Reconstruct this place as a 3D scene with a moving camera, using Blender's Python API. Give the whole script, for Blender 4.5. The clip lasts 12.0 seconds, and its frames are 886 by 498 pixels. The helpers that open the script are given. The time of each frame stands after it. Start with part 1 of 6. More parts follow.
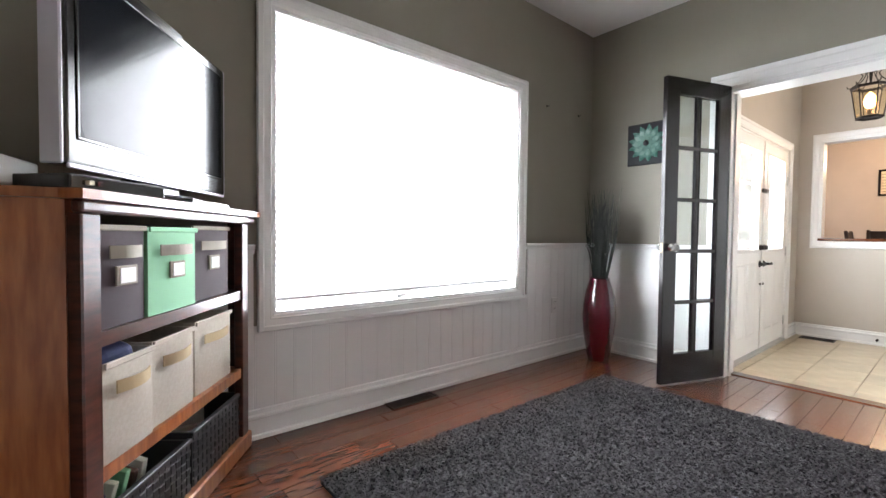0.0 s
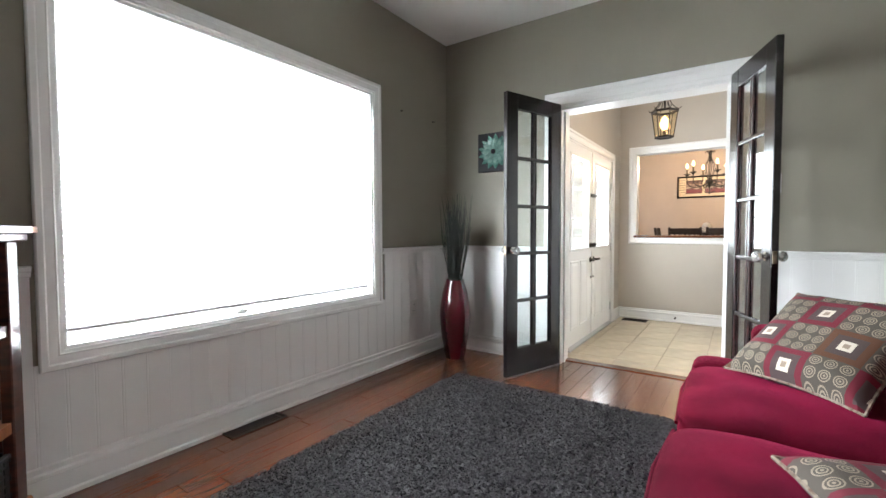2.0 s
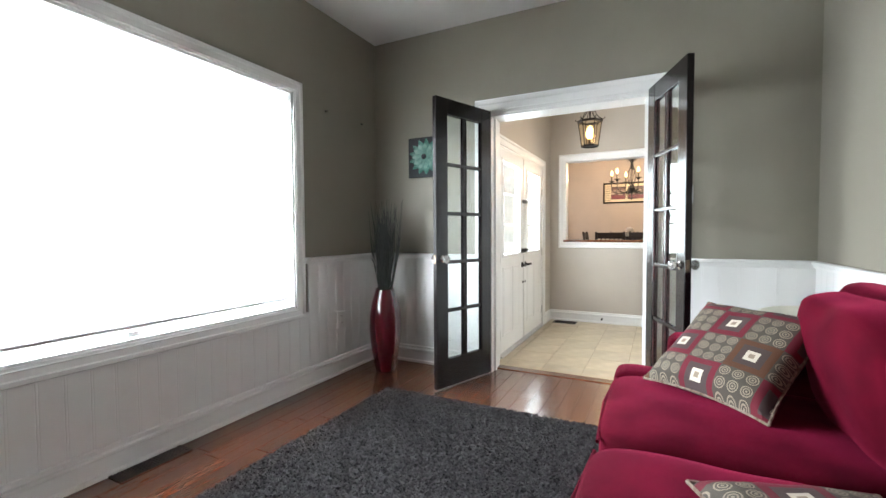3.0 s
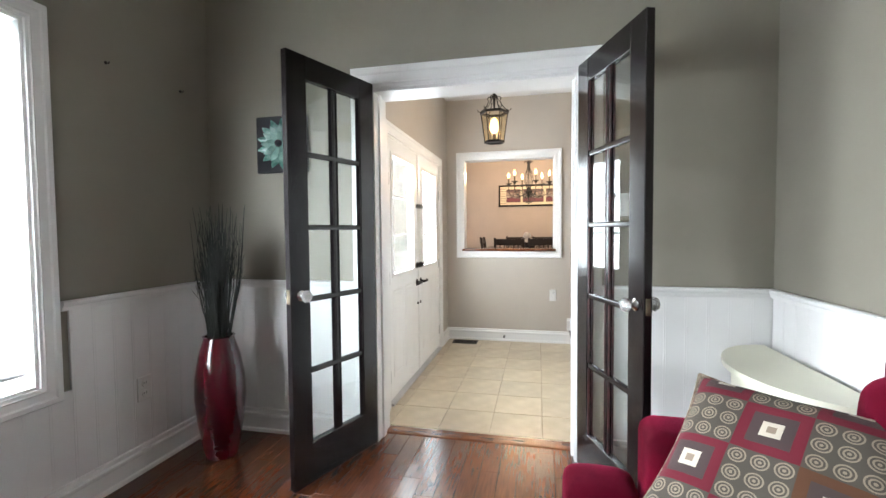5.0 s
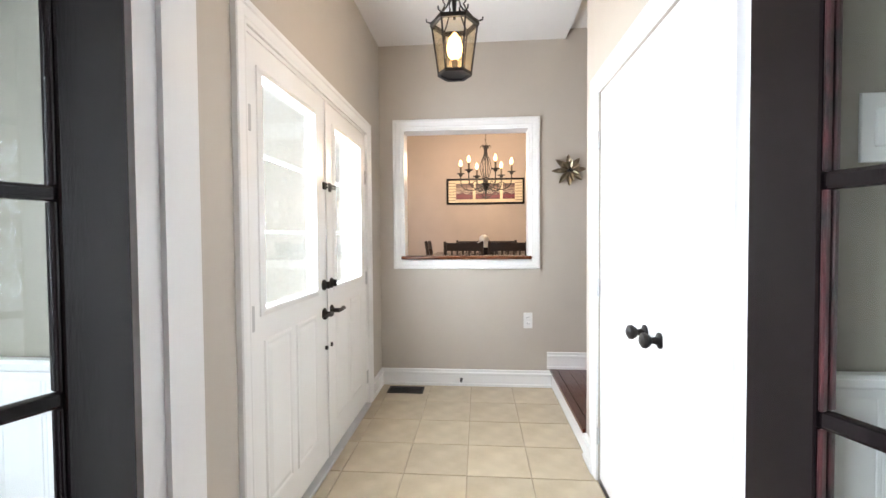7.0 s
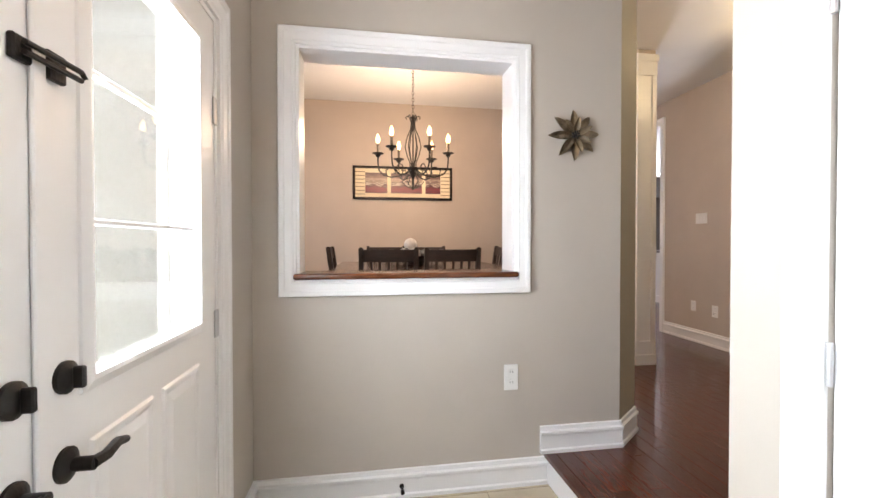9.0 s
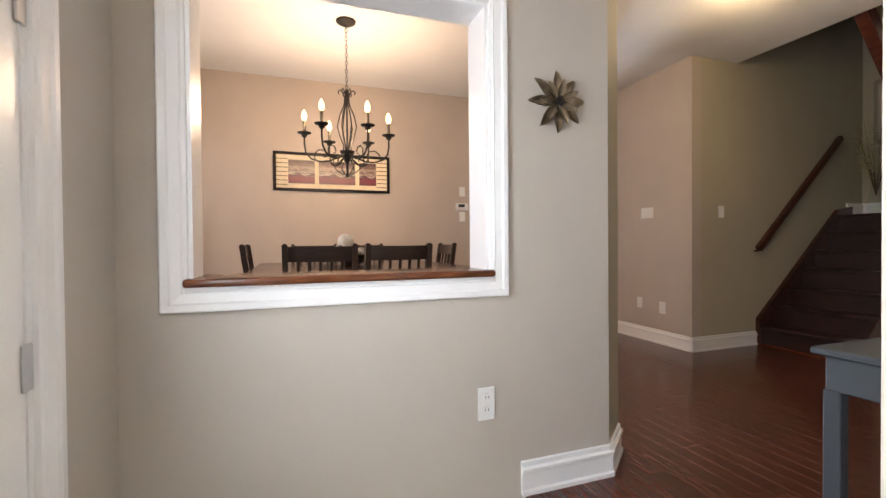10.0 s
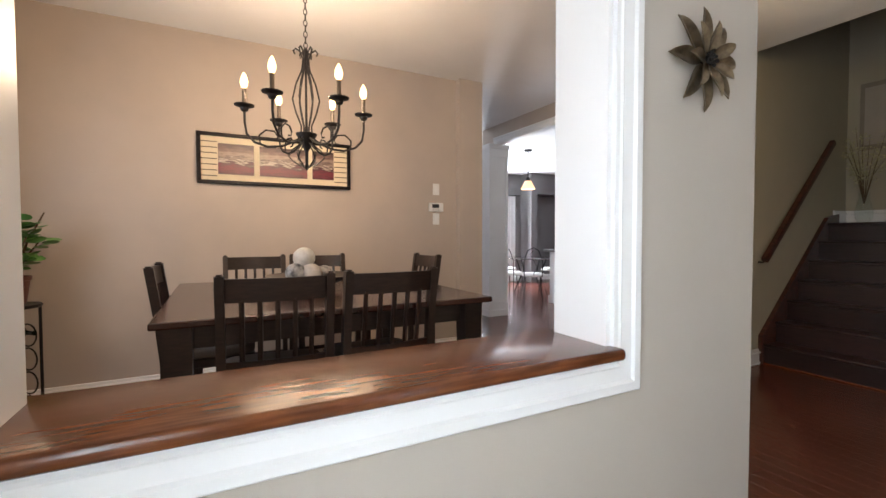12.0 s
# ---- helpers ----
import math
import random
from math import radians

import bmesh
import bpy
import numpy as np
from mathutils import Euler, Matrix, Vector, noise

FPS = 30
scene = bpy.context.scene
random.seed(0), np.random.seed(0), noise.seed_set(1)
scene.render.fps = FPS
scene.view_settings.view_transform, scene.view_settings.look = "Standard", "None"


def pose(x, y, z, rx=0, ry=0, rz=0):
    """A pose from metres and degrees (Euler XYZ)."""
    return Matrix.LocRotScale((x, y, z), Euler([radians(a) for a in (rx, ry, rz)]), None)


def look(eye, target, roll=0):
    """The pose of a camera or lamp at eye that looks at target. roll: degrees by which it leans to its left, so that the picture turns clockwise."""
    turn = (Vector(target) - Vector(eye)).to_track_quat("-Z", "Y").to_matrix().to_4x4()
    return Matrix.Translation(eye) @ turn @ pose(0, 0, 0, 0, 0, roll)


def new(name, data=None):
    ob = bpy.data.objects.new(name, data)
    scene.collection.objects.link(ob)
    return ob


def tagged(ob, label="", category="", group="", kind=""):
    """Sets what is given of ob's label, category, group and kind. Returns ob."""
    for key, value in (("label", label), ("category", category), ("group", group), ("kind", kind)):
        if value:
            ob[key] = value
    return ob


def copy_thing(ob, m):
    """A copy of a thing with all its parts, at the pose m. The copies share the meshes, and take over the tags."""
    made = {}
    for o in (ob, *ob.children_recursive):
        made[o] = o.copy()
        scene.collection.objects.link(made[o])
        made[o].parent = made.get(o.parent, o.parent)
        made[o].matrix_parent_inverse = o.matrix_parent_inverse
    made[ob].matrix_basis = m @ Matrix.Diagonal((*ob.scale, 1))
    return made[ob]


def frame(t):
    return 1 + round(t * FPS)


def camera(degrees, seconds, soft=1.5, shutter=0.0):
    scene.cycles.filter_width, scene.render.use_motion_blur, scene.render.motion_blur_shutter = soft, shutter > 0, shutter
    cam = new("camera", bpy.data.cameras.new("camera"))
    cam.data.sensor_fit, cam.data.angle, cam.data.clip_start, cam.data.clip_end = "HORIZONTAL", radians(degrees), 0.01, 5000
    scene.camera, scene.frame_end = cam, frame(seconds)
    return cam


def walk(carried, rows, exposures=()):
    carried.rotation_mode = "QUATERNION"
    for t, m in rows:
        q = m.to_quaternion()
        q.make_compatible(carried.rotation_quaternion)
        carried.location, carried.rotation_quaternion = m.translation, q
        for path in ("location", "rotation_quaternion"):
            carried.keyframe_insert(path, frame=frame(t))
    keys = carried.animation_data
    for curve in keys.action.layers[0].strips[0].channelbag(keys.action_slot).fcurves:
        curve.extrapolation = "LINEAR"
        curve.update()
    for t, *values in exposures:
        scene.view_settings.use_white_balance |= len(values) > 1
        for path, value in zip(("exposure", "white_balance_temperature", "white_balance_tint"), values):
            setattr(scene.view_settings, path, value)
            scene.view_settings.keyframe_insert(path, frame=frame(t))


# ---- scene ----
cam = camera(91.5, 12.0)
PATH = [
    (0, (1.143, 0.369, 0.984), (2.413, 1.912, 0.924), 0.6),
    (0.5, (1.173, 0.347, 0.99), (2.529, 1.816, 0.925), 0.4),
    (1, (1.211, 0.33, 1.008), (2.663, 1.703, 0.938), -0.1),
    (1.5, (1.25, 0.309, 1.021), (2.799, 1.572, 0.951), -0.4),
    (2, (1.288, 0.279, 1.06), (2.935, 1.41, 0.98), -0.2),
    (2.5, (1.344, 0.268, 1.083), (3.073, 1.271, 1.003), -0.3),
    (3, (1.427, 0.269, 1.106), (3.215, 1.163, 1.032), -0.3),
    (5, (2.301, 0.535, 1.219), (4.252, 0.967, 1.137), -0.5),
    (5.5, (2.657, 0.625, 1.219), (4.626, 0.965, 1.135), -0.6),
    (6, (3.037, 0.698, 1.237), (5.017, 0.966, 1.142), -0.7),
    (6.5, (3.424, 0.767, 1.244), (5.411, 0.971, 1.146), -0.5),
    (7, (3.841, 0.787, 1.167), (5.834, 0.951, 1.111), -0.4),
    (9, (5.4, 1.096, 1.149), (7.371, 0.76, 1.121), -0.0),
    (9.5, (5.677, 1.113, 1.114), (7.614, 0.614, 1.094), -0.4),
    (10, (5.936, 1.117, 1.111), (7.824, 0.457, 1.085), -0.5),
    (10.5, (6.175, 1.112, 1.139), (8.014, 0.326, 1.097), -0.4),
    (11, (6.39, 1.127, 1.169), (8.193, 0.263, 1.118), -0.3),
    (11.5, (6.622, 1.152, 1.212), (8.4, 0.239, 1.155), -0.1),
    (12, (6.843, 1.162, 1.26), (8.614, 0.235, 1.199), -0.1),
]
walk(cam, [(t, look(eye, target, roll)) for t, eye, target, roll in PATH],
     exposures=[(0, 0.42, 6550, 18), (3, 0.3, 6450, 13), (5.5, 0.25, 6400, 15), (7, 0.25, 6350, 17), (9.5, 0.15, 6450, 19), (12, 0.0, 6200, 15)])

# ---- world and large lights ----
world = bpy.data.worlds.new("sky")
scene.world = world
world.use_nodes = True
_nt = world.node_tree
_sky = _nt.nodes.new("ShaderNodeTexSky")
_sky.sky_type, _sky.sun_disc = "NISHITA", False
_sky.sun_elevation, _sky.sun_rotation = radians(48), radians(180)
_nt.nodes["Background"].inputs[1].default_value = 0.12
_nt.links.new(_sky.outputs[0], _nt.nodes["Background"].inputs[0])


def lamp(name, kind, m, energy, color=(1, 1, 1), size=0.1, size_y=None):
    d = bpy.data.lights.new(name, kind)
    d.energy, d.color = energy, color
    if kind == "AREA":
        d.shape, d.size, d.size_y = "RECTANGLE", size, size_y or size
    elif kind == "SUN":
        d.angle = radians(size)
    else:
        d.shadow_soft_size = size
    o = new(name, d)
    o.matrix_world = m
    return o


DAY = (0.87, 0.95, 1.0)
WARM = (1.0, 0.72, 0.45)
lamp("sun", "SUN", look((0, -8, 12), (0, 0, 0)), 1.0, (1, 0.96, 0.9), 12)
_day = lamp("window_daylight", "AREA", look((2.741, 2.618, 1.333), (2.741, 1.6, 1.333)), 225, DAY, 1.76, 1.44)
_day.data.spread = radians(176)
lamp("front_door_daylight", "AREA", look((6.23, 1.71, 1.36), (6.23, 0.0, 1.3)), 90, DAY, 1.66, 1.1)
lamp("breakfast_window_daylight", "AREA", look((16.3, -4.8, 1.3), (13.0, -4.8, 1.2)), 600, DAY, 1.3, 1.7)
lamp("dining_window_daylight", "AREA", look((9.3, 2.72, 1.5), (9.3, 0.5, 1.3)), 14, DAY, 1.3, 1.3)
lamp("lantern_glow", "POINT", pose(6.0, 0.90, 2.08), 7, WARM, 0.03)
lamp("hall_dome_glow", "POINT", pose(8.0, -1.89, 2.74), 17, (1.0, 0.74, 0.36), 0.08)
CH = (9.458, 0.69)
for i in range(6):
    a = radians(20 + 60 * i)
    lamp("chandelier_glow", "POINT", pose(CH[0] + 0.33 * math.cos(a), CH[1] + 0.33 * math.sin(a), 2.12), 10, WARM, 0.02)
lamp("pendant_glow", "POINT", pose(13.4, -4.1, 2.2), 4, WARM, 0.05)


# ---- materials ----
def mat(name, color, rough=0.5, metal=0.0, grain=None, bump=0.0, bump_scale=200, var=0.0, var_scale=3.0, coat=0.0, island=0.0, spec=0.5, emit=None, stretch=(1, 1, 1), sheen=0.0):
    """A surface with colour variation at two scales and a fine bump."""
    m = bpy.data.materials.new(name)
    m.use_nodes = True
    nt = m.node_tree
    n, l = nt.nodes, nt.links
    b = n["Principled BSDF"]
    b.inputs["Roughness"].default_value = rough
    b.inputs["Metallic"].default_value = metal
    b.inputs["Coat Weight"].default_value = coat
    b.inputs["Coat Roughness"].default_value = 0.12
    b.inputs["Specular IOR Level"].default_value = spec
    if sheen:
        b.inputs["Sheen Weight"].default_value = sheen
        b.inputs["Sheen Roughness"].default_value = 0.4
    co = n.new("ShaderNodeTexCoord")
    mp = n.new("ShaderNodeMapping")
    mp.inputs["Scale"].default_value = stretch
    l.new(co.outputs["Object"], mp.inputs[0])
    last = None
    rgb = n.new("ShaderNodeRGB")
    rgb.outputs[0].default_value = (*color, 1)
    last = rgb.outputs[0]
    if grain:
        ns = n.new("ShaderNodeTexNoise")
        ns.inputs["Scale"].default_value, ns.inputs["Detail"].default_value = grain[1], 6
        l.new(mp.outputs[0], ns.inputs["Vector"])
        rp = n.new("ShaderNodeValToRGB")
        rp.color_ramp.elements[0].position, rp.color_ramp.elements[1].position = 0.36, 0.66
        rp.color_ramp.elements[0].color, rp.color_ramp.elements[1].color = (*grain[0], 1), (*color, 1)
        l.new(ns.outputs[0], rp.inputs[0])
        last = rp.outputs[0]
    if var:
        nv = n.new("ShaderNodeTexNoise")
        nv.inputs["Scale"].default_value, nv.inputs["Detail"].default_value = var_scale, 4
        l.new(co.outputs["Object"], nv.inputs["Vector"])
        mr = n.new("ShaderNodeMapRange")
        mr.inputs[1].default_value, mr.inputs[2].default_value = 0.3, 0.7
        mr.inputs[3].default_value, mr.inputs[4].default_value = 1 - var, 1 + var
        l.new(nv.outputs[0], mr.inputs[0])
        hs = n.new("ShaderNodeHueSaturation")
        l.new(mr.outputs[0], hs.inputs["Value"])
        l.new(last, hs.inputs["Color"])
        last = hs.outputs[0]
    if island:
        oi = n.new("ShaderNodeObjectInfo")
        ge = n.new("ShaderNodeNewGeometry")
        ad = n.new("ShaderNodeMath")
        ad.operation = "ADD"
        l.new(oi.outputs["Random"], ad.inputs[0])
        l.new(ge.outputs["Random Per Island"], ad.inputs[1])
        fr = n.new("ShaderNodeMath")
        fr.operation = "FRACT"
        l.new(ad.outputs[0], fr.inputs[0])
        mr = n.new("ShaderNodeMapRange")
        mr.inputs[3].default_value, mr.inputs[4].default_value = 1 - island, 1 + island
        l.new(fr.outputs[0], mr.inputs[0])
        hs = n.new("ShaderNodeHueSaturation")
        l.new(mr.outputs[0], hs.inputs["Value"])
        l.new(last, hs.inputs["Color"])
        last = hs.outputs[0]
    l.new(last, b.inputs["Base Color"])
    if bump:
        nb = n.new("ShaderNodeTexNoise")
        nb.inputs["Scale"].default_value, nb.inputs["Detail"].default_value = bump_scale, 3
        l.new(mp.outputs[0], nb.inputs["Vector"])
        bp = n.new("ShaderNodeBump")
        bp.inputs["Strength"].default_value, bp.inputs["Distance"].default_value = bump, 0.004
        l.new(nb.outputs[0], bp.inputs["Height"])
        l.new(bp.outputs[0], b.inputs["Normal"])
    if emit:
        b.inputs["Emission Color"].default_value = (*emit[0], 1)
        b.inputs["Emission Strength"].default_value = emit[1]
    return m


M_OLIVE = mat("olive_grey_paint", (0.255, 0.236, 0.19), 0.62, bump=0.12, bump_scale=260, var=0.03)
M_BEIGE = mat("beige_paint", (0.495, 0.45, 0.39), 0.6, bump=0.12, bump_scale=260, var=0.03)
M_TAN = mat("tan_paint", (0.47, 0.405, 0.345), 0.5, bump=0.12, bump_scale=260, var=0.04)
M_HALL = mat("khaki_paint", (0.44, 0.395, 0.29), 0.6, bump=0.12, bump_scale=260, var=0.03)
M_GREY = mat("charcoal_grey_paint", (0.16, 0.15, 0.15), 0.6, bump=0.1, var=0.03)
M_CEIL = mat("white_ceiling_stipple", (0.80, 0.79, 0.77), 0.85, bump=0.9, bump_scale=130, var=0.02)
M_TRIM = mat("white_trim_paint", (0.82, 0.82, 0.81), 0.32, bump=0.05, bump_scale=60, var=0.02)
M_WAIN = mat("white_wainscot_paint", (0.80, 0.80, 0.79), 0.4, bump=0.05, bump_scale=80, var=0.02)
M_DOOR = mat("white_door_paint", (0.83, 0.83, 0.82), 0.28, bump=0.04, bump_scale=60, var=0.015)
M_FLOOR = mat("red_brown_hardwood", (0.125, 0.037, 0.014), 0.22, grain=((0.085, 0.023, 0.009), 7), bump=0.015, bump_scale=12, island=0.17, coat=0.3, stretch=(1.2, 14, 14))
M_HALLFLOOR = mat("dark_hardwood", (0.105, 0.031, 0.018), 0.24, grain=((0.062, 0.018, 0.011), 7), bump=0.015, bump_scale=12, island=0.2, coat=0.2, stretch=(1.2, 14, 14))
M_GAP = mat("dark_joint", (0.02, 0.012, 0.008), 0.8, var=0.2)
M_TILE = mat("beige_ceramic_tile", (0.56, 0.475, 0.345), 0.34, grain=((0.47, 0.385, 0.265), 5), bump=0.06, bump_scale=30, island=0.06, var=0.05, var_scale=9)
M_GROUT = mat("tan_grout", (0.42, 0.345, 0.25), 0.9, bump=0.4, var=0.1)
M_BLACK = mat("black_brown_lacquer", (0.011, 0.008, 0.008), 0.2, grain=((0.006, 0.004, 0.005), 9), bump=0.03, bump_scale=30, coat=0.0, spec=0.42, stretch=(12, 12, 1.2))
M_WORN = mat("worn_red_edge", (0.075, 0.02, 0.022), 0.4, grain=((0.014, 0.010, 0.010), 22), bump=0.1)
M_ESPRESSO = mat("espresso_wood", (0.028, 0.015, 0.011), 0.3, grain=((0.014, 0.008, 0.006), 8), bump=0.08, bump_scale=40, coat=0.3, stretch=(2, 2, 12))
M_TABLETOP = mat("dark_cherry_tabletop", (0.055, 0.020, 0.014), 0.24, grain=((0.028, 0.010, 0.008), 6), bump=0.05, bump_scale=30, coat=0.3, stretch=(12, 1, 1))
# cherry with a lightened base: light on the cabinet's side is put into the colour
M_CHERRY_LIT = mat("lit_cherry_wood", (0.40, 0.14, 0.048), 0.28, grain=((0.24, 0.068, 0.022), 5), bump=0.06, bump_scale=30, coat=0.35, var=0.12, stretch=(9, 9, 1.2))
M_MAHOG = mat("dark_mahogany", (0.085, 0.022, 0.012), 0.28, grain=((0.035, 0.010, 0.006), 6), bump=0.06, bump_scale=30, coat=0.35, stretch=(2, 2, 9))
M_SILL = mat("stained_oak_sill", (0.17, 0.055, 0.019), 0.2, grain=((0.085, 0.024, 0.009), 7), bump=0.02, bump_scale=10, coat=0.0, var=0.2, var_scale=8, stretch=(14, 1.2, 14))
M_IRON = mat("black_iron", (0.018, 0.016, 0.015), 0.45, metal=0.6, bump=0.25, bump_scale=120, var=0.2)
M_BRONZE = mat("antique_bronze", (0.36, 0.30, 0.21), 0.3, metal=0.9, grain=((0.10, 0.075, 0.05), 22), bump=0.2, bump_scale=60)
M_CHROME = mat("polished_nickel", (0.75, 0.74, 0.72), 0.14, metal=1.0, var=0.03)
M_STEEL = mat("painted_hinge_steel", (0.52, 0.52, 0.52), 0.35, metal=0.5, var=0.05)
M_VENT = mat("dark_brown_metal", (0.02, 0.014, 0.012), 0.45, metal=0.3, var=0.1)
M_RED = mat("crimson_velvet", (0.085, 0.0013, 0.0095), 0.85, grain=((0.036, 0.0006, 0.004), 4), bump=0.35, bump_scale=420, var=0.22, var_scale=9, spec=0.06, sheen=0.4)
M_RED.node_tree.nodes["Principled BSDF"].inputs["Sheen Tint"].default_value = (0.75, 0.05, 0.16, 1)
M_STAIR = mat("dark_stair_wood", (0.026, 0.009, 0.007), 0.36, grain=((0.015, 0.005, 0.004), 7), bump=0.015, bump_scale=12, island=0.2, coat=0.1, stretch=(1.2, 14, 14))
M_CORD = mat("dark_twisted_cord", (0.10, 0.05, 0.03), 0.8, grain=((0.25, 0.21, 0.16), 60), bump=0.5, bump_scale=300)
M_VASE = mat("dark_red_glaze", (0.070, 0.002, 0.008), 0.14, grain=((0.06, 0.0018, 0.007), 24), coat=0.5, bump=0.06, bump_scale=20, stretch=(1, 1, 3))
M_STICK = mat("black_green_twigs", (0.016, 0.019, 0.015), 0.7, var=0.3)
M_RUG = mat("charcoal_shag", (0.029, 0.026, 0.028), 0.95, island=0.65, var=0.15, sheen=0.1)
M_RUGBASE = mat("charcoal_backing", (0.012, 0.011, 0.012), 0.95, var=0.2)
M_CREAM = mat("cream_paint", (0.78, 0.77, 0.62), 0.36, bump=0.05, bump_scale=60, var=0.03)
M_LINEN = mat("oatmeal_linen", (0.48, 0.43, 0.36), 0.9, grain=((0.44, 0.39, 0.325), 90), bump=0.5, bump_scale=500, var=0.06)
M_STRAP = mat("tan_strap", (0.44, 0.33, 0.18), 0.8, bump=0.4, bump_scale=500, var=0.1)
M_PLUM = mat("plum_brown_canvas", (0.055, 0.036, 0.042), 0.85, bump=0.4, bump_scale=500, var=0.12)
M_TAUPE = mat("taupe_webbing", (0.30, 0.265, 0.21), 0.8, bump=0.4, bump_scale=500, var=0.1)
M_GREEN = mat("mint_green_canvas", (0.22, 0.50, 0.29), 0.8, bump=0.3, bump_scale=400, var=0.1)
M_WOVEN = mat("black_woven_strap", (0.022, 0.020, 0.022), 0.5, bump=0.3, island=0.5, var=0.2)
M_PAPER = mat("white_card", (0.80, 0.80, 0.78), 0.7, var=0.03)
M_BLUE = mat("navy_cloth", (0.02, 0.03, 0.10), 0.85, var=0.2)
M_TVBLACK = mat("black_gloss_plastic", (0.010, 0.010, 0.011), 0.16, coat=0.3, var=0.05)
M_SCREEN = mat("dark_screen", (0.006, 0.007, 0.009), 0.13, spec=0.1, var=0.02)
M_TVSILVER = mat("pale_silver_plastic", (0.62, 0.61, 0.68), 0.3, metal=0.3, var=0.03)
M_PLASTIC = mat("white_plastic", (0.76, 0.76, 0.74), 0.35, var=0.02)
M_SLOT = mat("dark_slot", (0.03, 0.03, 0.03), 0.6, var=0.05)
M_BULB = mat("lit_bulb", (1, 0.9, 0.7), 0.3, emit=((1.0, 0.62, 0.24), 5))
M_LANTGLASS = mat("amber_seeded_glass", (0.9, 0.7, 0.4), 0.25, emit=((1.0, 0.62, 0.28), 0.8))
M_DOME = mat("lit_glass_dome", (1, 0.95, 0.8), 0.3, emit=((1.0, 0.80, 0.45), 5))
M_PETAL = mat("teal_glazed_petal", (0.05, 0.15, 0.12), 0.25, grain=((0.22, 0.36, 0.31), 14), coat=0.3, bump=0.2)
M_PLAQUE = mat("black_canvas", (0.014, 0.017, 0.020), 0.7, bump=0.3, bump_scale=400, var=0.2)
M_LEAF = mat("green_leaf", (0.10, 0.25, 0.05), 0.45, var=0.3, island=0.3)
M_STEM = mat("brown_stem", (0.10, 0.06, 0.03), 0.8, var=0.2)
M_POT = mat("terracotta_brown_pot", (0.10, 0.030, 0.018), 0.5, var=0.2, bump=0.1)
M_BALLW = mat("ivory_ball", (0.74, 0.70, 0.63), 0.5, grain=((0.60, 0.56, 0.50), 30), bump=0.3, bump_scale=60)
M_BALLD = mat("black_scroll_ball", (0.02, 0.02, 0.022), 0.4, grain=((0.55, 0.53, 0.5), 26), bump=0.2)
M_SEATPAD = mat("taupe_suede_seat", (0.16, 0.13, 0.11), 0.9, bump=0.4, bump_scale=400, var=0.1)
M_WHITEPAD = mat("white_seat_pad", (0.75, 0.74, 0.72), 0.8, bump=0.3, var=0.03)
M_CURTAIN = mat("white_sheer_curtain", (0.80, 0.80, 0.80), 0.9, bump=0.4, bump_scale=300, var=0.03)
M_BLOSSOM = mat("pale_dry_blossom", (0.50, 0.47, 0.27), 0.8, island=0.3, var=0.2)
M_MATBOARD = mat("cream_striped_mat", (0.72, 0.62, 0.44), 0.7, var=0.05)
M_STRIPE = mat("brown_stripe", (0.10, 0.07, 0.045), 0.7, var=0.1)
M_GRASS = mat("lawn", (0.06, 0.10, 0.03), 0.9, bump=0.5, var=0.3)
M_WAX = mat("candle_sleeve", (0.10, 0.075, 0.05), 0.5, var=0.1)
M_BOTTLE = mat("dark_bottle_glass", (0.012, 0.016, 0.012), 0.12, coat=0.4, var=0.1)


def glass(name, tint=(0.95, 0.98, 0.97), gloss=0.05, rough=0.0):
    m = bpy.data.materials.new(name)
    m.use_nodes = True
    nt = m.node_tree
    n, l = nt.nodes, nt.links
    n.remove(n["Principled BSDF"])
    tr, gl, mx, fr = n.new("ShaderNodeBsdfTransparent"), n.new("ShaderNodeBsdfGlossy"), n.new("ShaderNodeMixShader"), n.new("ShaderNodeLayerWeight")
    tr.inputs[0].default_value = (*tint, 1)
    gl.inputs["Roughness"].default_value = rough
    pw, ad = n.new("ShaderNodeMath"), n.new("ShaderNodeMath")
    pw.operation, ad.operation = "POWER", "MULTIPLY_ADD"
    pw.inputs[1].default_value = 4.0
    ad.inputs[1].default_value, ad.inputs[2].default_value = 0.7, gloss
    l.new(fr.outputs["Facing"], pw.inputs[0])
    l.new(pw.outputs[0], ad.inputs[0])
    l.new(ad.outputs[0], mx.inputs[0])
    l.new(tr.outputs[0], mx.inputs[1])
    l.new(gl.outputs[0], mx.inputs[2])
    l.new(mx.outputs[0], n["Material Output"].inputs[0])
    return m


def translucent(name, color):
    """Thin white vinyl that lets daylight through."""
    m = bpy.data.materials.new(name)
    m.use_nodes = True
    n, l = m.node_tree.nodes, m.node_tree.links
    tl, mx = n.new("ShaderNodeBsdfTranslucent"), n.new("ShaderNodeMixShader")
    b = n["Principled BSDF"]
    b.inputs["Base Color"].default_value, tl.inputs[0].default_value = (*color, 1), (*color, 1)
    b.inputs["Roughness"].default_value = 0.45
    mx.inputs[0].default_value = 0.4
    l.new(b.outputs[0], mx.inputs[1])
    l.new(tl.outputs[0], mx.inputs[2])
    l.new(mx.outputs[0], n["Material Output"].inputs[0])
    return m


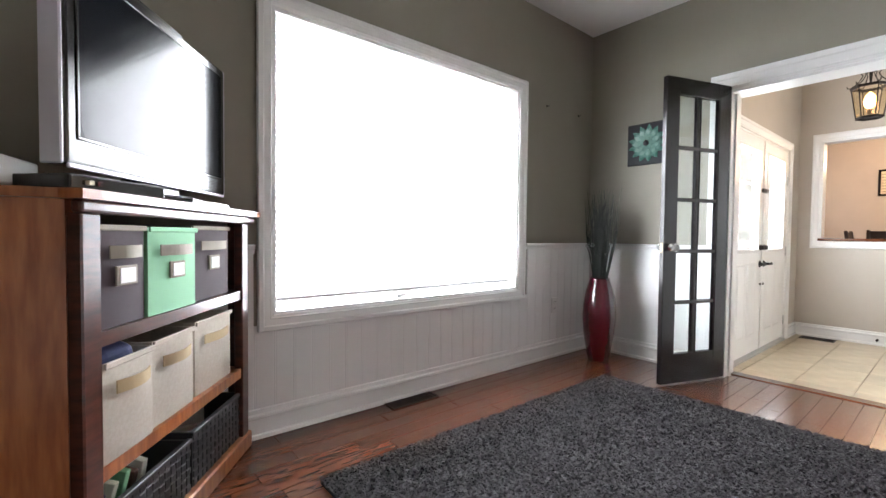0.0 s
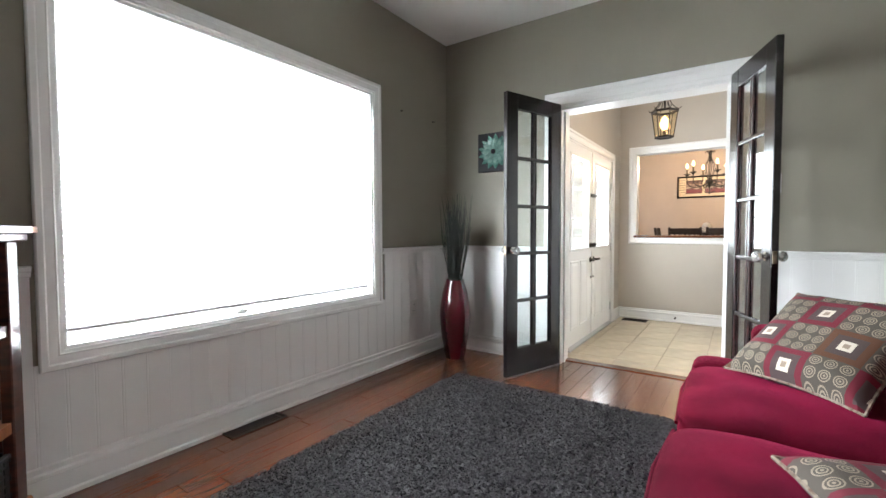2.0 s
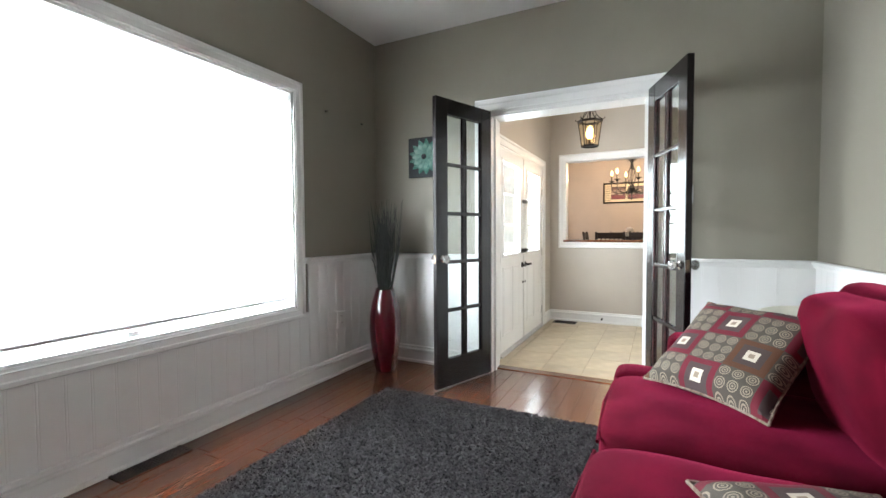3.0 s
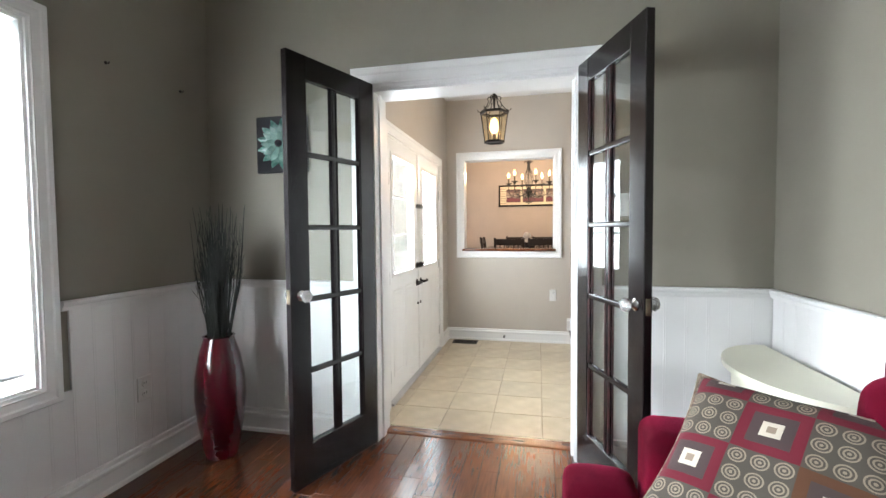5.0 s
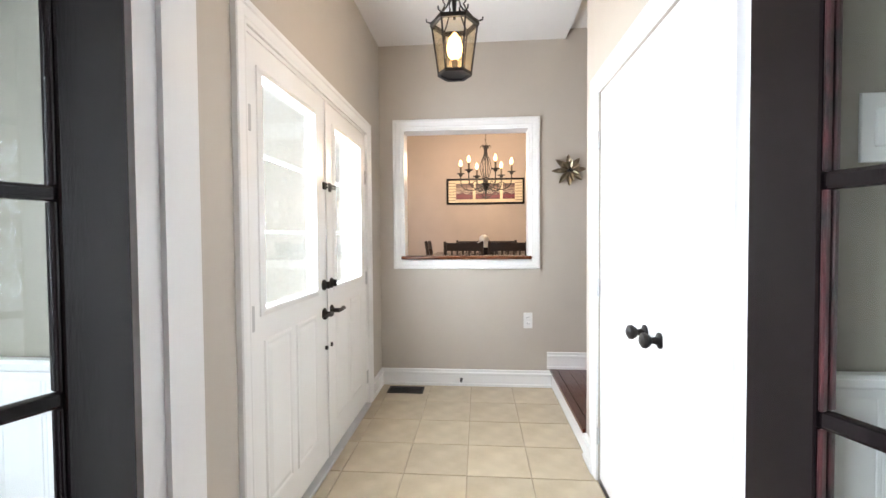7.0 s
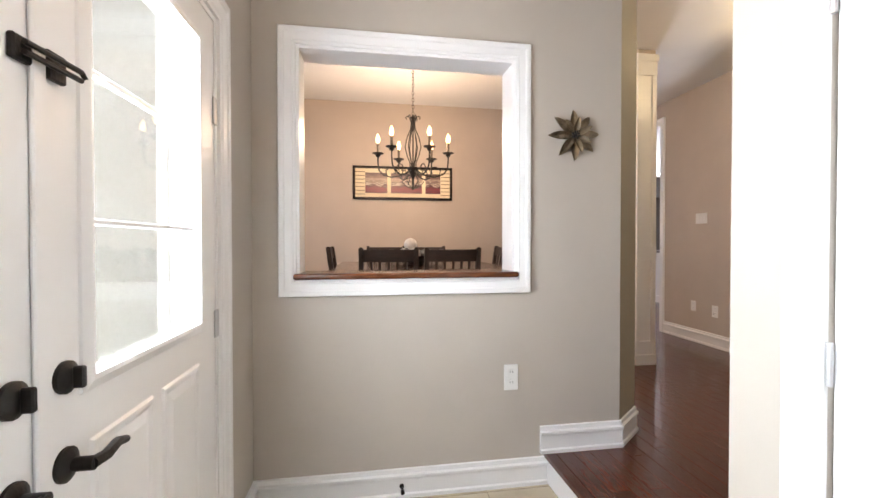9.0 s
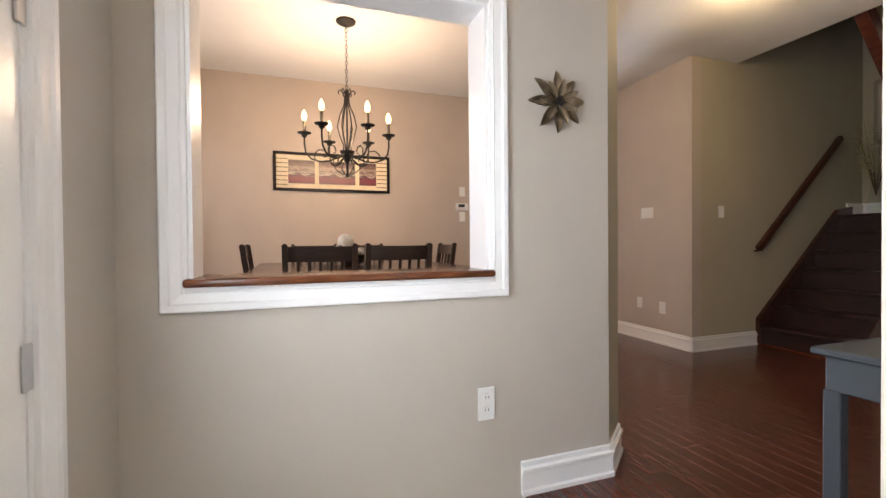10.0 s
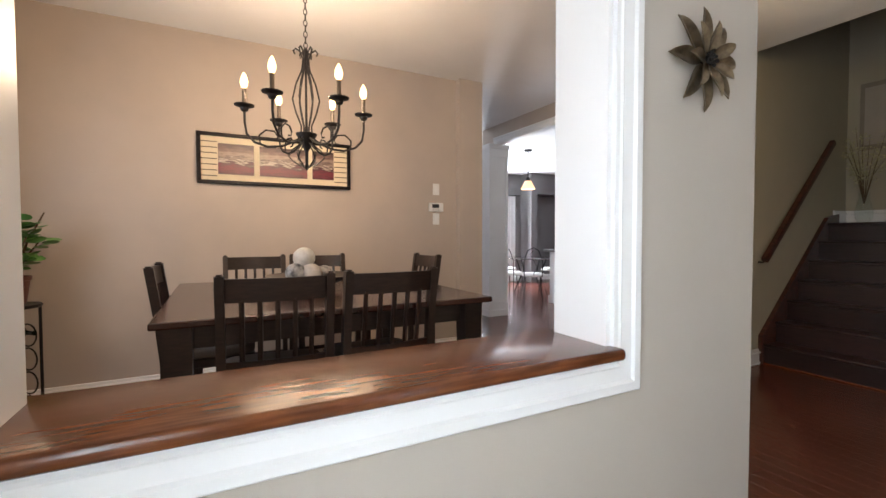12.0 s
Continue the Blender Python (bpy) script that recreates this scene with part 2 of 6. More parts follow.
M_BLIND = translucent("white_blind_slat", (0.88, 0.89, 0.88))
M_DAYGLOW = mat("bright_overcast_distance", (0.8, 0.82, 0.82), 0.9, emit=((0.95, 0.985, 1.0), 1.5))
M_SLATE = mat("slate_blue_paint", (0.055, 0.065, 0.075), 0.45, bump=0.1, bump_scale=60, var=0.08)
M_GLASS = glass("clear_pane")
M_CRYSTAL = mat("cut_glass", (0.85, 0.87, 0.86), 0.05, coat=0.6, var=0.05)
M_CRYSTAL.node_tree.nodes["Principled BSDF"].inputs["Transmission Weight"].default_value = 0.75
M_AMBER = glass("amber_lantern_glass", (0.99, 0.90, 0.72), 0.10, 0.1)


def pattern_cloth():
    """Patchwork: ringed taupe squares against crimson and brown squares with nested frames."""
    m = bpy.data.materials.new("patchwork_cloth")
    m.use_nodes = True
    nt = m.node_tree
    n, l = nt.nodes, nt.links
    b = n["Principled BSDF"]
    b.inputs["Roughness"].default_value = 0.85

    def op(kind, a, c=0.0, d=None):
        q = n.new("ShaderNodeMath")
        q.operation = kind
        for i, v in enumerate((a, c, d)):
            if v is None:
                continue
            if isinstance(v, (int, float)):
                q.inputs[i].default_value = v
            else:
                l.new(v, q.inputs[i])
        return q.outputs[0]

    def mix(f, a, c):
        q = n.new("ShaderNodeMix")
        q.data_type = "RGBA"
        l.new(f, q.inputs[0])
        for i, v in ((6, a), (7, c)):
            if isinstance(v, tuple):
                q.inputs[i].default_value = (*v, 1)
            else:
                l.new(v, q.inputs[i])
        return q.outputs[2]

    co = n.new("ShaderNodeTexCoord")
    sp = n.new("ShaderNodeSeparateXYZ")
    l.new(co.outputs["Object"], sp.inputs[0])
    u, v = op("DIVIDE", op("ADD", sp.outputs[0], 1.03), 0.135), op("DIVIDE", op("ADD", sp.outputs[1], 1.06), 0.135)
    cu, cv = op("FLOOR", u), op("FLOOR", v)
    fu, fv = op("FRACT", u), op("FRACT", v)
    par = op("MODULO", op("ADD", cu, cv), 2.0)
    brown = op("COMPARE", op("MODULO", op("ADD", cu, op("MULTIPLY", cv, 2.0)), 5.0), 2.0, 0.4)
    # three by three rings in the ringed squares
    ru, rv = op("SUBTRACT", op("FRACT", op("MULTIPLY", fu, 3.0)), 0.5), op("SUBTRACT", op("FRACT", op("MULTIPLY", fv, 3.0)), 0.5)
    rr = op("SQRT", op("ADD", op("MULTIPLY", ru, ru), op("MULTIPLY", rv, rv)))
    wave = op("GREATER_THAN", op("SINE", op("MULTIPLY", rr, 38.0)), 0.1)
    ring = op("MULTIPLY", wave, op("LESS_THAN", rr, 0.44))
    rings = mix(ring, (0.062, 0.052, 0.040), (0.23, 0.195, 0.14))
    # nested frames
    mm = op("MAXIMUM", op("ABSOLUTE", op("SUBTRACT", fu, 0.5)), op("ABSOLUTE", op("SUBTRACT", fv, 0.5)))
    outer = mix(brown, (0.12, 0.003, 0.014), (0.085, 0.032, 0.011))
    nest = mix(op("LESS_THAN", mm, 0.33), outer, (0.055, 0.036, 0.034))
    nest = mix(op("LESS_THAN", mm, 0.16), nest, (0.52, 0.47, 0.38))
    nest = mix(op("LESS_THAN", mm, 0.07), nest, (0.24, 0.19, 0.14))
    l.new(mix(par, rings, nest), b.inputs["Base Color"])
    ns, bp = n.new("ShaderNodeTexNoise"), n.new("ShaderNodeBump")
    ns.inputs["Scale"].default_value = 350
    bp.inputs["Strength"].default_value, bp.inputs["Distance"].default_value = 0.4, 0.003
    l.new(ns.outputs[0], bp.inputs["Height"])
    l.new(bp.outputs[0], b.inputs["Normal"])
    return m


M_PATCH = pattern_cloth()


def art_mat():
    """Abstract landscape: pale sky over a dark horizon and a wine-red field with pale flecks."""
    m = bpy.data.materials.new("abstract_landscape_print")
    m.use_nodes = True
    nt = m.node_tree
    n, l = nt.nodes, nt.links
    b = n["Principled BSDF"]
    b.inputs["Roughness"].default_value = 0.35
    co, sp = n.new("ShaderNodeTexCoord"), n.new("ShaderNodeSeparateXYZ")
    l.new(co.outputs["Object"], sp.inputs[0])
    mp, ns = n.new("ShaderNodeMapping"), n.new("ShaderNodeTexNoise")
    mp.inputs["Scale"].default_value = (1, 6, 26)
    ns.inputs["Scale"].default_value, ns.inputs["Detail"].default_value = 2.0, 6
    l.new(co.outputs["Object"], mp.inputs[0])
    l.new(mp.outputs[0], ns.inputs["Vector"])
    ad = n.new("ShaderNodeMath")
    ad.operation = "MULTIPLY_ADD"
    ad.inputs[1].default_value = 0.16
    l.new(ns.outputs[0], ad.inputs[0])
    l.new(sp.outputs[2], ad.inputs[2])
    mr = n.new("ShaderNodeMapRange")
    mr.inputs[1].default_value, mr.inputs[2].default_value = -0.06, 0.20
    l.new(ad.outputs[0], mr.inputs[0])
    rp = n.new("ShaderNodeValToRGB")
    e = rp.color_ramp.elements
    e[0].position, e[0].color = 0.0, (0.03, 0.006, 0.012, 1)
    e[1].position, e[1].color = 1.0, (0.05, 0.022, 0.022, 1)
    for p, c in ((0.22, (0.16, 0.012, 0.03, 1)), (0.42, (0.05, 0.012, 0.02, 1)), (0.50, (0.55, 0.46, 0.38, 1)), (0.56, (0.09, 0.05, 0.05, 1)), (0.66, (0.34, 0.25, 0.20, 1)), (0.84, (0.13, 0.07, 0.06, 1))):
        q = e.new(p)
        q.color = c
    l.new(mr.outputs[0], rp.inputs[0])
    l.new(rp.outputs[0], b.inputs["Base Color"])
    return m


M_ART = art_mat()


# ---- mesh helpers ----
def finish(name, bm, material, parent=None, label="", smooth=False):
    bmesh.ops.recalc_face_normals(bm, faces=bm.faces)
    me = bpy.data.meshes.new(name)
    bm.to_mesh(me)
    bm.free()
    if material:
        me.materials.append(material)
    if smooth:
        for p in me.polygons:
            p.use_smooth = True
        me.set_sharp_from_angle(angle=radians(38))
    o = new(name, me)
    if parent:
        o.parent = parent
    if label:
        o["label"] = label
    return o


def part(name, bm, material, parent, label="", smooth=False):
    return finish(name, bm, material, parent, label, smooth)


def thing(name, label, category, group="", kind=""):
    return tagged(new(name), label, category, group, kind)


def B():
    return bmesh.new()


def box(bm, lo, hi, bevel=0.0, m=None, seg=1):
    g = bmesh.new()
    bmesh.ops.create_cube(g, size=1.0)
    for v in g.verts:
        v.co = Vector([lo[i] + (v.co[i] + 0.5) * (hi[i] - lo[i]) for i in range(3)])
    if bevel:
        bmesh.ops.bevel(g, geom=list(g.edges), offset=bevel, segments=seg, affect="EDGES", profile=0.5)
    add(bm, g, m)
    return bm


def add(bm, g, m=None):
    """Puts the geometry of g into bm."""
    vs = [bm.verts.new(m @ v.co if m else v.co) for v in g.verts]
    g.verts.index_update()
    for f in g.faces:
        bm.faces.new([vs[v.index] for v in f.verts])
    g.free()


def lathe(bm, rz, n=24, m=None, cap=True):
    """Turns a profile of (radius, z) round the z axis."""
    rings = []
    for r, z in rz:
        rings.append([bm.verts.new((m or Matrix()) @ Vector((r * math.cos(2 * math.pi * i / n), r * math.sin(2 * math.pi * i / n), z))) for i in range(n)])
    for a, c in zip(rings, rings[1:]):
        for i in range(n):
            bm.faces.new((a[i], a[(i + 1) % n], c[(i + 1) % n], c[i]))
    if cap:
        bm.faces.new(rings[0][::-1])
        bm.faces.new(rings[-1])
    return bm


def tube(bm, pts, r, n=8):
    """A round bar through points; r is one radius or one for each point."""
    pts = [Vector(p) for p in pts]
    rings, up = [], Vector((0.31, 0.17, 0.93))
    for i, p in enumerate(pts):
        d = (pts[min(i + 1, len(pts) - 1)] - pts[max(i - 1, 0)]).normalized()
        a = d.cross(up)
        if a.length < 0.05:
            a = d.cross(Vector((1, 0, 0)))
        a.normalize()
        c = d.cross(a)
        rr = r[i] if isinstance(r, (list, tuple)) else r
        rings.append([bm.verts.new(p + rr * (a * math.cos(2 * math.pi * k / n) + c * math.sin(2 * math.pi * k / n))) for k in range(n)])
    for a, c in zip(rings, rings[1:]):
        for i in range(n):
            bm.faces.new((a[i], a[(i + 1) % n], c[(i + 1) % n], c[i]))
    bm.faces.new(rings[0][::-1])
    bm.faces.new(rings[-1])
    return bm


def prism(bm, poly, z0, z1, m=None):
    """A plan polygon raised from z0 to z1."""
    a = [bm.verts.new((m or Matrix()) @ Vector((x, y, z0))) for x, y in poly]
    c = [bm.verts.new((m or Matrix()) @ Vector((x, y, z1))) for x, y in poly]
    bm.faces.new(a[::-1])
    bm.faces.new(c)
    for i in range(len(poly)):
        j = (i + 1) % len(poly)
        bm.faces.new((a[i], a[j], c[j], c[i]))
    return bm


def molding(bm, prof, a, b, u, v, ma=0.0, mb=0.0):
    """A profile of (out, across) pulled from a to b; u is out, v across; ma and mb mitre the ends by the across value."""
    a, b, u, v = Vector(a), Vector(b), Vector(u), Vector(v)
    d = (b - a).normalized()
    r0 = [bm.verts.new(a + u * p + v * q + d * (ma * q)) for p, q in prof]
    r1 = [bm.verts.new(b + u * p + v * q + d * (mb * q)) for p, q in prof]
    for i in range(len(prof)):
        j = (i + 1) % len(prof)
        bm.faces.new((r0[i], r0[j], r1[j], r1[i]))
    bm.faces.new(r0[::-1])
    bm.faces.new(r1)
    return bm


BASE_PROF = [(0, 0), (0.024, 0), (0.024, 0.018), (0.015, 0.024), (0.015, 0.094), (0.024, 0.101), (0.024, 0.114), (0.011, 0.119), (0.010, 0.138), (0, 0.142)]
DADO_PROF = [(0, -0.045), (0.010, -0.043), (0.014, -0.026), (0.022, -0.020), (0.026, -0.006), (0.020, 0.0), (0, 0.0)]


def case_prof(w):
    return [(0, 0), (0.012, 0), (0.014, 0.012 * w / 0.09), (0.018, 0.2 * w), (0.016, 0.26 * w), (0.019, 0.62 * w), (0.025, 0.70 * w), (0.025, 0.94 * w), (0.020, w), (0, w)]


def baseboard(name, a, b, u, label="white painted profiled baseboard along the wall foot"):
    bm = molding(B(), BASE_PROF, a, b, u, (0, 0, 1))
    return tagged(finish(name, bm, M_TRIM), label, "baseboard", kind="structure")


def casing(parent, face, out, axis, lo, hi, z0, z1, w, sill=True, legs_to=None):
    """A mitred casing round an opening in a wall; face is the wall's plane on the other axis, out its outward sign."""
    def P(s, z):
        return (s, face, z) if axis == "x" else (face, s, z)
    u = (0, out, 0) if axis == "x" else (out, 0, 0)
    s = (1, 0, 0) if axis == "x" else (0, 1, 0)
    neg = tuple(-c for c in s)
    pr = case_prof(w)
    part("casing_head", molding(B(), pr, P(lo, z1), P(hi, z1), u, (0, 0, 1), -1, 1), M_TRIM, parent)
    zb = legs_to if legs_to is not None else z0
    part("casing_side", molding(B(), pr, P(lo, zb), P(lo, z1), u, neg, -1 if sill else 0, 1), M_TRIM, parent)
    part("casing_side", molding(B(), pr, P(hi, zb), P(hi, z1), u, s, -1 if sill else 0, 1), M_TRIM, parent)
    if sill:
        part("casing_foot", molding(B(), pr, P(lo, z0), P(hi, z0), u, (0, 0, -1), -1, 1), M_TRIM, parent)


def structure(name, boxes, material, label, category="wall"):
    bm = B()
    for lo, hi in boxes:
        box(bm, lo, hi)
    return tagged(finish(name, bm, material), label, category, kind="structure")


def puff(bm, size, power=4.0, crown=0.0, n=14, m=None, lump=0.0, seed=0):
    """A soft stuffed block: a cube bent towards a superellipsoid, with crowned faces and slight lumps."""
    g = bmesh.new()
    bmesh.ops.create_cube(g, size=2.0)
    bmesh.ops.subdivide_edges(g, edges=list(g.edges), cuts=n, use_grid_fill=True)
    for v in g.verts:
        p = v.co
        k = (abs(p.x) ** power + abs(p.y) ** power + abs(p.z) ** power) ** (1 / power)
        q = p / k
        q.z *= 1 + crown * (1 - p.x * p.x) * (1 - p.y * p.y)
        w = Vector((q.x * size[0] / 2, q.y * size[1] / 2, q.z * size[2] / 2))
        if lump:
            w += q.normalized() * lump * noise.noise(w * 6 + Vector((seed, seed * 2, 0)))
        v.co = w
    add(bm, g, m)
    return bm


def pillow_mesh(bm, w, t, n=22):
    """A knife-edged scatter cushion with pulled corners, lying in its own xy plane."""
    rows = []
    for s in (1, -1):
        grid = []
        for i in range(n + 1):
            row = []
            for j in range(n + 1):
                a, c = 2 * i / n - 1, 2 * j / n - 1
                pin = 1 - 0.10 * (1 - a * a) * abs(c) ** 3 if abs(c) > abs(a) else 1
                pin2 = 1 - 0.10 * (1 - c * c) * abs(a) ** 3 if abs(a) > abs(c) else 1
                h = max(0.0, (1 - a ** 4) * (1 - c ** 4)) ** 0.55
                z = s * t / 2 * h + 0.008 * noise.noise(Vector((a * 2.3, c * 2.3, s * 3)))  * h
                row.append(bm.verts.new((a * w / 2 * pin2, c * w / 2 * pin, z)))
            grid.append(row)
        for i in range(n):
            for j in range(n):
                f = (grid[i][j], grid[i + 1][j], grid[i + 1][j + 1], grid[i][j + 1])
                bm.faces.new(f if s > 0 else f[::-1])
        rows.append(grid)
    bmesh.ops.remove_doubles(bm, verts=bm.verts, dist=0.0006)
    return bm


# ---- structure ----
X0, X0B = 4.63, 4.81          # wall between den and foyer
YW = 2.535                    # den window wall
YR = -0.555                   # den wall behind the sofa
YF = 1.64                     # foyer wall with the front door
XP, XPB = 7.552, 7.725         # wall with the pass-through
YC = 0.165                    # closet wall
XD = 10.844                   # far dining wall
ZC, ZD, ZFC = 2.89, 2.76, 2.81   # ceilings: hall and dining, den, foyer
ZF, ZH = -0.12, 0.04          # floors: foyer tile, hall and dining
OPL, OPR, OPZ = 1.455, 0.335, 2.02   # french door opening
WX0, WX1, WZ0, WZ1 = 1.842, 3.64, 0.59, 2.075   # den window opening
PY0, PY1, PZ0, PZ1 = 0.350, 1.44, 0.972, 2.093   # pass-through opening
DX0, DX1, DZ1 = 5.375, 7.085, 1.955              # front door opening

structure("wall_den_window", [((0.15, YW, 0), (WX0, YW + 0.16, ZD)), ((WX1, YW, 0), (X0, YW + 0.16, ZD)),
                              ((WX0, YW, 0), (WX1, YW + 0.16, WZ0)), ((WX0, YW, WZ1), (WX1, YW + 0.16, ZD))], M_OLIVE, "olive-grey painted wall round the wide window")
structure("wall_den_foyer", [((X0, OPL, 0), (4.72, YW + 0.16, ZD)), ((X0, YR, 0), (4.72, OPR, ZD)), ((X0, OPR, OPZ), (4.72, OPL, ZD))], M_OLIVE, "olive-grey painted wall with the french door opening")
structure("wall_den_sofa", [((0.15, YR - 0.12, 0), (4.72, YR, ZD))], M_OLIVE, "olive-grey painted wall behind the red sofa")
structure("wall_den_back", [((0.03, YR - 0.12, 0), (0.15, YW + 0.16, ZD))], M_OLIVE, "olive-grey painted wall behind the corner cabinet")
structure("wall_foyer_den_side", [((4.722, OPL, ZF - 0.1), (X0B, YF + 0.2, ZC)), ((4.722, YC - 0.1, ZF - 0.1), (X0B, OPR, ZC)), ((4.722, OPR, OPZ), (X0B, OPL, ZC))], M_BEIGE, "beige painted wall round the den opening")
structure("wall_foyer_front", [((X0B, YF, ZF - 0.1), (DX0, YF + 0.2, ZC)), ((DX1, YF, ZF - 0.1), (XP, YF + 0.2, ZC)), ((DX0, YF, DZ1), (DX1, YF + 0.2, ZC))], M_BEIGE, "beige painted entrance wall round the double front door")
structure("wall_pass_through", [((XP, PY1, ZF - 0.1), (XPB - 0.01, 2.7, ZC)), ((XP, -0.25, ZF - 0.1), (XPB - 0.01, PY0, ZC)), ((XP, PY0, ZF - 0.1), (XPB - 0.01, PY1, PZ0)), ((XP, PY0, PZ1), (XPB - 0.01, PY1, ZC))], M_BEIGE, "greige painted wall with a framed pass-through to the dining room")
structure("wall_pass_through_dining_side", [((XPB - 0.008, PY1, ZH - 0.1), (XPB, 2.7, ZC)), ((XPB - 0.008, -0.25, ZH - 0.1), (XPB, PY0, ZC)), ((XPB - 0.008, PY0, ZH - 0.1), (XPB, PY1, PZ0)), ((XPB - 0.008, PY0, PZ1), (XPB, PY1, ZC))], M_TAN, "tan painted dining side of the pass-through wall")
tagged(finish("wall_pass_through_corner", prism(B(), [(XP, -0.25), (XPB, -0.25), (XPB, -0.455)], ZF - 0.1, ZC), M_HALL), "khaki painted angled end of the pass-through wall", "wall", kind="structure")
CX0, CX1, CZ1 = 4.86, 6.14, 1.905
structure("wall_closet", [((X0B, YC - 0.11, ZF - 0.1), (CX0, YC, ZC)), ((CX1, YC - 0.11, ZF - 0.1), (6.385, YC, ZC)), ((CX0, YC - 0.11, CZ1), (CX1, YC, ZC)),
                          ((6.19, -0.75, ZF - 0.1), (6.385, YC - 0.11, ZC)), ((4.72, -0.75, ZF - 0.1), (6.19, -0.64, ZC))], M_BEIGE, "beige painted wall round the hall closet")
structure("wall_dining_far", [((XD, -1.09, ZH - 0.1), (XD + 0.12, 2.82, ZC)), ((XD - 0.075, -1.37, ZH - 0.1), (XD + 0.12, -1.09, ZC))], M_TAN, "warm tan painted dining wall ending in a flat pier")
structure("wall_dining_front", [((XPB, 2.55, ZH - 0.1), (8.65, 2.70, ZC)), ((9.95, 2.55, ZH - 0.1), (XD, 2.70, ZC)), ((8.65, 2.55, ZH - 0.1), (9.95, 2.70, 0.9)), ((8.65, 2.55, 2.1), (9.95, 2.70, ZC))], M_TAN, "tan painted front wall of the dining room")
structure("wall_hall_long", [((9.07, -2.64, ZH - 0.1), (10.30, -2.52, ZC))], M_TAN, "taupe painted hall wall with switches")
structure("wall_stairs", [((9.07, -5.15, ZH - 0.1), (9.19, -2.64, 5.0))], M_HALL, "khaki painted wall beside the staircase")
structure("wall_stair_landing", [((6.9, -5.27, ZH - 0.1), (9.19, -5.15, 5.0))], M_HALL, "khaki painted wall above the stair landing")
structure("wall_stair_right", [((8.03, -4.8, ZH - 0.1), (8.14, -3.55, 2.38))], M_BEIGE, "beige painted wall on the open side of the stairs")
structure("wall_hall_right", [((6.19, -3.67, ZH - 0.1), (8.03, -3.55, ZC)), ((6.19, -3.55, ZH - 0.1), (6.30, -0.75, ZC)), ((6.9, -5.15, ZH - 0.1), (7.0, -3.67, 5.0))], M_BEIGE, "beige painted hall wall")
structure("wall_kitchen", [((10.30, -2.64, 2.63), (12.54, -2.52, ZC))], M_TAN, "taupe painted header over the wide kitchen opening")
structure("wall_breakfast_far", [((16.2, -8.0, ZH - 0.1), (16.32, -5.5, ZC)), ((16.2, -4.1, ZH - 0.1), (16.32, -1.2, ZC)), ((16.2, -5.5, 2.25), (16.32, -4.1, ZC))], M_GREY, "charcoal-grey painted breakfast room wall")
structure("wall_breakfast_niche", [((15.75, -6.3, ZH - 0.1), (16.2, -6.1, ZC)), ((15.75, -7.9, 2.35), (16.2, -6.3, ZC))], M_GREY, "charcoal-grey painted wall return and niche head")
structure("wall_breakfast_side", [((XD + 0.12, -1.37, ZH - 0.1), (16.2, -1.25, ZC))], M_GREY, "charcoal-grey painted side wall of the breakfast room")
structure("wall_kitchen_right", [((9.19, -8.12, ZH - 0.1), (16.32, -8.0, ZC)), ((9.19, -8.0, ZH - 0.1), (9.3, -2.64, ZC))], M_GREY, "charcoal-grey painted kitchen wall")
structure("ceiling_den", [((0.03, YR - 0.12, ZD), (4.72, YW + 0.16, ZD + 0.1))], M_CEIL, "white stippled den ceiling", "ceiling")
structure("ceiling_foyer", [((4.722, YC - 0.11, ZFC), (XP, YF + 0.2, ZC + 0.1))], M_CEIL, "white stippled foyer ceiling", "ceiling")
structure("ceiling_hall", [((XP, -1.3, ZC), (XD + 0.12, 2.82, ZC + 0.1)), ((4.72, -3.12, ZC), (XD + 0.12, -1.3, ZC + 0.1)), ((4.72, -1.3, ZC), (XP, YC - 0.11, ZC + 0.1)),
                           ((XD + 0.12, -8.1, ZC), (16.3, -1.25, ZC + 0.1)), ((9.19, -8.1, ZC), (XD + 0.12, -3.12, ZC + 0.1)), ((4.72, -3.67, ZC), (7.9, -3.12, ZC + 0.1))], M_CEIL, "cream-lit stippled hall and dining ceiling", "ceiling")
structure("ceiling_stairwell", [((6.9, -5.27, 5.0), (9.19, -3.0, 5.1))], M_CEIL, "white ceiling above the stairwell", "ceiling")
structure("wall_stairwell_upper", [((6.9, -3.12, ZC + 0.1), (9.19, -3.0, 5.0)), ((6.9, -3.67, ZC + 0.1), (7.0, -3.12, 5.0))], M_BEIGE, "beige painted wall high in the stairwell")
# flush slabs under the floor pieces
structure("subfloor_den", [((0.15, YR, -0.3), (X0B, YW, -0.014))], M_GAP, "dark joints under the hardwood floor", "floor")
structure("subfloor_foyer", [((X0B, YC, -0.3), (XP, YF, ZF - 0.006))], M_GROUT, "tan grout between the floor tiles", "floor")
structure("subfloor_hall", [((6.30, -3.55, -0.3), (16.2, YC - 0.012, ZH - 0.014)), ((XPB, YC - 0.012, -0.3), (XD, 2.55, ZH - 0.014)), ((9.19, -8.0, -0.3), (16.2, -3.55, ZH - 0.014))], M_GAP, "dark joints under the hall hardwood", "floor")
structure("backdrop_street", [((-8.0, 4.2, -0.45), (45.0, 4.3, 16.0))], M_DAYGLOW, "overexposed pale daylight outside the front windows", "backdrop")
structure("backdrop_garden", [((18.0, -9.0, -0.45), (18.1, 0.0, 4.5))], M_DAYGLOW, "overexposed pale daylight behind the house", "backdrop")
structure("ground", [((-60, -60, -0.6), (80, 80, -0.45))], M_GRASS, "green lawn round the house", "ground")

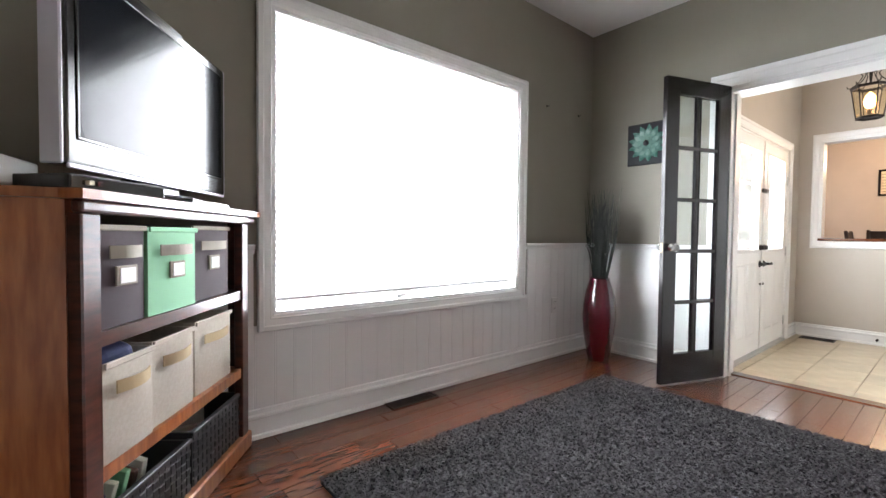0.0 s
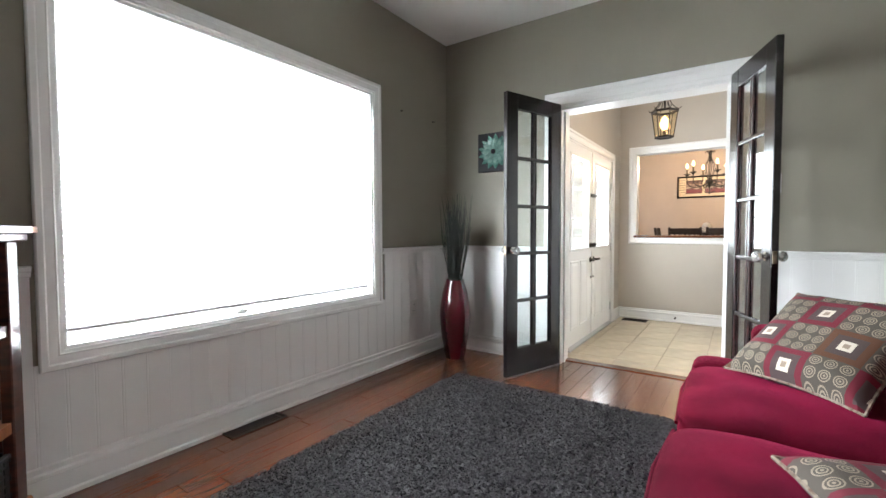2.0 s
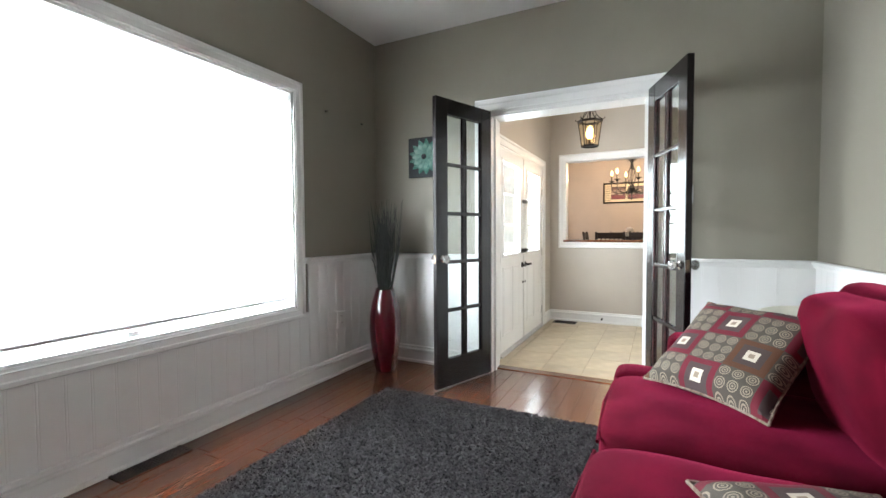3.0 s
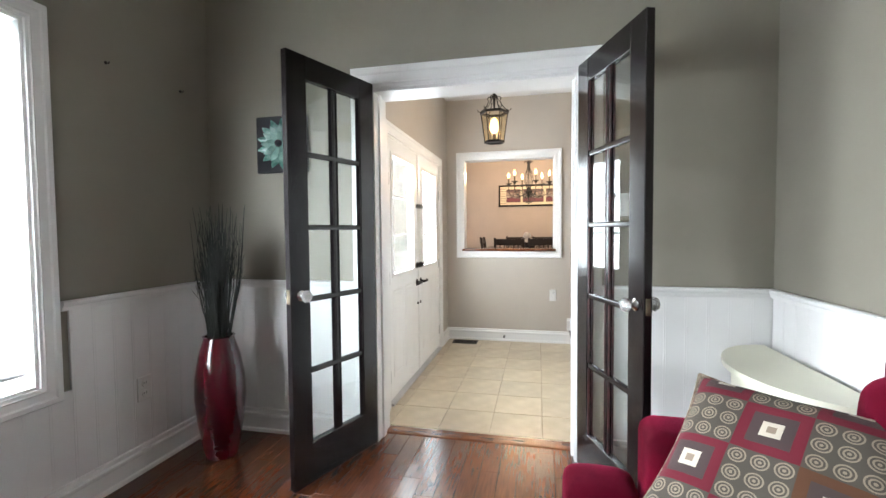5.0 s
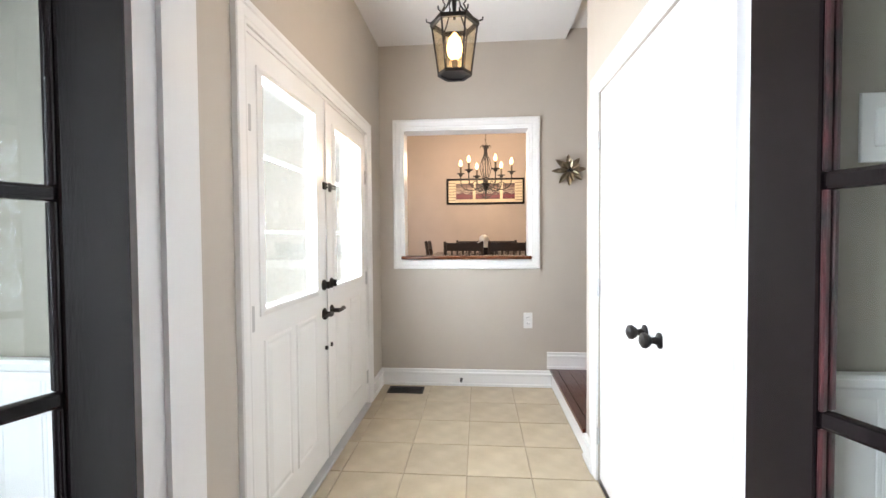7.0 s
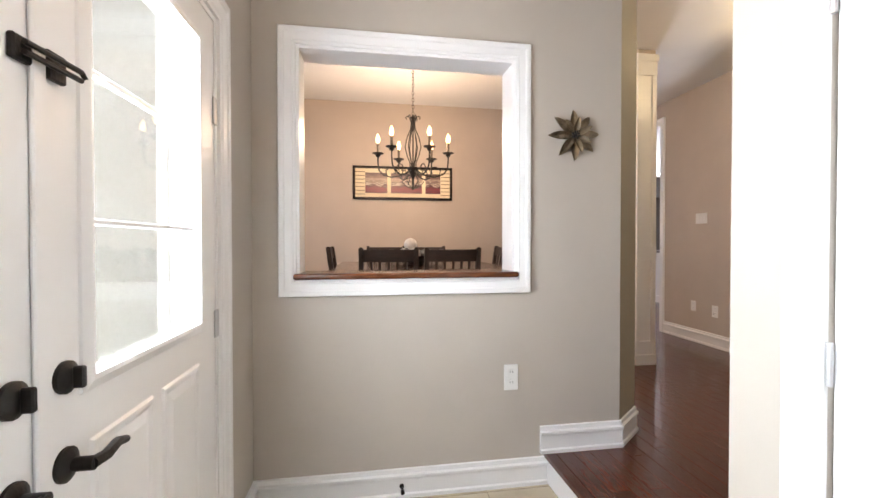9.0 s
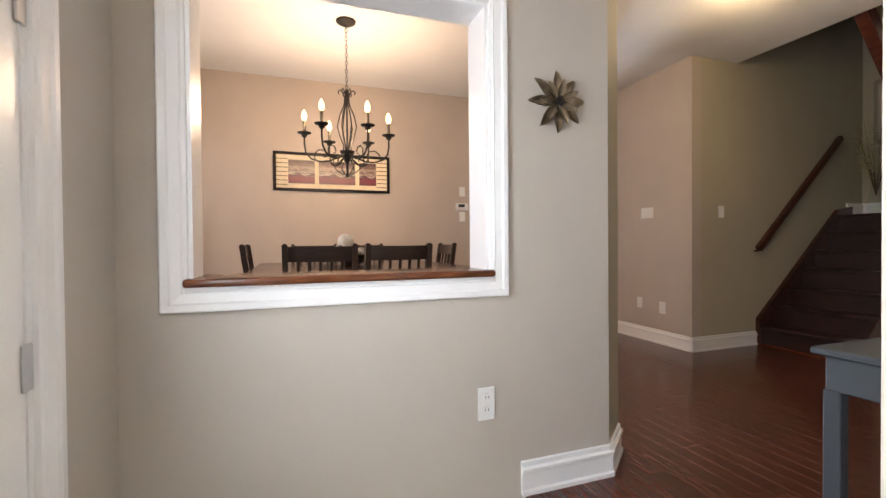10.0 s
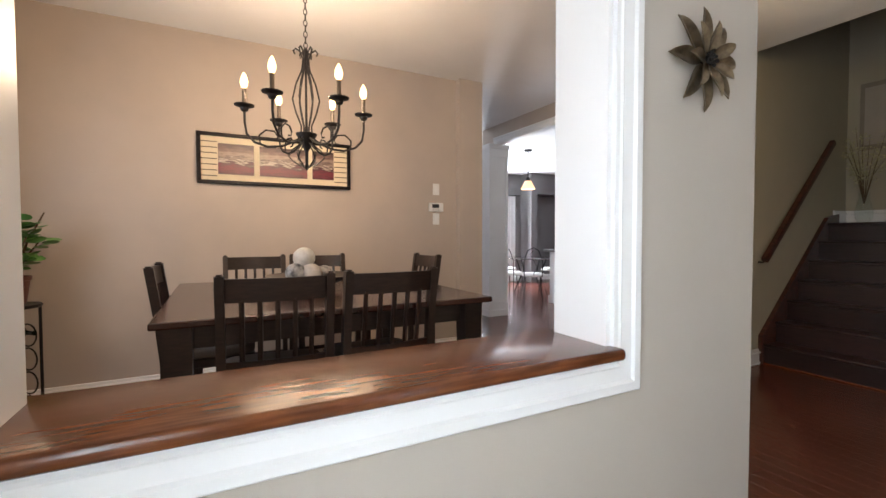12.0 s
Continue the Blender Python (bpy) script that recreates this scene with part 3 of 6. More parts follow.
# baseboards
YQ = YW - 0.012
baseboard("baseboard_den_window", (0.3, YQ, 0), (X0 - 0.012, YQ, 0), (0, -1, 0))
baseboard("baseboard_den_door_left", (X0 - 0.012, YQ, 0), (X0 - 0.012, OPL + 0.115, 0), (-1, 0, 0))
baseboard("baseboard_den_door_right", (X0 - 0.012, OPR - 0.115, 0), (X0 - 0.012, YR + 0.012, 0), (-1, 0, 0))
baseboard("baseboard_den_sofa", (X0 - 0.012, YR + 0.012, 0), (0.3, YR + 0.012, 0), (0, 1, 0))
baseboard("baseboard_foyer_far", (XP, YF, ZF), (XP, YC + 0.01, ZF), (-1, 0, 0))
baseboard("baseboard_foyer_front_far", (DX1 + 0.10, YF, ZF), (XP, YF, ZF), (0, -1, 0))
baseboard("baseboard_foyer_front_near", (X0B, YF, ZF), (DX0 - 0.10, YF, ZF), (0, -1, 0))
baseboard("baseboard_foyer_den", (X0B, YF, ZF), (X0B, OPL + 0.07, ZF), (1, 0, 0))
baseboard("baseboard_hall_corner", (XP, YC + 0.045, ZH), (XP, -0.262, ZH), (-1, 0, 0))
baseboard("baseboard_hall_corner_end", (XP - 0.006, -0.242, ZH), (XPB, -0.455, ZH), (-0.755, -0.656, 0))
baseboard("baseboard_closet_end", (CX1 + 0.09, YC, ZF), (6.384, YC, ZF), (0, 1, 0))
baseboard("baseboard_closet_return", (6.385, YC - 0.03, ZH), (6.385, -0.75, ZH), (1, 0, 0))
baseboard("baseboard_dining_far", (XD, 2.55, ZH), (XD, -1.09, ZH), (-1, 0, 0))
baseboard("baseboard_dining_pier", (XD - 0.075, -1.09, ZH), (XD - 0.075, -1.37, ZH), (-1, 0, 0))
baseboard("baseboard_hall_long", (10.215, -2.52, ZH), (9.046, -2.52, ZH), (0, 1, 0))
baseboard("baseboard_stair_wall", (9.07, -2.496, ZH), (9.07, -3.40, ZH), (-1, 0, 0))
baseboard("baseboard_stair_right", (8.14, -3.55, ZH), (6.30, -3.55, ZH), (0, 1, 0))
baseboard("baseboard_landing", (9.07, -5.15, 1.39), (7.0, -5.15, 1.39), (0, 1, 0))
baseboard("baseboard_landing_side", (9.07, -4.85, 1.39), (9.07, -5.15, 1.39), (-1, 0, 0))
baseboard("baseboard_breakfast", (16.2, -5.5, ZH), (16.2, -8.0, ZH), (-1, 0, 0))
# riser between the tile and the hall
structure("step_riser", [((6.385, YC - 0.012, ZF), (XP, YC + 0.006, ZH - 0.022))], M_TRIM, "white painted riser of the step up to the hall", "step")

# dado rail and beadboard wainscot
DZ = 0.935
for nm, a, b, u in (("dado_rail_window_left", (0.3, YQ, DZ), (WX0 - 0.09, YQ, DZ), (0, -1, 0)), ("dado_rail_window_right", (WX1 + 0.09, YQ, DZ), (X0 - 0.012, YQ, DZ), (0, -1, 0)),
                    ("dado_rail_door_left", (X0 - 0.012, YQ, DZ), (X0 - 0.012, OPL + 0.115, DZ), (-1, 0, 0)), ("dado_rail_door_right", (X0 - 0.012, OPR - 0.115, DZ), (X0 - 0.012, YR + 0.012, DZ), (-1, 0, 0)),
                    ("dado_rail_sofa", (X0 - 0.012, YR + 0.012, DZ), (0.3, YR + 0.012, DZ), (0, 1, 0))):
    tagged(finish(nm, molding(B(), DADO_PROF, a, b, u, (0, 0, 1)), M_TRIM), "white painted dado rail capping the wainscot", "trim", kind="structure")


def bead_mesh(h):
    """One beadboard strip, 96 mm wide, with a bead groove at its edge; x along the wall, y out of it."""
    bm = B()
    prof = [(0, 0), (0, 0.0098), (0.002, 0.011), (0.084, 0.011), (0.086, 0.0101), (0.088, 0.011), (0.094, 0.011), (0.096, 0.0098), (0.096, 0)]
    molding(bm, [(y, x) for x, y in prof], (0, 0, 0.13), (0, 0, h), (0, 1, 0), (1, 0, 0))
    me = bpy.data.meshes.new("beadboard_strip")
    bmesh.ops.recalc_face_normals(bm, faces=bm.faces)
    bm.to_mesh(me)
    bm.free()
    me.materials.append(M_WAIN)
    return me


BEAD_FULL, BEAD_LOW = bead_mesh(0.915), bead_mesh(WZ0 - 0.05)


def wainscot(name, a, b, zrot, low=None):
    """Strips from a to b; low is a stretch of x under the window."""
    top = thing(name, "white painted beadboard wainscot below the dado rail", "wainscot", kind="structure")
    L = (Vector(b) - Vector(a)).length
    n = math.ceil(L / 0.096)
    d = (Vector(b) - Vector(a)).normalized()
    for i in range(n):
        p = Vector(a) + d * (0.096 * i)
        if i == n - 1:
            p = Vector(a) + d * (L - 0.096)
        me = BEAD_LOW if low and low[0] < p.x < low[1] else BEAD_FULL
        o = new("beadboard_strip", me)
        o.parent = top
        o.matrix_local = pose(p.x, p.y, 0, 0, 0, zrot)
    return top


wainscot("wainscot_window", (X0, YW, 0), (0.3, YW, 0), 180, (WX0 - 0.06, WX1 + 0.15))
wainscot("wainscot_door_left", (X0, OPL + 0.1, 0), (X0, YW, 0), 90)
wainscot("wainscot_door_right", (X0, YR, 0), (X0, OPR - 0.04, 0), 90)
wainscot("wainscot_sofa", (0.3, YR, 0), (X0 - 0.02, YR, 0), 0)

# ---- openings: den window ----
win = thing("window_1", "wide white triple casement window with lowered blind, daylight behind", "window", kind="structure")
casing(win, YW - 0.012, -1, "x", WX0, WX1, WZ0, WZ1, 0.077)
bm = B()
for lo, hi in (((WX0, YW - 0.012, WZ0), (WX0 + 0.014, YW + 0.15, WZ1)), ((WX1 - 0.014, YW - 0.012, WZ0), (WX1, YW + 0.15, WZ1)),
               ((WX0 + 0.014, YW - 0.012, WZ1 - 0.014), (WX1 - 0.014, YW + 0.15, WZ1)), ((WX0 + 0.014, YW - 0.012, WZ0), (WX1 - 0.014, YW + 0.15, WZ0 + 0.014))):
    box(bm, lo, hi)
part("window_lining", bm, M_TRIM, win)
SASH = [(WX0 + 0.014, 2.45), (2.45, 3.05), (3.05, WX1 - 0.014)]
for a, b in SASH:
    f = B()
    for lo, hi in (((a, YW + 0.09, WZ0 + 0.014), (a + 0.045, YW + 0.135, WZ1 - 0.014)), ((b - 0.045, YW + 0.09, WZ0 + 0.014), (b, YW + 0.135, WZ1 - 0.014)),
                   ((a + 0.045, YW + 0.09, WZ1 - 0.07), (b - 0.045, YW + 0.135, WZ1 - 0.014)), ((a + 0.045, YW + 0.09, WZ0 + 0.014), (b - 0.045, YW + 0.135, WZ0 + 0.075))):
        box(f, lo, hi, 0.004)
    sash = part("sash", f, M_PLASTIC, win)
    p = part("pane", box(B(), (a + 0.045, YW + 0.112, WZ0 + 0.075), (b - 0.045, YW + 0.116, WZ1 - 0.07)), M_GLASS, sash)
    p.visible_shadow = False
bm = B()
box(bm, (2.60, YW + 0.045, WZ0 + 0.015), (2.68, YW + 0.088, WZ0 + 0.04), 0.006)
tube(bm, [(2.64, YW + 0.06, WZ0 + 0.04), (2.66, YW + 0.05, WZ0 + 0.055), (2.74, YW + 0.045, WZ0 + 0.05)], [0.008, 0.007, 0.009])
part("crank_handle", bm, M_PLASTIC, win, "white folding window crank")
# blind: one headrail, slats, bottom rail, cords
blind = thing("window_blind", "white horizontal slat blind lowered over the window", "blind")
part("headrail", box(B(), (WX0 + 0.02, YW + 0.01, WZ1 - 0.075), (WX1 - 0.02, YW + 0.06, WZ1 - 0.02), 0.004), M_BLIND, blind)
zs = WZ0 + 0.085
part("bottom_rail", box(B(), (WX0 + 0.022, YW + 0.018, zs - 0.028), (WX1 - 0.022, YW + 0.056, zs - 0.008), 0.005), M_STEEL, blind)
sl = bpy.data.meshes.new("slat")
bm = molding(B(), [(0.0, -0.019), (0.0035, 0.0), (0.0, 0.019), (0.0012, 0.019), (0.0047, 0.0), (0.0012, -0.019)], (WX0 + 0.024, 0, 0), (WX1 - 0.024, 0, 0), (0, 0, 1), (0, 1, 0))
bmesh.ops.recalc_face_normals(bm, faces=bm.faces)
bm.to_mesh(sl)
bm.free()
sl.materials.append(M_BLIND)
k = 0
while zs < WZ1 - 0.085:
    o = new("slat", sl)
    o.parent = blind
    o.matrix_local = pose(0, YW + 0.037, zs, 20, 0, 0)
    zs += 0.0335
for x in (2.05, 2.47, 3.03, 3.48):
    part("cord", tube(B(), [(x, YW + 0.037, WZ0 + 0.06), (x, YW + 0.037, WZ1 - 0.06)], 0.0015, 5), M_BLIND, blind)

# ---- french doors ----
op = thing("door_1", "white moulded casing of the wide french door opening", "door frame", kind="structure")
casing(op, X0 - 0.012, -1, "y", OPR, OPL, 0, OPZ, 0.115, sill=False)
casing(op, X0B, 1, "y", OPR, OPL, ZF, OPZ, 0.075, sill=False)
bm = B()
box(bm, (X0 - 0.012, OPL - 0.016, 0), (X0B, OPL, OPZ))
box(bm, (X0 - 0.012, OPR, 0), (X0B, OPR + 0.016, OPZ))
box(bm, (X0 - 0.012, OPR + 0.016, OPZ - 0.016), (X0B, OPL - 0.016, OPZ))
box(bm, (X0 + 0.05, OPL - 0.028, 0), (X0 + 0.09, OPL - 0.016, OPZ - 0.016))
box(bm, (X0 + 0.05, OPR + 0.016, 0), (X0 + 0.09, OPR + 0.028, OPZ - 0.016))
part("jamb_lining", bm, M_TRIM, op)
part("threshold", box(B(), (X0B - 0.075, OPR + 0.002, -0.012), (X0B + 0.022, OPL - 0.002, 0.006), 0.008, seg=2), M_SILL, op, "wooden nosing at the edge of the den floor")
part("threshold_riser", box(B(), (X0B - 0.01, OPR, ZF), (X0B + 0.004, OPL, -0.012)), M_TRIM, op)


def french_door(m, label, side):
    """A ten-light glazed door; x runs from the hinge, y is its thickness, z up."""
    W, H, T = 0.58, 2.042, 0.036
    d = thing("french_door", label, "door", "pair of french doors")
    S, TR, BR, MB = 0.108, 0.110, 0.21, 0.026
    part("stile", box(B(), (0, -T / 2, 0.012), (S, T / 2, H), 0.003), M_BLACK, d)
    part("stile", box(B(), (W - S, -T / 2, 0.012), (W, T / 2, H), 0.003), M_BLACK, d)
    part("top_rail", box(B(), (S, -T / 2 + 0.001, H - TR), (W - S, T / 2 - 0.001, H), 0.002), M_BLACK, d)
    part("bottom_rail", box(B(), (S, -T / 2 + 0.001, 0.012), (W - S, T / 2 - 0.001, BR), 0.002), M_BLACK, d)
    hz = (H - TR - BR) / 5
    part("muntin", box(B(), (W / 2 - MB / 2, -T / 2 + 0.006, BR), (W / 2 + MB / 2, T / 2 - 0.006, H - TR), 0.006, seg=2), M_BLACK, d)
    for i in range(1, 5):
        z = BR + hz * i
        part("muntin", box(B(), (S, -T / 2 + 0.005, z - MB / 2), (W - S, T / 2 - 0.005, z + MB / 2), 0.006, seg=2), M_BLACK, d)
    for i in range(5):
        for a, b in ((S, W / 2 - MB / 2), (W / 2 + MB / 2, W - S)):
            z0, z1 = BR + hz * i + (MB / 2 if i else 0), BR + hz * (i + 1) - (MB / 2 if i < 4 else 0)
            p = part("pane", box(B(), (a, -0.002, z0), (b, 0.002, z1)), M_GLASS, d)
            p.visible_shadow = False
            bm = B()
            for s in (-1, 1):
                y0, y1 = sorted((s * 0.003, s * (T / 2 - 0.004)))
                box(bm, (a, y0, z0), (a + 0.007, y1, z1), 0.002)
                box(bm, (b - 0.007, y0, z0), (b, y1, z1), 0.002)
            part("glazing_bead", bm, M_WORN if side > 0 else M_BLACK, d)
    for s in (-1, 1):
        r = pose(W - 0.055, s * T / 2, 0.925, -90 * s, 0, 0)
        part("rose", lathe(B(), [(0.024, 0), (0.024, 0.004), (0.017, 0.008), (0.011, 0.012), (0.011, 0.022)], 20, r), M_CHROME, d, "nickel rose", True)
        part("knob", lathe(B(), [(0.012, 0.020), (0.020, 0.026), (0.028, 0.036), (0.029, 0.044), (0.024, 0.054), (0.014, 0.060), (0.004, 0.061)], 10, r), M_CRYSTAL, d, "faceted glass knob")
    part("latch_plate", box(B(), (W - 0.001, -0.010, 0.89), (W + 0.0015, 0.010, 0.955), 0.001), M_BRONZE, d)
    for z in (0.25, 1.05, 1.80):
        part("hinge", lathe(B(), [(0.006, z - 0.045), (0.006, z + 0.045)], 8, pose(-0.004, side * T / 2, 0)), M_BRONZE, d)
    d.matrix_world = m
    return d


french_door(pose(4.606, 1.453, 0, 0, 0, math.degrees(math.atan2(1.647 - 1.453, 4.065 - 4.606))), "open black ten-pane french door with a glass knob beside the vase", -1)
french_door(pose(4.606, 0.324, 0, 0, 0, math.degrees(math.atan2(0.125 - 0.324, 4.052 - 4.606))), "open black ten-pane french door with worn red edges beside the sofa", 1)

# door chime on the foyer side of the opening
ch = thing("door_chime", "small white plastic door chime high on the wall", "door chime")
part("cover", box(B(), (X0B + 0.16, YF - 0.045, 2.02), (X0B + 0.26, YF, 2.14), 0.008, seg=2), M_PLASTIC, ch)
part("grille", box(B(), (X0B + 0.18, YF - 0.047, 2.05), (X0B + 0.24, YF - 0.044, 2.11)), M_STEEL, ch)

# ---- front door ----
fd = thing("door_2", "white double front door with glazed upper lights", "front door", kind="structure")
casing(fd, YF, -1, "x", DX0, DX1, ZF, DZ1, 0.085, sill=False)
bm = B()
box(bm, (DX0, YF, ZF), (DX0 + 0.018, YF + 0.15, DZ1))
box(bm, (DX1 - 0.018, YF, ZF), (DX1, YF + 0.15, DZ1))
box(bm, (DX0 + 0.018, YF, DZ1 - 0.018), (DX1 - 0.018, YF + 0.15, DZ1))
part("jamb_lining", bm, M_TRIM, fd)
part("sill_plate", box(B(), (DX0 + 0.018, YF - 0.03, ZF), (DX1 - 0.018, YF + 0.15, ZF + 0.02), 0.004), M_STEEL, fd, "grey metal sill")
MIDX = 6.222


def front_leaf(a, b, g0, g1, name, label):
    y0, y1 = YF + 0.004, YF + 0.048
    z0, z1, gz0, gz1 = ZF + 0.035, DZ1 - 0.02, 0.885, 1.81
    bm = B()
    for lo, hi in (((a, y0, z0), (g0, y1, z1)), ((g1, y0, z0), (b, y1, z1)), ((g0, y0, gz1), (g1, y1, z1)), ((g0, y0, z0), (g1, y1, gz0))):
        box(bm, lo, hi)
    leaf = part(name, bm, M_DOOR, fd, label)
    bm = B()
    pr = [(0, -0.004), (0.012, -0.004), (0.014, 0.006), (0.006, 0.026), (0, 0.028)]
    molding(bm, pr, (g0, y0, gz1), (g1, y0, gz1), (0, -1, 0), (0, 0, 1), -1, 1)
    molding(bm, pr, (g0, y0, gz0), (g1, y0, gz0), (0, -1, 0), (0, 0, -1), -1, 1)
    molding(bm, pr, (g0, y0, gz0), (g0, y0, gz1), (0, -1, 0), (-1, 0, 0), -1, 1)
    molding(bm, pr, (g1, y0, gz0), (g1, y0, gz1), (0, -1, 0), (1, 0, 0), -1, 1)
    part("glazing_frame", bm, M_DOOR, leaf)
    p = part("pane", box(B(), (g0, y0 + 0.018, gz0), (g1, y0 + 0.024, gz1)), M_GLASS, leaf)
    p.visible_shadow = False
    for i in (1, 2):
        z = gz0 + (gz1 - gz0) * i / 3
        part("glazing_bar", box(B(), (g0, y0 + 0.012, z - 0.007), (g1, y0 + 0.030, z + 0.007), 0.003), M_DOOR, leaf)
    # two raised panels below
    w = (g1 - g0 - 0.05) / 2
    for i in range(2):
        x0 = g0 + i * (w + 0.05)
        g = B()
        lo, hi = Vector((x0, 0, 0.07)), Vector((x0 + w, 0, 0.76))
        rings = []
        for inset, out in ((0, 0.0), (0.006, 0.006), (0.014, 0.006), (0.026, -0.001 + 0.003), (0.05, 0.008)):
            rings.append([g.verts.new((x, y0 - out, z)) for x, z in ((lo.x + inset, lo.z + inset), (hi.x - inset, lo.z + inset), (hi.x - inset, hi.z - inset), (lo.x + inset, hi.z - inset))])
        for r, q in zip(rings, rings[1:]):
            for j in range(4):
                g.faces.new((r[j], r[(j + 1) % 4], q[(j + 1) % 4], q[j]))
        g.faces.new(rings[-1])
        part("raised_panel", g, M_DOOR, leaf)
    hx = a if name == "left_leaf" else b
    for z in (0.10, 0.86, 1.62):
        s = -1 if hx == a else 1
        part("hinge", box(B(), (hx - 0.018, y0 - 0.008, z - 0.05), (hx + 0.018, y0 - 0.001, z + 0.05), 0.003), M_STEEL, leaf)
    return leaf


L1 = front_leaf(DX0 + 0.02, MIDX - 0.002, 5.49, 6.05, "left_leaf", "white door leaf with a three-light pane")
L2 = front_leaf(MIDX + 0.002, DX1 - 0.02, 6.355, 6.91, "right_leaf", "white door leaf with a black lever handle")
part("astragal", box(B(), (MIDX - 0.016, YF - 0.006, ZF + 0.035), (MIDX + 0.016, YF + 0.003, DZ1 - 0.02), 0.003), M_DOOR, fd)
yq = YF + 0.004
for leaf, x, s in ((L1, 6.165, -1), (L2, 6.285, 1)):
    part("handle_rose", lathe(B(), [(0.032, 0), (0.032, 0.006), (0.022, 0.012), (0.013, 0.016), (0.013, 0.05)], 18, pose(x, yq, 0.745, 90, 0, 0)), M_IRON, leaf, "black round rose", True)
    part("lever", tube(B(), [(x, yq - 0.045, 0.745), (x + s * 0.03, yq - 0.052, 0.745), (x + s * 0.07, yq - 0.050, 0.752), (x + s * 0.11, yq - 0.046, 0.740)], [0.012, 0.011, 0.010, 0.008]), M_IRON, leaf, "black lever handle", True)
    part("deadbolt", lathe(B(), [(0.030, 0), (0.030, 0.008), (0.020, 0.014), (0.012, 0.018)], 18, pose(x, yq, 0.905, 90, 0, 0)), M_IRON, leaf, "black deadbolt rose", True)
    part("thumb_turn", box(B(), (x - 0.006, yq - 0.036, 0.885), (x + 0.006, yq - 0.016, 0.925), 0.003), M_IRON, leaf, "black thumb turn")
    part("kick_bolt", lathe(B(), [(0.012, 0), (0.012, 0.012)], 10, pose(x - s * 0.02, yq, 0.55, 90, 0, 0)), M_IRON, leaf)
g = thing("swing_bar_lock", "black swing bar lock joining the door leaves", "door lock")
part("plate", box(B(), (6.165, yq - 0.012, 1.435), (6.205, yq, 1.475), 0.003), M_IRON, g)
part("plate", box(B(), (6.24, yq - 0.012, 1.43), (6.285, yq, 1.48), 0.003), M_IRON, g)
part("bar", tube(B(), [(6.175, yq - 0.02, 1.447), (6.30, yq - 0.026, 1.447), (6.31, yq - 0.026, 1.455), (6.30, yq - 0.026, 1.463), (6.175, yq - 0.02, 1.463)], 0.005), M_IRON, g)

# ---- closet doors ----
cd = thing("door_3", "white six-panel closet double door with black knobs", "closet door", kind="structure")
casing(cd, YC, 1, "x", CX0, CX1, ZF, CZ1, 0.085, sill=False)
for a, b in ((CX0 + 0.005, 5.458), (5.462, CX1 - 0.005)):
    leaf = part("leaf", box(B(), (a, YC - 0.045, ZF + 0.012), (b, YC - 0.008, CZ1 - 0.004), 0.002), M_DOOR, cd)
    w = (b - a - 0.26) / 2
    for i in range(2):
        x0 = a + 0.09 + i * (w + 0.08)
        for z0, z1 in ((0.08, 0.62), (0.74, 1.35), (1.46, 1.76)):
            gg = B()
            rings = []
            for inset, out in ((0, 0.0), (0.008, 0.005), (0.016, 0.003), (0.04, 0.007)):
                rings.append([gg.verts.new((x, YC - 0.008 + out, z)) for x, z in ((x0 + inset, z0 + inset), (x0 + w - inset, z0 + inset), (x0 + w - inset, z1 - inset), (x0 + inset, z1 - inset))])
            for r, q in zip(rings, rings[1:]):
                for j in range(4):
                    gg.faces.new((r[j], r[(j + 1) % 4], q[(j + 1) % 4], q[j]))
            gg.faces.new(rings[-1])
            part("raised_panel", gg, M_DOOR, leaf)
    kx = b - 0.065 if b < 5.46 else a + 0.065
    part("knob", lathe(B(), [(0.028, 0), (0.028, 0.006), (0.014, 0.012), (0.011, 0.03), (0.020, 0.038), (0.028, 0.05), (0.026, 0.062), (0.012, 0.070)], 18, pose(kx, YC - 0.008, 0.80, -90, 0, 0)), M_IRON, leaf, "black oval knob", True)
    hx = a if b < 5.46 else b
    for z in (0.12, 0.9, 1.66):
        part("hinge", lathe(B(), [(0.007, z - 0.045), (0.007, z + 0.045)], 8, pose(hx, YC + 0.002, 0)), M_STEEL, leaf)

# ---- pass-through ----
pt = thing("window_2", "white framed interior pass-through looking into the dining room", "pass-through", kind="structure")
casing(pt, XP, -1, "y", PY0, PY1, PZ0, PZ1, 0.080)
casing(pt, XPB, 1, "y", PY0, PY1, PZ0, PZ1, 0.080)
bm = B()
box(bm, (XP, PY0 - 0.0, PZ0), (XPB, PY0 + 0.014, PZ1))
box(bm, (XP, PY1 - 0.014, PZ0), (XPB, PY1, PZ1))
box(bm, (XP, PY0 + 0.014, PZ1 - 0.014), (XPB, PY1 - 0.014, PZ1))
part("jamb_lining", bm, M_TRIM, pt)
part("sill_board", box(B(), (XP - 0.04, PY0 - 0.012, PZ0 + 0.002), (XPB + 0.05, PY1 + 0.012, PZ0 + 0.030), 0.010, seg=3), M_SILL, pt, "stained wooden sill board", True)


# ---- den: corner cabinet with bins, television ----
FD = Vector((math.cos(radians(53)), math.sin(radians(53)), 0))    # along the cabinet's front
FN = Vector((FD.y, -FD.x, 0))                                    # out of its front
CR = Vector((1.700, 2.455, 0))                                   # foot of the front's far corner
CAB = Matrix.Translation(CR) @ Matrix(((FD.x, FN.x, 0, 0), (FD.y, FN.y, 0, 0), (0, 0, 1, 0), (0, 0, 0, 1)))
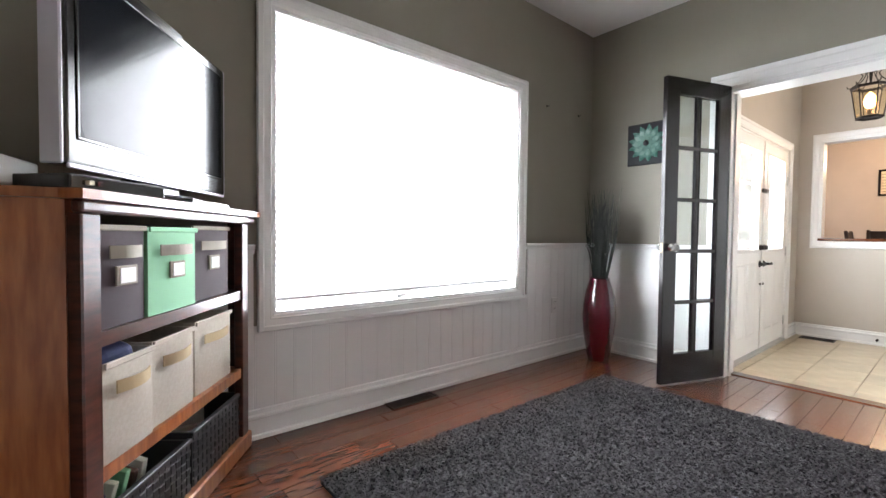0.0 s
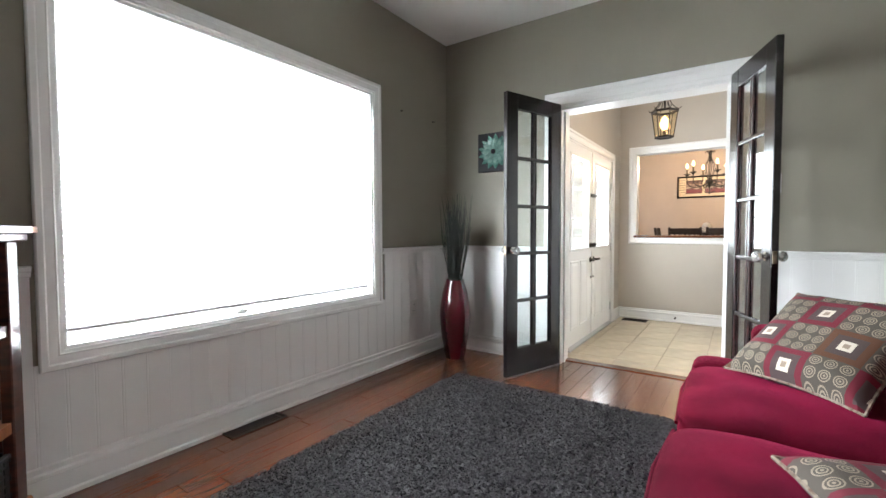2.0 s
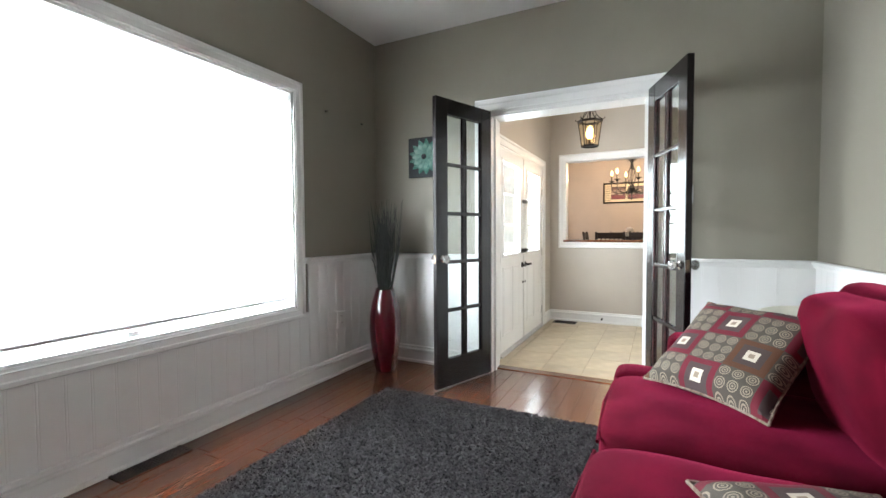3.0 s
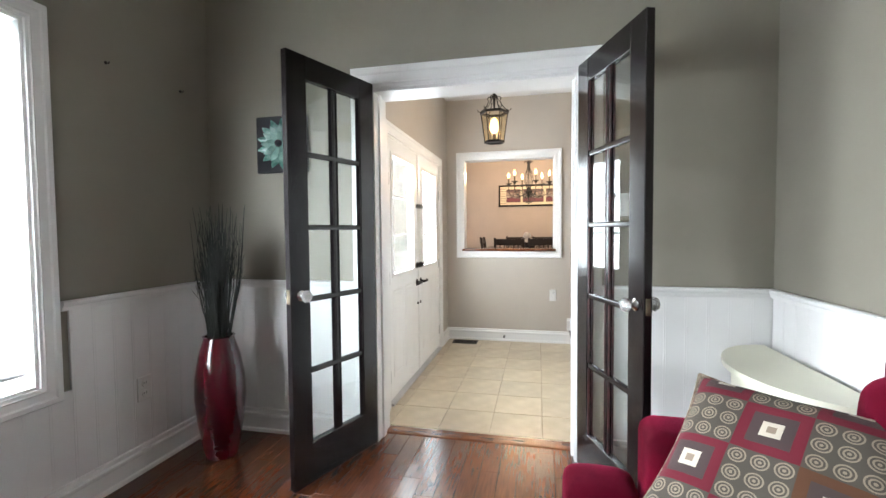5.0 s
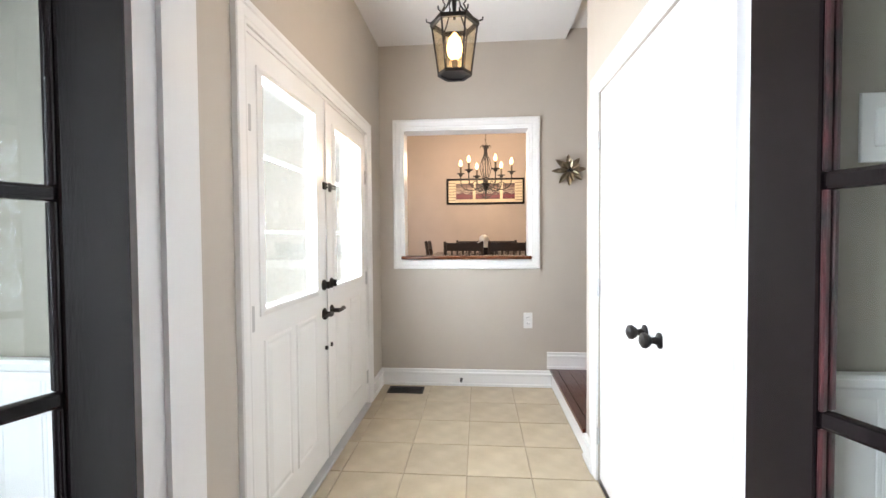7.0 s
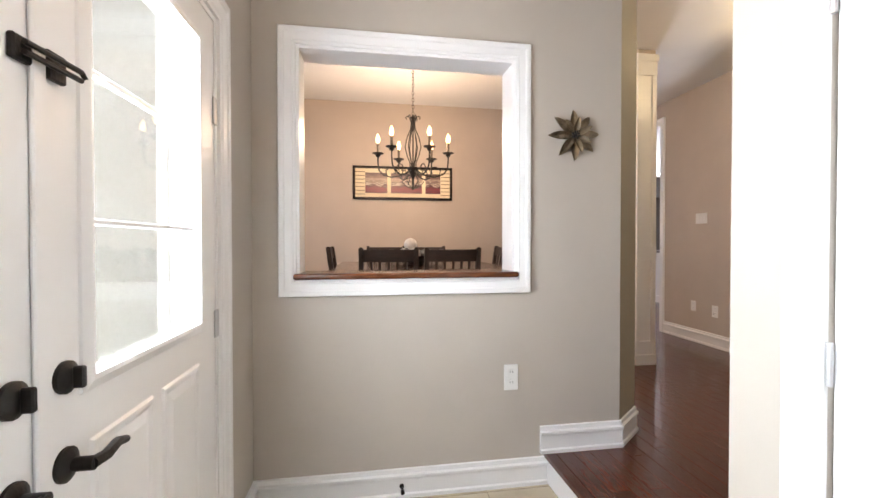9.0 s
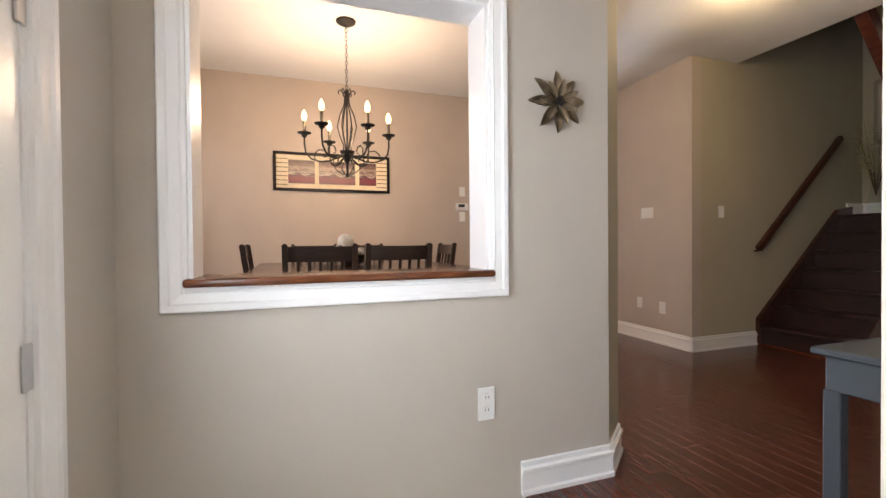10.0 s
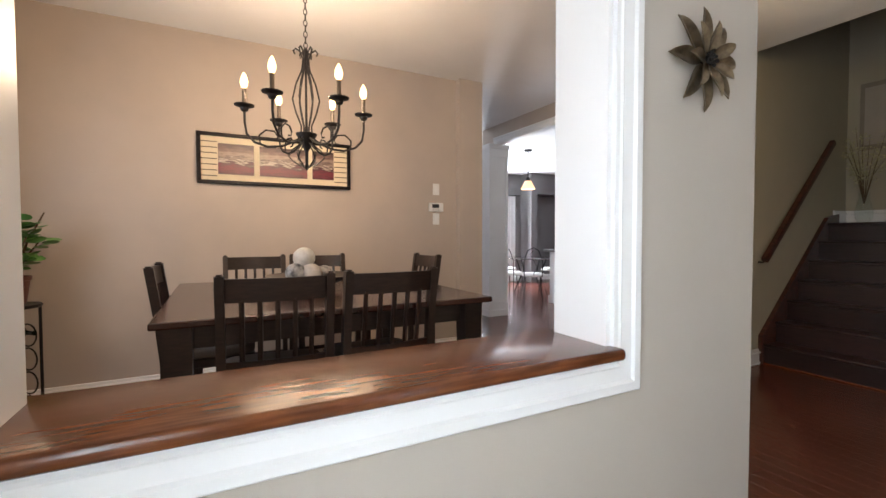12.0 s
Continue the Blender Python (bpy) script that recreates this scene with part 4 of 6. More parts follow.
# cabinet space: x along the front (0 to -0.96), y out of the front, z up
cab = thing("corner_cabinet", "reddish cherry wood corner cabinet with two open shelves", "cabinet")
CW, CH_ = 0.955, 1.085
CAB_INV = CAB.inverted()


def cab_xy(x, y):
    p = CAB_INV @ Vector((x, y, 0))
    return (p.x, p.y)


BACK = [cab_xy(1.64, 2.50), cab_xy(0.36, 2.50), cab_xy(0.20, 2.34), cab_xy(0.20, 1.86)]
foot = [(0.0, 0.0)] + BACK + [(-CW, 0.0)]
inner = [(-0.03, -0.03)] + [(p[0], p[1]) for p in BACK] + [(-CW + 0.03, -0.03)]
part("top", prism(B(), [(0.075, 0.035), (0.05, -0.03)] + BACK[0:0] + [BACK[0], BACK[1], BACK[2], BACK[3], (-CW - 0.03, -0.02), (-CW - 0.03, 0.035)], 1.062, CH_), M_CHERRY_LIT, cab)
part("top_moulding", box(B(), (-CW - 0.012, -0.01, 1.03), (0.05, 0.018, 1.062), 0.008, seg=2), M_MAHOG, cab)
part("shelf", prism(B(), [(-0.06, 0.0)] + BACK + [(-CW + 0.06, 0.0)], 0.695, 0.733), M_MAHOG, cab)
part("shelf", prism(B(), [(-0.06, 0.0)] + BACK + [(-CW + 0.06, 0.0)], 0.345, 0.385), M_CHERRY_LIT, cab)
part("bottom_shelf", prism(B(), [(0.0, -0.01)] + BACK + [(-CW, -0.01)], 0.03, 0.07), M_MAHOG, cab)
part("plinth", box(B(), (-CW - 0.004, -0.02, 0.0), (0.02, 0.016, 0.075), 0.006), M_CHERRY_LIT, cab)
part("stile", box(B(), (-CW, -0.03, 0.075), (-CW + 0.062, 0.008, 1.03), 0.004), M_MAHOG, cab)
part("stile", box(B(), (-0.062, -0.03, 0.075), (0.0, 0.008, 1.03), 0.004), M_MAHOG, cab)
sp = [(-CW + 0.001, -0.03), BACK[3], (BACK[3][0] + 0.02, BACK[3][1]), (-CW + 0.025, -0.03)]
# this panel takes the lightened cherry, standing in for light falling on it
part("side_panel", prism(B(), sp, 0.0, 1.062), M_CHERRY_LIT, cab, "broad polished cherry side panel")
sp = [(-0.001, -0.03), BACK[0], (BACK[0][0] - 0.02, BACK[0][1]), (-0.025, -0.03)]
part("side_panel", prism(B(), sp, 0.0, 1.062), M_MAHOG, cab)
bk = [BACK[0], BACK[1], BACK[2], BACK[3], (BACK[3][0] + 0.03, BACK[3][1]), (BACK[2][0] + 0.04, BACK[2][1] + 0.02), (BACK[1][0] + 0.01, BACK[1][1] + 0.04), (BACK[0][0] - 0.01, BACK[0][1] + 0.03)]
cab.matrix_world = CAB


def bin_box(x0, x1, z, h, depth, body, trim, card, label, y=-0.012, tilt=0.0, inside=None):
    """An open fabric bin with a bound rim, a strap handle and a card holder on its front; built in cabinet space."""
    t = thing("storage_bin", label, "storage bin", "bins in the cabinet")
    w = x1 - x0
    g = B()
    n = 8
    def ring(z_, grow):
        pts = []
        for k in range(n + 1):
            f = k / n
            pts.append((-w / 2 + w * f, grow * math.sin(math.pi * f)))
        pts += [(w / 2, -depth), (-w / 2, -depth)]
        return [g.verts.new((px, py, z_)) for px, py in pts]
    rings = [ring(0, 0.002), ring(h * 0.5, 0.010), ring(h * 0.92, 0.006), ring(h, 0.004)]
    inn = []
    for r, zz in ((rings[3], h), (rings[0], 0.006)):
        inn.append([g.verts.new((v.co.x * 0.965, (v.co.y + depth / 2) * 0.965 - depth / 2, zz)) for v in r])
    m = len(rings[0])
    for r, q in list(zip(rings, rings[1:])) + [(rings[3], inn[0]), (inn[0], inn[1])]:
        for k in range(m):
            g.faces.new((r[k], r[(k + 1) % m], q[(k + 1) % m], q[k]))
    g.faces.new(rings[0][::-1])
    g.faces.new(inn[1])
    part("body", g, body, t, smooth=True)
    part("rim", box(B(), (-w / 2 - 0.001, 0.004, h - 0.014), (w / 2 + 0.001, 0.011, h + 0.002), 0.002), trim, t)
    hz = h * 0.74
    part("strap", tube_flat(-w * 0.34, w * 0.34, 0.012, 0.030, hz, 0.034), M_STRAP if body is M_LINEN else M_TAUPE, t, "webbing pull strap")
    if card:
        part("card_holder", box(B(), (-0.042, 0.010, h * 0.40), (0.042, 0.016, h * 0.60), 0.002), M_TAUPE, t)
        part("card", box(B(), (-0.030, 0.015, h * 0.425), (0.030, 0.0185, h * 0.575)), M_PAPER, t)
    if inside:
        part("contents", puff(B(), (w * 0.86, depth * 0.8, 0.08), 3, 0.2, 6, pose(0, -depth / 2, h - 0.015), 0.02), inside, t, "folded navy cloth")
    t.matrix_world = CAB @ pose((x0 + x1) / 2, y, z, 0, 0, tilt)
    return t


def tube_flat(x0, x1, y0, bulge, z, h):
    """A flat strap sewn at its ends and standing off in between."""
    bm = B()
    n = 10
    a, c = [], []
    for k in range(n + 1):
        f = k / n
        y = y0 + bulge * 0.55 * math.sin(math.pi * f)
        x = x0 + (x1 - x0) * f
        a.append([bm.verts.new((x, y, z - h / 2)), bm.verts.new((x, y, z + h / 2)), bm.verts.new((x, y + 0.003, z + h / 2)), bm.verts.new((x, y + 0.003, z - h / 2))])
    for p, q in zip(a, a[1:]):
        for k in range(4):
            bm.faces.new((p[k], p[(k + 1) % 4], q[(k + 1) % 4], q[k]))
    bm.faces.new(a[0])
    bm.faces.new(a[-1][::-1])
    return bm


bin_box(-0.885, -0.70, 0.735, 0.268, 0.24, M_PLUM, M_TAUPE, True, "plum-brown fabric bin with a strap and label on the upper shelf")
bin_box(-0.692, -0.43, 0.735, 0.266, 0.26, M_GREEN, M_GREEN, True, "mint-green fabric bin with a strap and label on the upper shelf", y=-0.006)
bin_box(-0.42, -0.13, 0.735, 0.276, 0.26, M_PLUM, M_TAUPE, True, "plum-brown fabric bin with a strap and label on the upper shelf", y=-0.025)
bin_box(-0.885, -0.685, 0.387, 0.262, 0.24, M_LINEN, M_LINEN, False, "oatmeal linen bin with navy cloth inside on the middle shelf", y=0.0, inside=M_BLUE)
bin_box(-0.668, -0.438, 0.387, 0.266, 0.26, M_LINEN, M_LINEN, False, "oatmeal linen bin with a tan strap on the middle shelf")
bin_box(-0.408, -0.125, 0.387, 0.272, 0.26, M_LINEN, M_LINEN, False, "oatmeal linen bin with a tan strap on the middle shelf", y=-0.02)


def woven_basket(x0, x1, h, label):
    t = thing("woven_basket", label, "basket", "baskets in the cabinet")
    w, d = x1 - x0, 0.27
    bm = B()
    box(bm, (-w / 2, -d, 0), (-w / 2 + 0.008, 0, h))
    box(bm, (w / 2 - 0.008, -d, 0), (w / 2, 0, h))
    box(bm, (-w / 2, -d, 0), (w / 2, -d + 0.008, h))
    box(bm, (-w / 2, -0.008, 0), (w / 2, 0, h))
    box(bm, (-w / 2, -d, 0), (w / 2, 0, 0.008))
    part("shell", bm, M_WOVEN, t)
    bm = B()
    nx, nz = max(5, int(w / 0.03)), int(h / 0.03)
    for i in range(nx):
        for j in range(nz):
            cx, cz = -w / 2 + w * (i + 0.5) / nx, h * (j + 0.5) / nz
            a, b = (0.0145, 0.011) if (i + j) % 2 else (0.011, 0.0145)
            box(bm, (cx - a, 0.0, cz - b), (cx + a, 0.005 if (i + j) % 2 else 0.003, cz + b), 0.002)
    o = part("weave", bm, M_WOVEN, t)
    tagged(o, kind="stuff")
    part("rim", box(B(), (-w / 2 - 0.003, -0.012, h - 0.012), (w / 2 + 0.003, 0.008, h + 0.004), 0.003), M_WOVEN, t)
    t.matrix_world = CAB @ pose((x0 + x1) / 2, -0.012, 0.071)
    return t


woven_basket(-0.89, -0.46, 0.185, "low black woven strap basket holding books on the bottom shelf")
woven_basket(-0.445, -0.035, 0.200, "black woven strap basket on the bottom shelf")
bk_cols = [M_BLUE, M_CREAM, M_GREEN, M_POT, M_PAPER]
for i in range(5):
    b = tagged(finish("book", box(B(), (0, -0.12, 0), (0.022, 0.0, 0.19 + 0.012 * (i % 3)), 0.002), bk_cols[i]), "thin children's book standing in the woven basket", "book", "books in the basket")
    b.matrix_world = CAB @ pose(-0.84 + 0.055 * i, -0.10, 0.08, -14, 6 - 3 * i, 4 * i - 8)

# television
tv = thing("television", "black flat-screen television with a silver edge on the cabinet", "television")
TW, TH = 0.87, 0.545
bm = box(B(), (-TW / 2, -0.03, 0), (TW / 2, 0.03, TH), 0.012, seg=3)
part("case", bm, M_TVBLACK, tv)
part("rear_bulge", box(B(), (-TW * 0.38, -0.09, 0.06), (TW * 0.38, -0.028, TH * 0.86), 0.03, seg=3), M_TVBLACK, tv)
part("screen", box(B(), (-TW / 2 + 0.045, 0.0295, 0.075), (TW / 2 - 0.045, 0.0315, TH - 0.04), 0.001), M_SCREEN, tv)
fr = B()
for lo, hi in (((-TW / 2 + 0.036, 0.029, 0.066), (TW / 2 - 0.036, 0.034, 0.075)), ((-TW / 2 + 0.036, 0.029, TH - 0.04), (TW / 2 - 0.036, 0.034, TH - 0.031)),
               ((-TW / 2 + 0.036, 0.029, 0.075), (-TW / 2 + 0.045, 0.034, TH - 0.04)), ((TW / 2 - 0.045, 0.029, 0.075), (TW / 2 - 0.036, 0.034, TH - 0.04))):
    box(fr, lo, hi, 0.002)
part("bezel", fr, M_TVBLACK, tv)
part("silver_edge", box(B(), (-TW / 2 - 0.008, -0.026, 0.0), (-TW / 2 + 0.002, 0.027, TH), 0.004), M_TVSILVER, tv, "pale silver side edge")
part("silver_edge", box(B(), (TW / 2 - 0.002, -0.026, 0.0), (TW / 2 + 0.008, 0.027, TH), 0.004), M_TVSILVER, tv, "pale silver side edge")
part("silver_strip", box(B(), (-TW / 2 + 0.01, 0.022, -0.008), (TW / 2 - 0.01, 0.032, 0.004), 0.003), M_TVSILVER, tv)
part("top_speaker", box(B(), (-0.12, -0.03, TH - 0.002), (0.14, 0.01, TH + 0.022), 0.006), M_TVBLACK, tv)
part("neck", box(B(), (-0.13, -0.05, -0.05), (0.13, 0.0, 0.02), 0.01), M_TVBLACK, tv)
part("foot", box(B(), (-0.30, -0.14, -0.066), (0.30, 0.11, -0.047), 0.008, seg=2), M_TVBLACK, tv)
tv.matrix_world = CAB @ pose(-0.475, -0.10, CH_ + 0.066, 0, 0, -1)
gb = thing("set_top_box", "low white ribbed media box beside the television", "media box")
part("body", box(B(), (-0.16, -0.11, 0.006), (0.16, 0.11, 0.075), 0.006, seg=2), M_PLASTIC, gb)
for i in range(14):
    part("rib", box(B(), (-0.14 + 0.02 * i, 0.109, 0.015), (-0.13 + 0.02 * i, 0.114, 0.066), 0.001), M_STEEL, gb)
part("foot", box(B(), (-0.13, -0.09, 0), (0.13, 0.09, 0.008)), M_TVBLACK, gb)
gb.matrix_world = Matrix.Translation((0.86, 1.86, CH_ + 0.0005)) @ pose(0, 0, 0, 0, 0, -18)
dk = thing("game_console", "flat black disc player under the television", "disc player")
part("body", box(B(), (-0.15, -0.10, 0), (0.15, 0.10, 0.036), 0.005, seg=2), M_TVBLACK, dk)
part("plug", box(B(), (-0.11, 0.098, 0.012), (-0.095, 0.112, 0.024), 0.002), M_CREAM, dk, "yellow plug")
part("plug", box(B(), (-0.085, 0.098, 0.012), (-0.07, 0.112, 0.024), 0.002), M_VASE, dk, "red plug")
dk.matrix_world = CAB @ pose(-0.80, -0.09, CH_ + 0.0005, 0, 0, 8)
for x, y, r, nm in ((-0.60, 0.0, 12, "black remote control lying on the cabinet"), (-0.45, -0.005, -6, "silver-trimmed black remote control lying on the cabinet")):
    rc = thing("remote_control", nm, "remote control")
    part("body", box(B(), (-0.09, -0.022, 0), (0.09, 0.022, 0.019), 0.007, seg=2), M_TVBLACK, rc)
    for i in range(6):
        part("button", box(B(), (-0.07 + 0.022 * i, -0.010, 0.0185), (-0.058 + 0.022 * i, 0.010, 0.021), 0.001), M_STEEL, rc)
    rc.matrix_world = CAB @ pose(x, y, CH_ + 0.0005, 0, 0, r)
cb = tagged(finish("power_cable", tube(B(), [(0.22, 1.95, 1.20), (0.45, 1.98, 1.28), (0.62, 2.02, 1.31), (0.80, 1.98, 1.29), (0.93, 1.93, 1.26)], 0.004), M_TVBLACK, smooth=True), "black cable looping from behind the television", "cable")

# ---- den: rug ----
rug = thing("shag_rug", "charcoal-grey shag pile rug on the hardwood floor", "rug")
RX0, RX1, RY0, RY1 = 1.83, 3.94, 0.44, 1.975
part("backing", box(B(), (RX0 + 0.01, RY0 + 0.01, 0.001), (RX1 - 0.01, RY1 - 0.01, 0.012), 0.004), M_RUGBASE, rug)
N = 78000
rs = np.random.RandomState(3)
px, py = rs.uniform(RX0 + 0.015, RX1 - 0.015, N), rs.uniform(RY0 + 0.015, RY1 - 0.015, N)
ang, lean, ln, wd = rs.uniform(0, 2 * np.pi, N), rs.uniform(0.3, 1.0, N), rs.uniform(0.020, 0.031, N), rs.uniform(0.0035, 0.0062, N)
dx, dy = np.cos(ang), np.sin(ang)
b0 = np.stack([px - dy * wd, py + dx * wd, np.full(N, 0.008)], 1)
b1 = np.stack([px + dy * wd, py - dx * wd, np.full(N, 0.008)], 1)
mid = np.stack([px + dx * ln * lean * 0.4, py + dy * ln * lean * 0.4, 0.008 + ln * 0.65], 1)
tip = np.stack([px + dx * ln * lean, py + dy * ln * lean, 0.008 + ln * (1.0 - 0.35 * lean)], 1)
side = np.stack([-dy * wd, dx * wd, np.zeros(N)], 1)
vs = np.concatenate([b0, b1, mid - side, mid + side, tip], 1).reshape(-1, 3)
base = np.arange(N)[:, None] * 5
tri = np.concatenate([base + np.array([[0, 1, 2]]), base + np.array([[0, 2, 3]]), base + np.array([[3, 2, 4]])], 1).reshape(-1, 3)
me = bpy.data.meshes.new("pile")
me.from_pydata(vs.tolist(), [], tri.tolist())
me.materials.append(M_RUG)
pile = new("pile", me)
pile.parent = rug
tagged(pile, "dense charcoal wool tufts", kind="stuff")

# ---- den: vase with twigs ----
va = thing("floor_vase", "tall dark red glazed vase with black twigs in the corner", "vase")
prof = [(0.070, 0), (0.078, 0.004), (0.092, 0.06), (0.116, 0.20), (0.128, 0.34), (0.124, 0.44), (0.104, 0.56), (0.080, 0.635), (0.076, 0.655), (0.082, 0.662), (0.070, 0.662), (0.066, 0.64), (0.06, 0.5)]
part("body", lathe(B(), prof, 40, cap=False), M_VASE, va, smooth=True)
part("base", lathe(B(), [(0.0705, 0.0005), (0.0705, 0.012)], 30), M_VASE, va)
r2 = random.Random(9)
for i in range(130):
    bm = B()
    a, sp, h = r2.random() * 6.283, r2.random() ** 0.7, 1.02 + r2.random() * 0.36
    ex, ey = math.cos(a) * 0.15 * sp, math.sin(a) * 0.15 * sp
    bx, by = math.cos(a) * 0.055 * sp, math.sin(a) * 0.055 * sp
    w = r2.uniform(-0.02, 0.02)
    tube(bm, [(bx, by, 0.5), (bx * 1.15, by * 1.15, 0.66), ((bx + ex) / 2 + w, (by + ey) / 2 - w, (0.66 + h) / 2), (ex + w, ey, h)], [0.003, 0.003, 0.0024, 0.001], 4)
    for k in range(3):
        t = r2.uniform(0.3, 0.85)
        p = Vector((bx + (ex - bx) * t, by + (ey - by) * t, 0.66 + (h - 0.66) * t))
        q = p + Vector((r2.uniform(-0.04, 0.04), r2.uniform(-0.04, 0.04), r2.uniform(0.04, 0.12)))
        tube(bm, [p, q], [0.002, 0.0008], 3)
    part("twig", bm, M_STICK, va)
va.matrix_world = pose(4.315, 2.238, 0.001)

# ---- den: sofa ----
sofa = thing("loveseat", "crimson velvet two-seat sofa with loose cushions", "sofa")
SX0, SX1 = 2.0, 3.80
part("base_frame", box(B(), (SX0 + 0.06, -0.50, 0.10), (SX1 - 0.06, 0.34, 0.30), 0.03, seg=3), M_RED, sofa, smooth=True)
part("arm", box(B(), (SX1 - 0.20, -0.52, 0.10), (SX1, 0.225, 0.63), 0.05, seg=4), M_RED, sofa, smooth=True)
part("arm", box(B(), (SX0, -0.52, 0.10), (SX0 + 0.20, 0.225, 0.625), 0.05, seg=4), M_RED, sofa, smooth=True)
part("back", box(B(), (SX0 + 0.10, -0.535, 0.28), (SX1 - 0.08, -0.375, 0.905), 0.06, seg=4), M_RED, sofa, smooth=True)
mid = 2.85
for a, b, s in ((SX0 + 0.205, mid - 0.004, 1), (mid + 0.004, SX1 - 0.205, 2)):
    c = part("seat_cushion", puff(B(), (b - a, 0.80, 0.185), 7, 0.22, 16, pose((a + b) / 2, 0.055, 0.372), 0.010, s), M_RED, sofa, smooth=True)
    yy = 0.452
    part("piping", tube(B(), [(a + 0.03, yy - 0.012, 0.425), ((a + b) / 2, yy + 0.004, 0.432), (b - 0.03, yy - 0.012, 0.425)], 0.006), M_RED, c)
    part("back_cushion", puff(B(), (b - a - 0.01, 0.47, 0.20), 4.5, 0.35, 16, pose((a + b) / 2, -0.335, 0.655, 77, 0, 0), 0.016, s + 5), M_RED, sofa, smooth=True)
# the seat's ear in front of the far arm
part("seat_ear", puff(B(), (0.215, 0.225, 0.175), 6, 0.2, 8, pose(SX1 - 0.10, 0.345, 0.350), 0.006, 8), M_RED, sofa, smooth=True)
part("seat_ear", puff(B(), (0.215, 0.225, 0.175), 6, 0.2, 8, pose(SX0 + 0.10, 0.345, 0.350), 0.006, 9), M_RED, sofa, smooth=True)
part("front_rail", box(B(), (SX0 + 0.02, 0.30, 0.11), (SX1 - 0.02, 0.435, 0.285), 0.02, seg=2), M_RED, sofa, smooth=True)
for x in (SX0 + 0.08, SX1 - 0.08):
    for y in (-0.45, 0.36):
        part("leg", lathe(B(), [(0.02, 0.001), (0.03, 0.11)], 12, pose(x, y, 0)), M_ESPRESSO, sofa)


def scatter_cushion(a, b, tilt, w, label, thick=0.145):
    """A patchwork cushion whose lower edge runs from a to b and whose face leans back by tilt degrees."""
    t = thing("throw_pillow", label, "throw pillow", "patchwork throw pillows")
    o = part("cover", pillow_mesh(B(), w, thick), M_PATCH, t, smooth=True)
    pts = [(-w / 2, -w / 2, 0), (w / 2, -w / 2, 0), (w / 2, w / 2, 0), (-w / 2, w / 2, 0)]
    bm = B()
    for p, q in zip(pts, pts[1:] + pts[:1]):
        p, q = Vector(p), Vector(q)
        n_ = (p + q).normalized()
        tube(bm, [p + (q - p) * k / 8 - n_ * 0.050 * w / 0.5 * (1 - (k / 4 - 1) ** 2) ** 1.0 * 0.5 for k in range(9)], 0.005, 5)
    part("piping", bm, M_CORD, t, "dark twisted edge cord", smooth=True)
    a, b = Vector(a), Vector(b)
    ux = (b - a).normalized()
    hz = Vector((0, 0, 1)).cross(ux)
    if hz.dot(Vector((0.6, -0.8, 0))) < 0:
        hz = -hz
    vy = hz * math.cos(radians(tilt)) + Vector((0, 0, 1)) * math.sin(radians(tilt))
    nz = ux.cross(vy)
    c = (a + b) / 2 + vy * (w / 2)
    t.matrix_world = Matrix(((ux.x, vy.x, nz.x, c.x), (ux.y, vy.y, nz.y, c.y), (ux.z, vy.z, nz.z, c.z), (0, 0, 0, 1)))
    return t


scatter_cushion((3.42, 0.325, 0.490), (3.09, -0.055, 0.490), 37, 0.49, "patchwork throw pillow of crimson, brown and ringed taupe squares")
scatter_cushion((2.215, 0.08, 0.500), (2.335, -0.30, 0.500), 1, 0.40, "patchwork throw pillow lying on the seat cushion", 0.10)

# ---- den: side table ----
st = thing("side_table", "cream painted half-round side table with turned legs", "side table")
def half_round(rx, ry, n=28):
    return [(rx * math.cos(math.pi * i / n), ry * math.sin(math.pi * i / n)) for i in range(n + 1)]
bm = prism(B(), half_round(0.40, 0.30), 0.645, 0.668)
bmesh.ops.bevel(bm, geom=[e for e in bm.edges if abs(e.verts[0].co.z - e.verts[1].co.z) < 1e-5], offset=0.006, segments=2, affect="EDGES")
part("top", bm, M_CREAM, st, smooth=True)
part("apron", prism(B(), half_round(0.355, 0.265), 0.53, 0.645), M_CREAM, st)
for x, y in ((-0.33, 0.05), (0.33, 0.05), (-0.14, 0.27), (0.14, 0.27)):
    part("leg", lathe(B(), [(0.016, 0), (0.020, 0.03), (0.014, 0.06), (0.018, 0.20), (0.026, 0.40), (0.030, 0.47), (0.020, 0.49), (0.028, 0.51), (0.022, 0.52), (0.030, 0.53)], 16, pose(x, y * 0.8, 0)), M_CREAM, st, smooth=True)
part("drawer_pull", lathe(B(), [(0.006, 0), (0.012, 0.018), (0.006, 0.024)], 12, pose(0.0, 0.265, 0.58, -90, 0, 0)), M_CREAM, st)
st.matrix_world = pose(4.205, YR + 0.042, 0.001)

# ---- den: flower plaque, outlets, hooks, vents ----
def petal_mesh(L, W, lift, curl=0.25):
    bm = B()
    n = 8
    rows = []
    for i in range(n + 1):
        f = i / n
        w = W * math.sin(math.pi * min(1, f * 0.93 + 0.06)) ** 0.8
        z = lift + curl * L * f * f * 0.6
        rows.append([bm.verts.new((L * f, s * w / 2, z - abs(s) * 0.10 * w)) for s in (-1, -0.5, 0, 0.5, 1)])
    for a, b in zip(rows, rows[1:]):
        for j in range(4):
            bm.faces.new((a[j], a[j + 1], b[j + 1], b[j]))
    r = bmesh.ops.extrude_face_region(bm, geom=list(bm.faces))
    for v in [e for e in r["geom"] if isinstance(e, bmesh.types.BMVert)]:
        v.co.z -= 0.003
    return bm


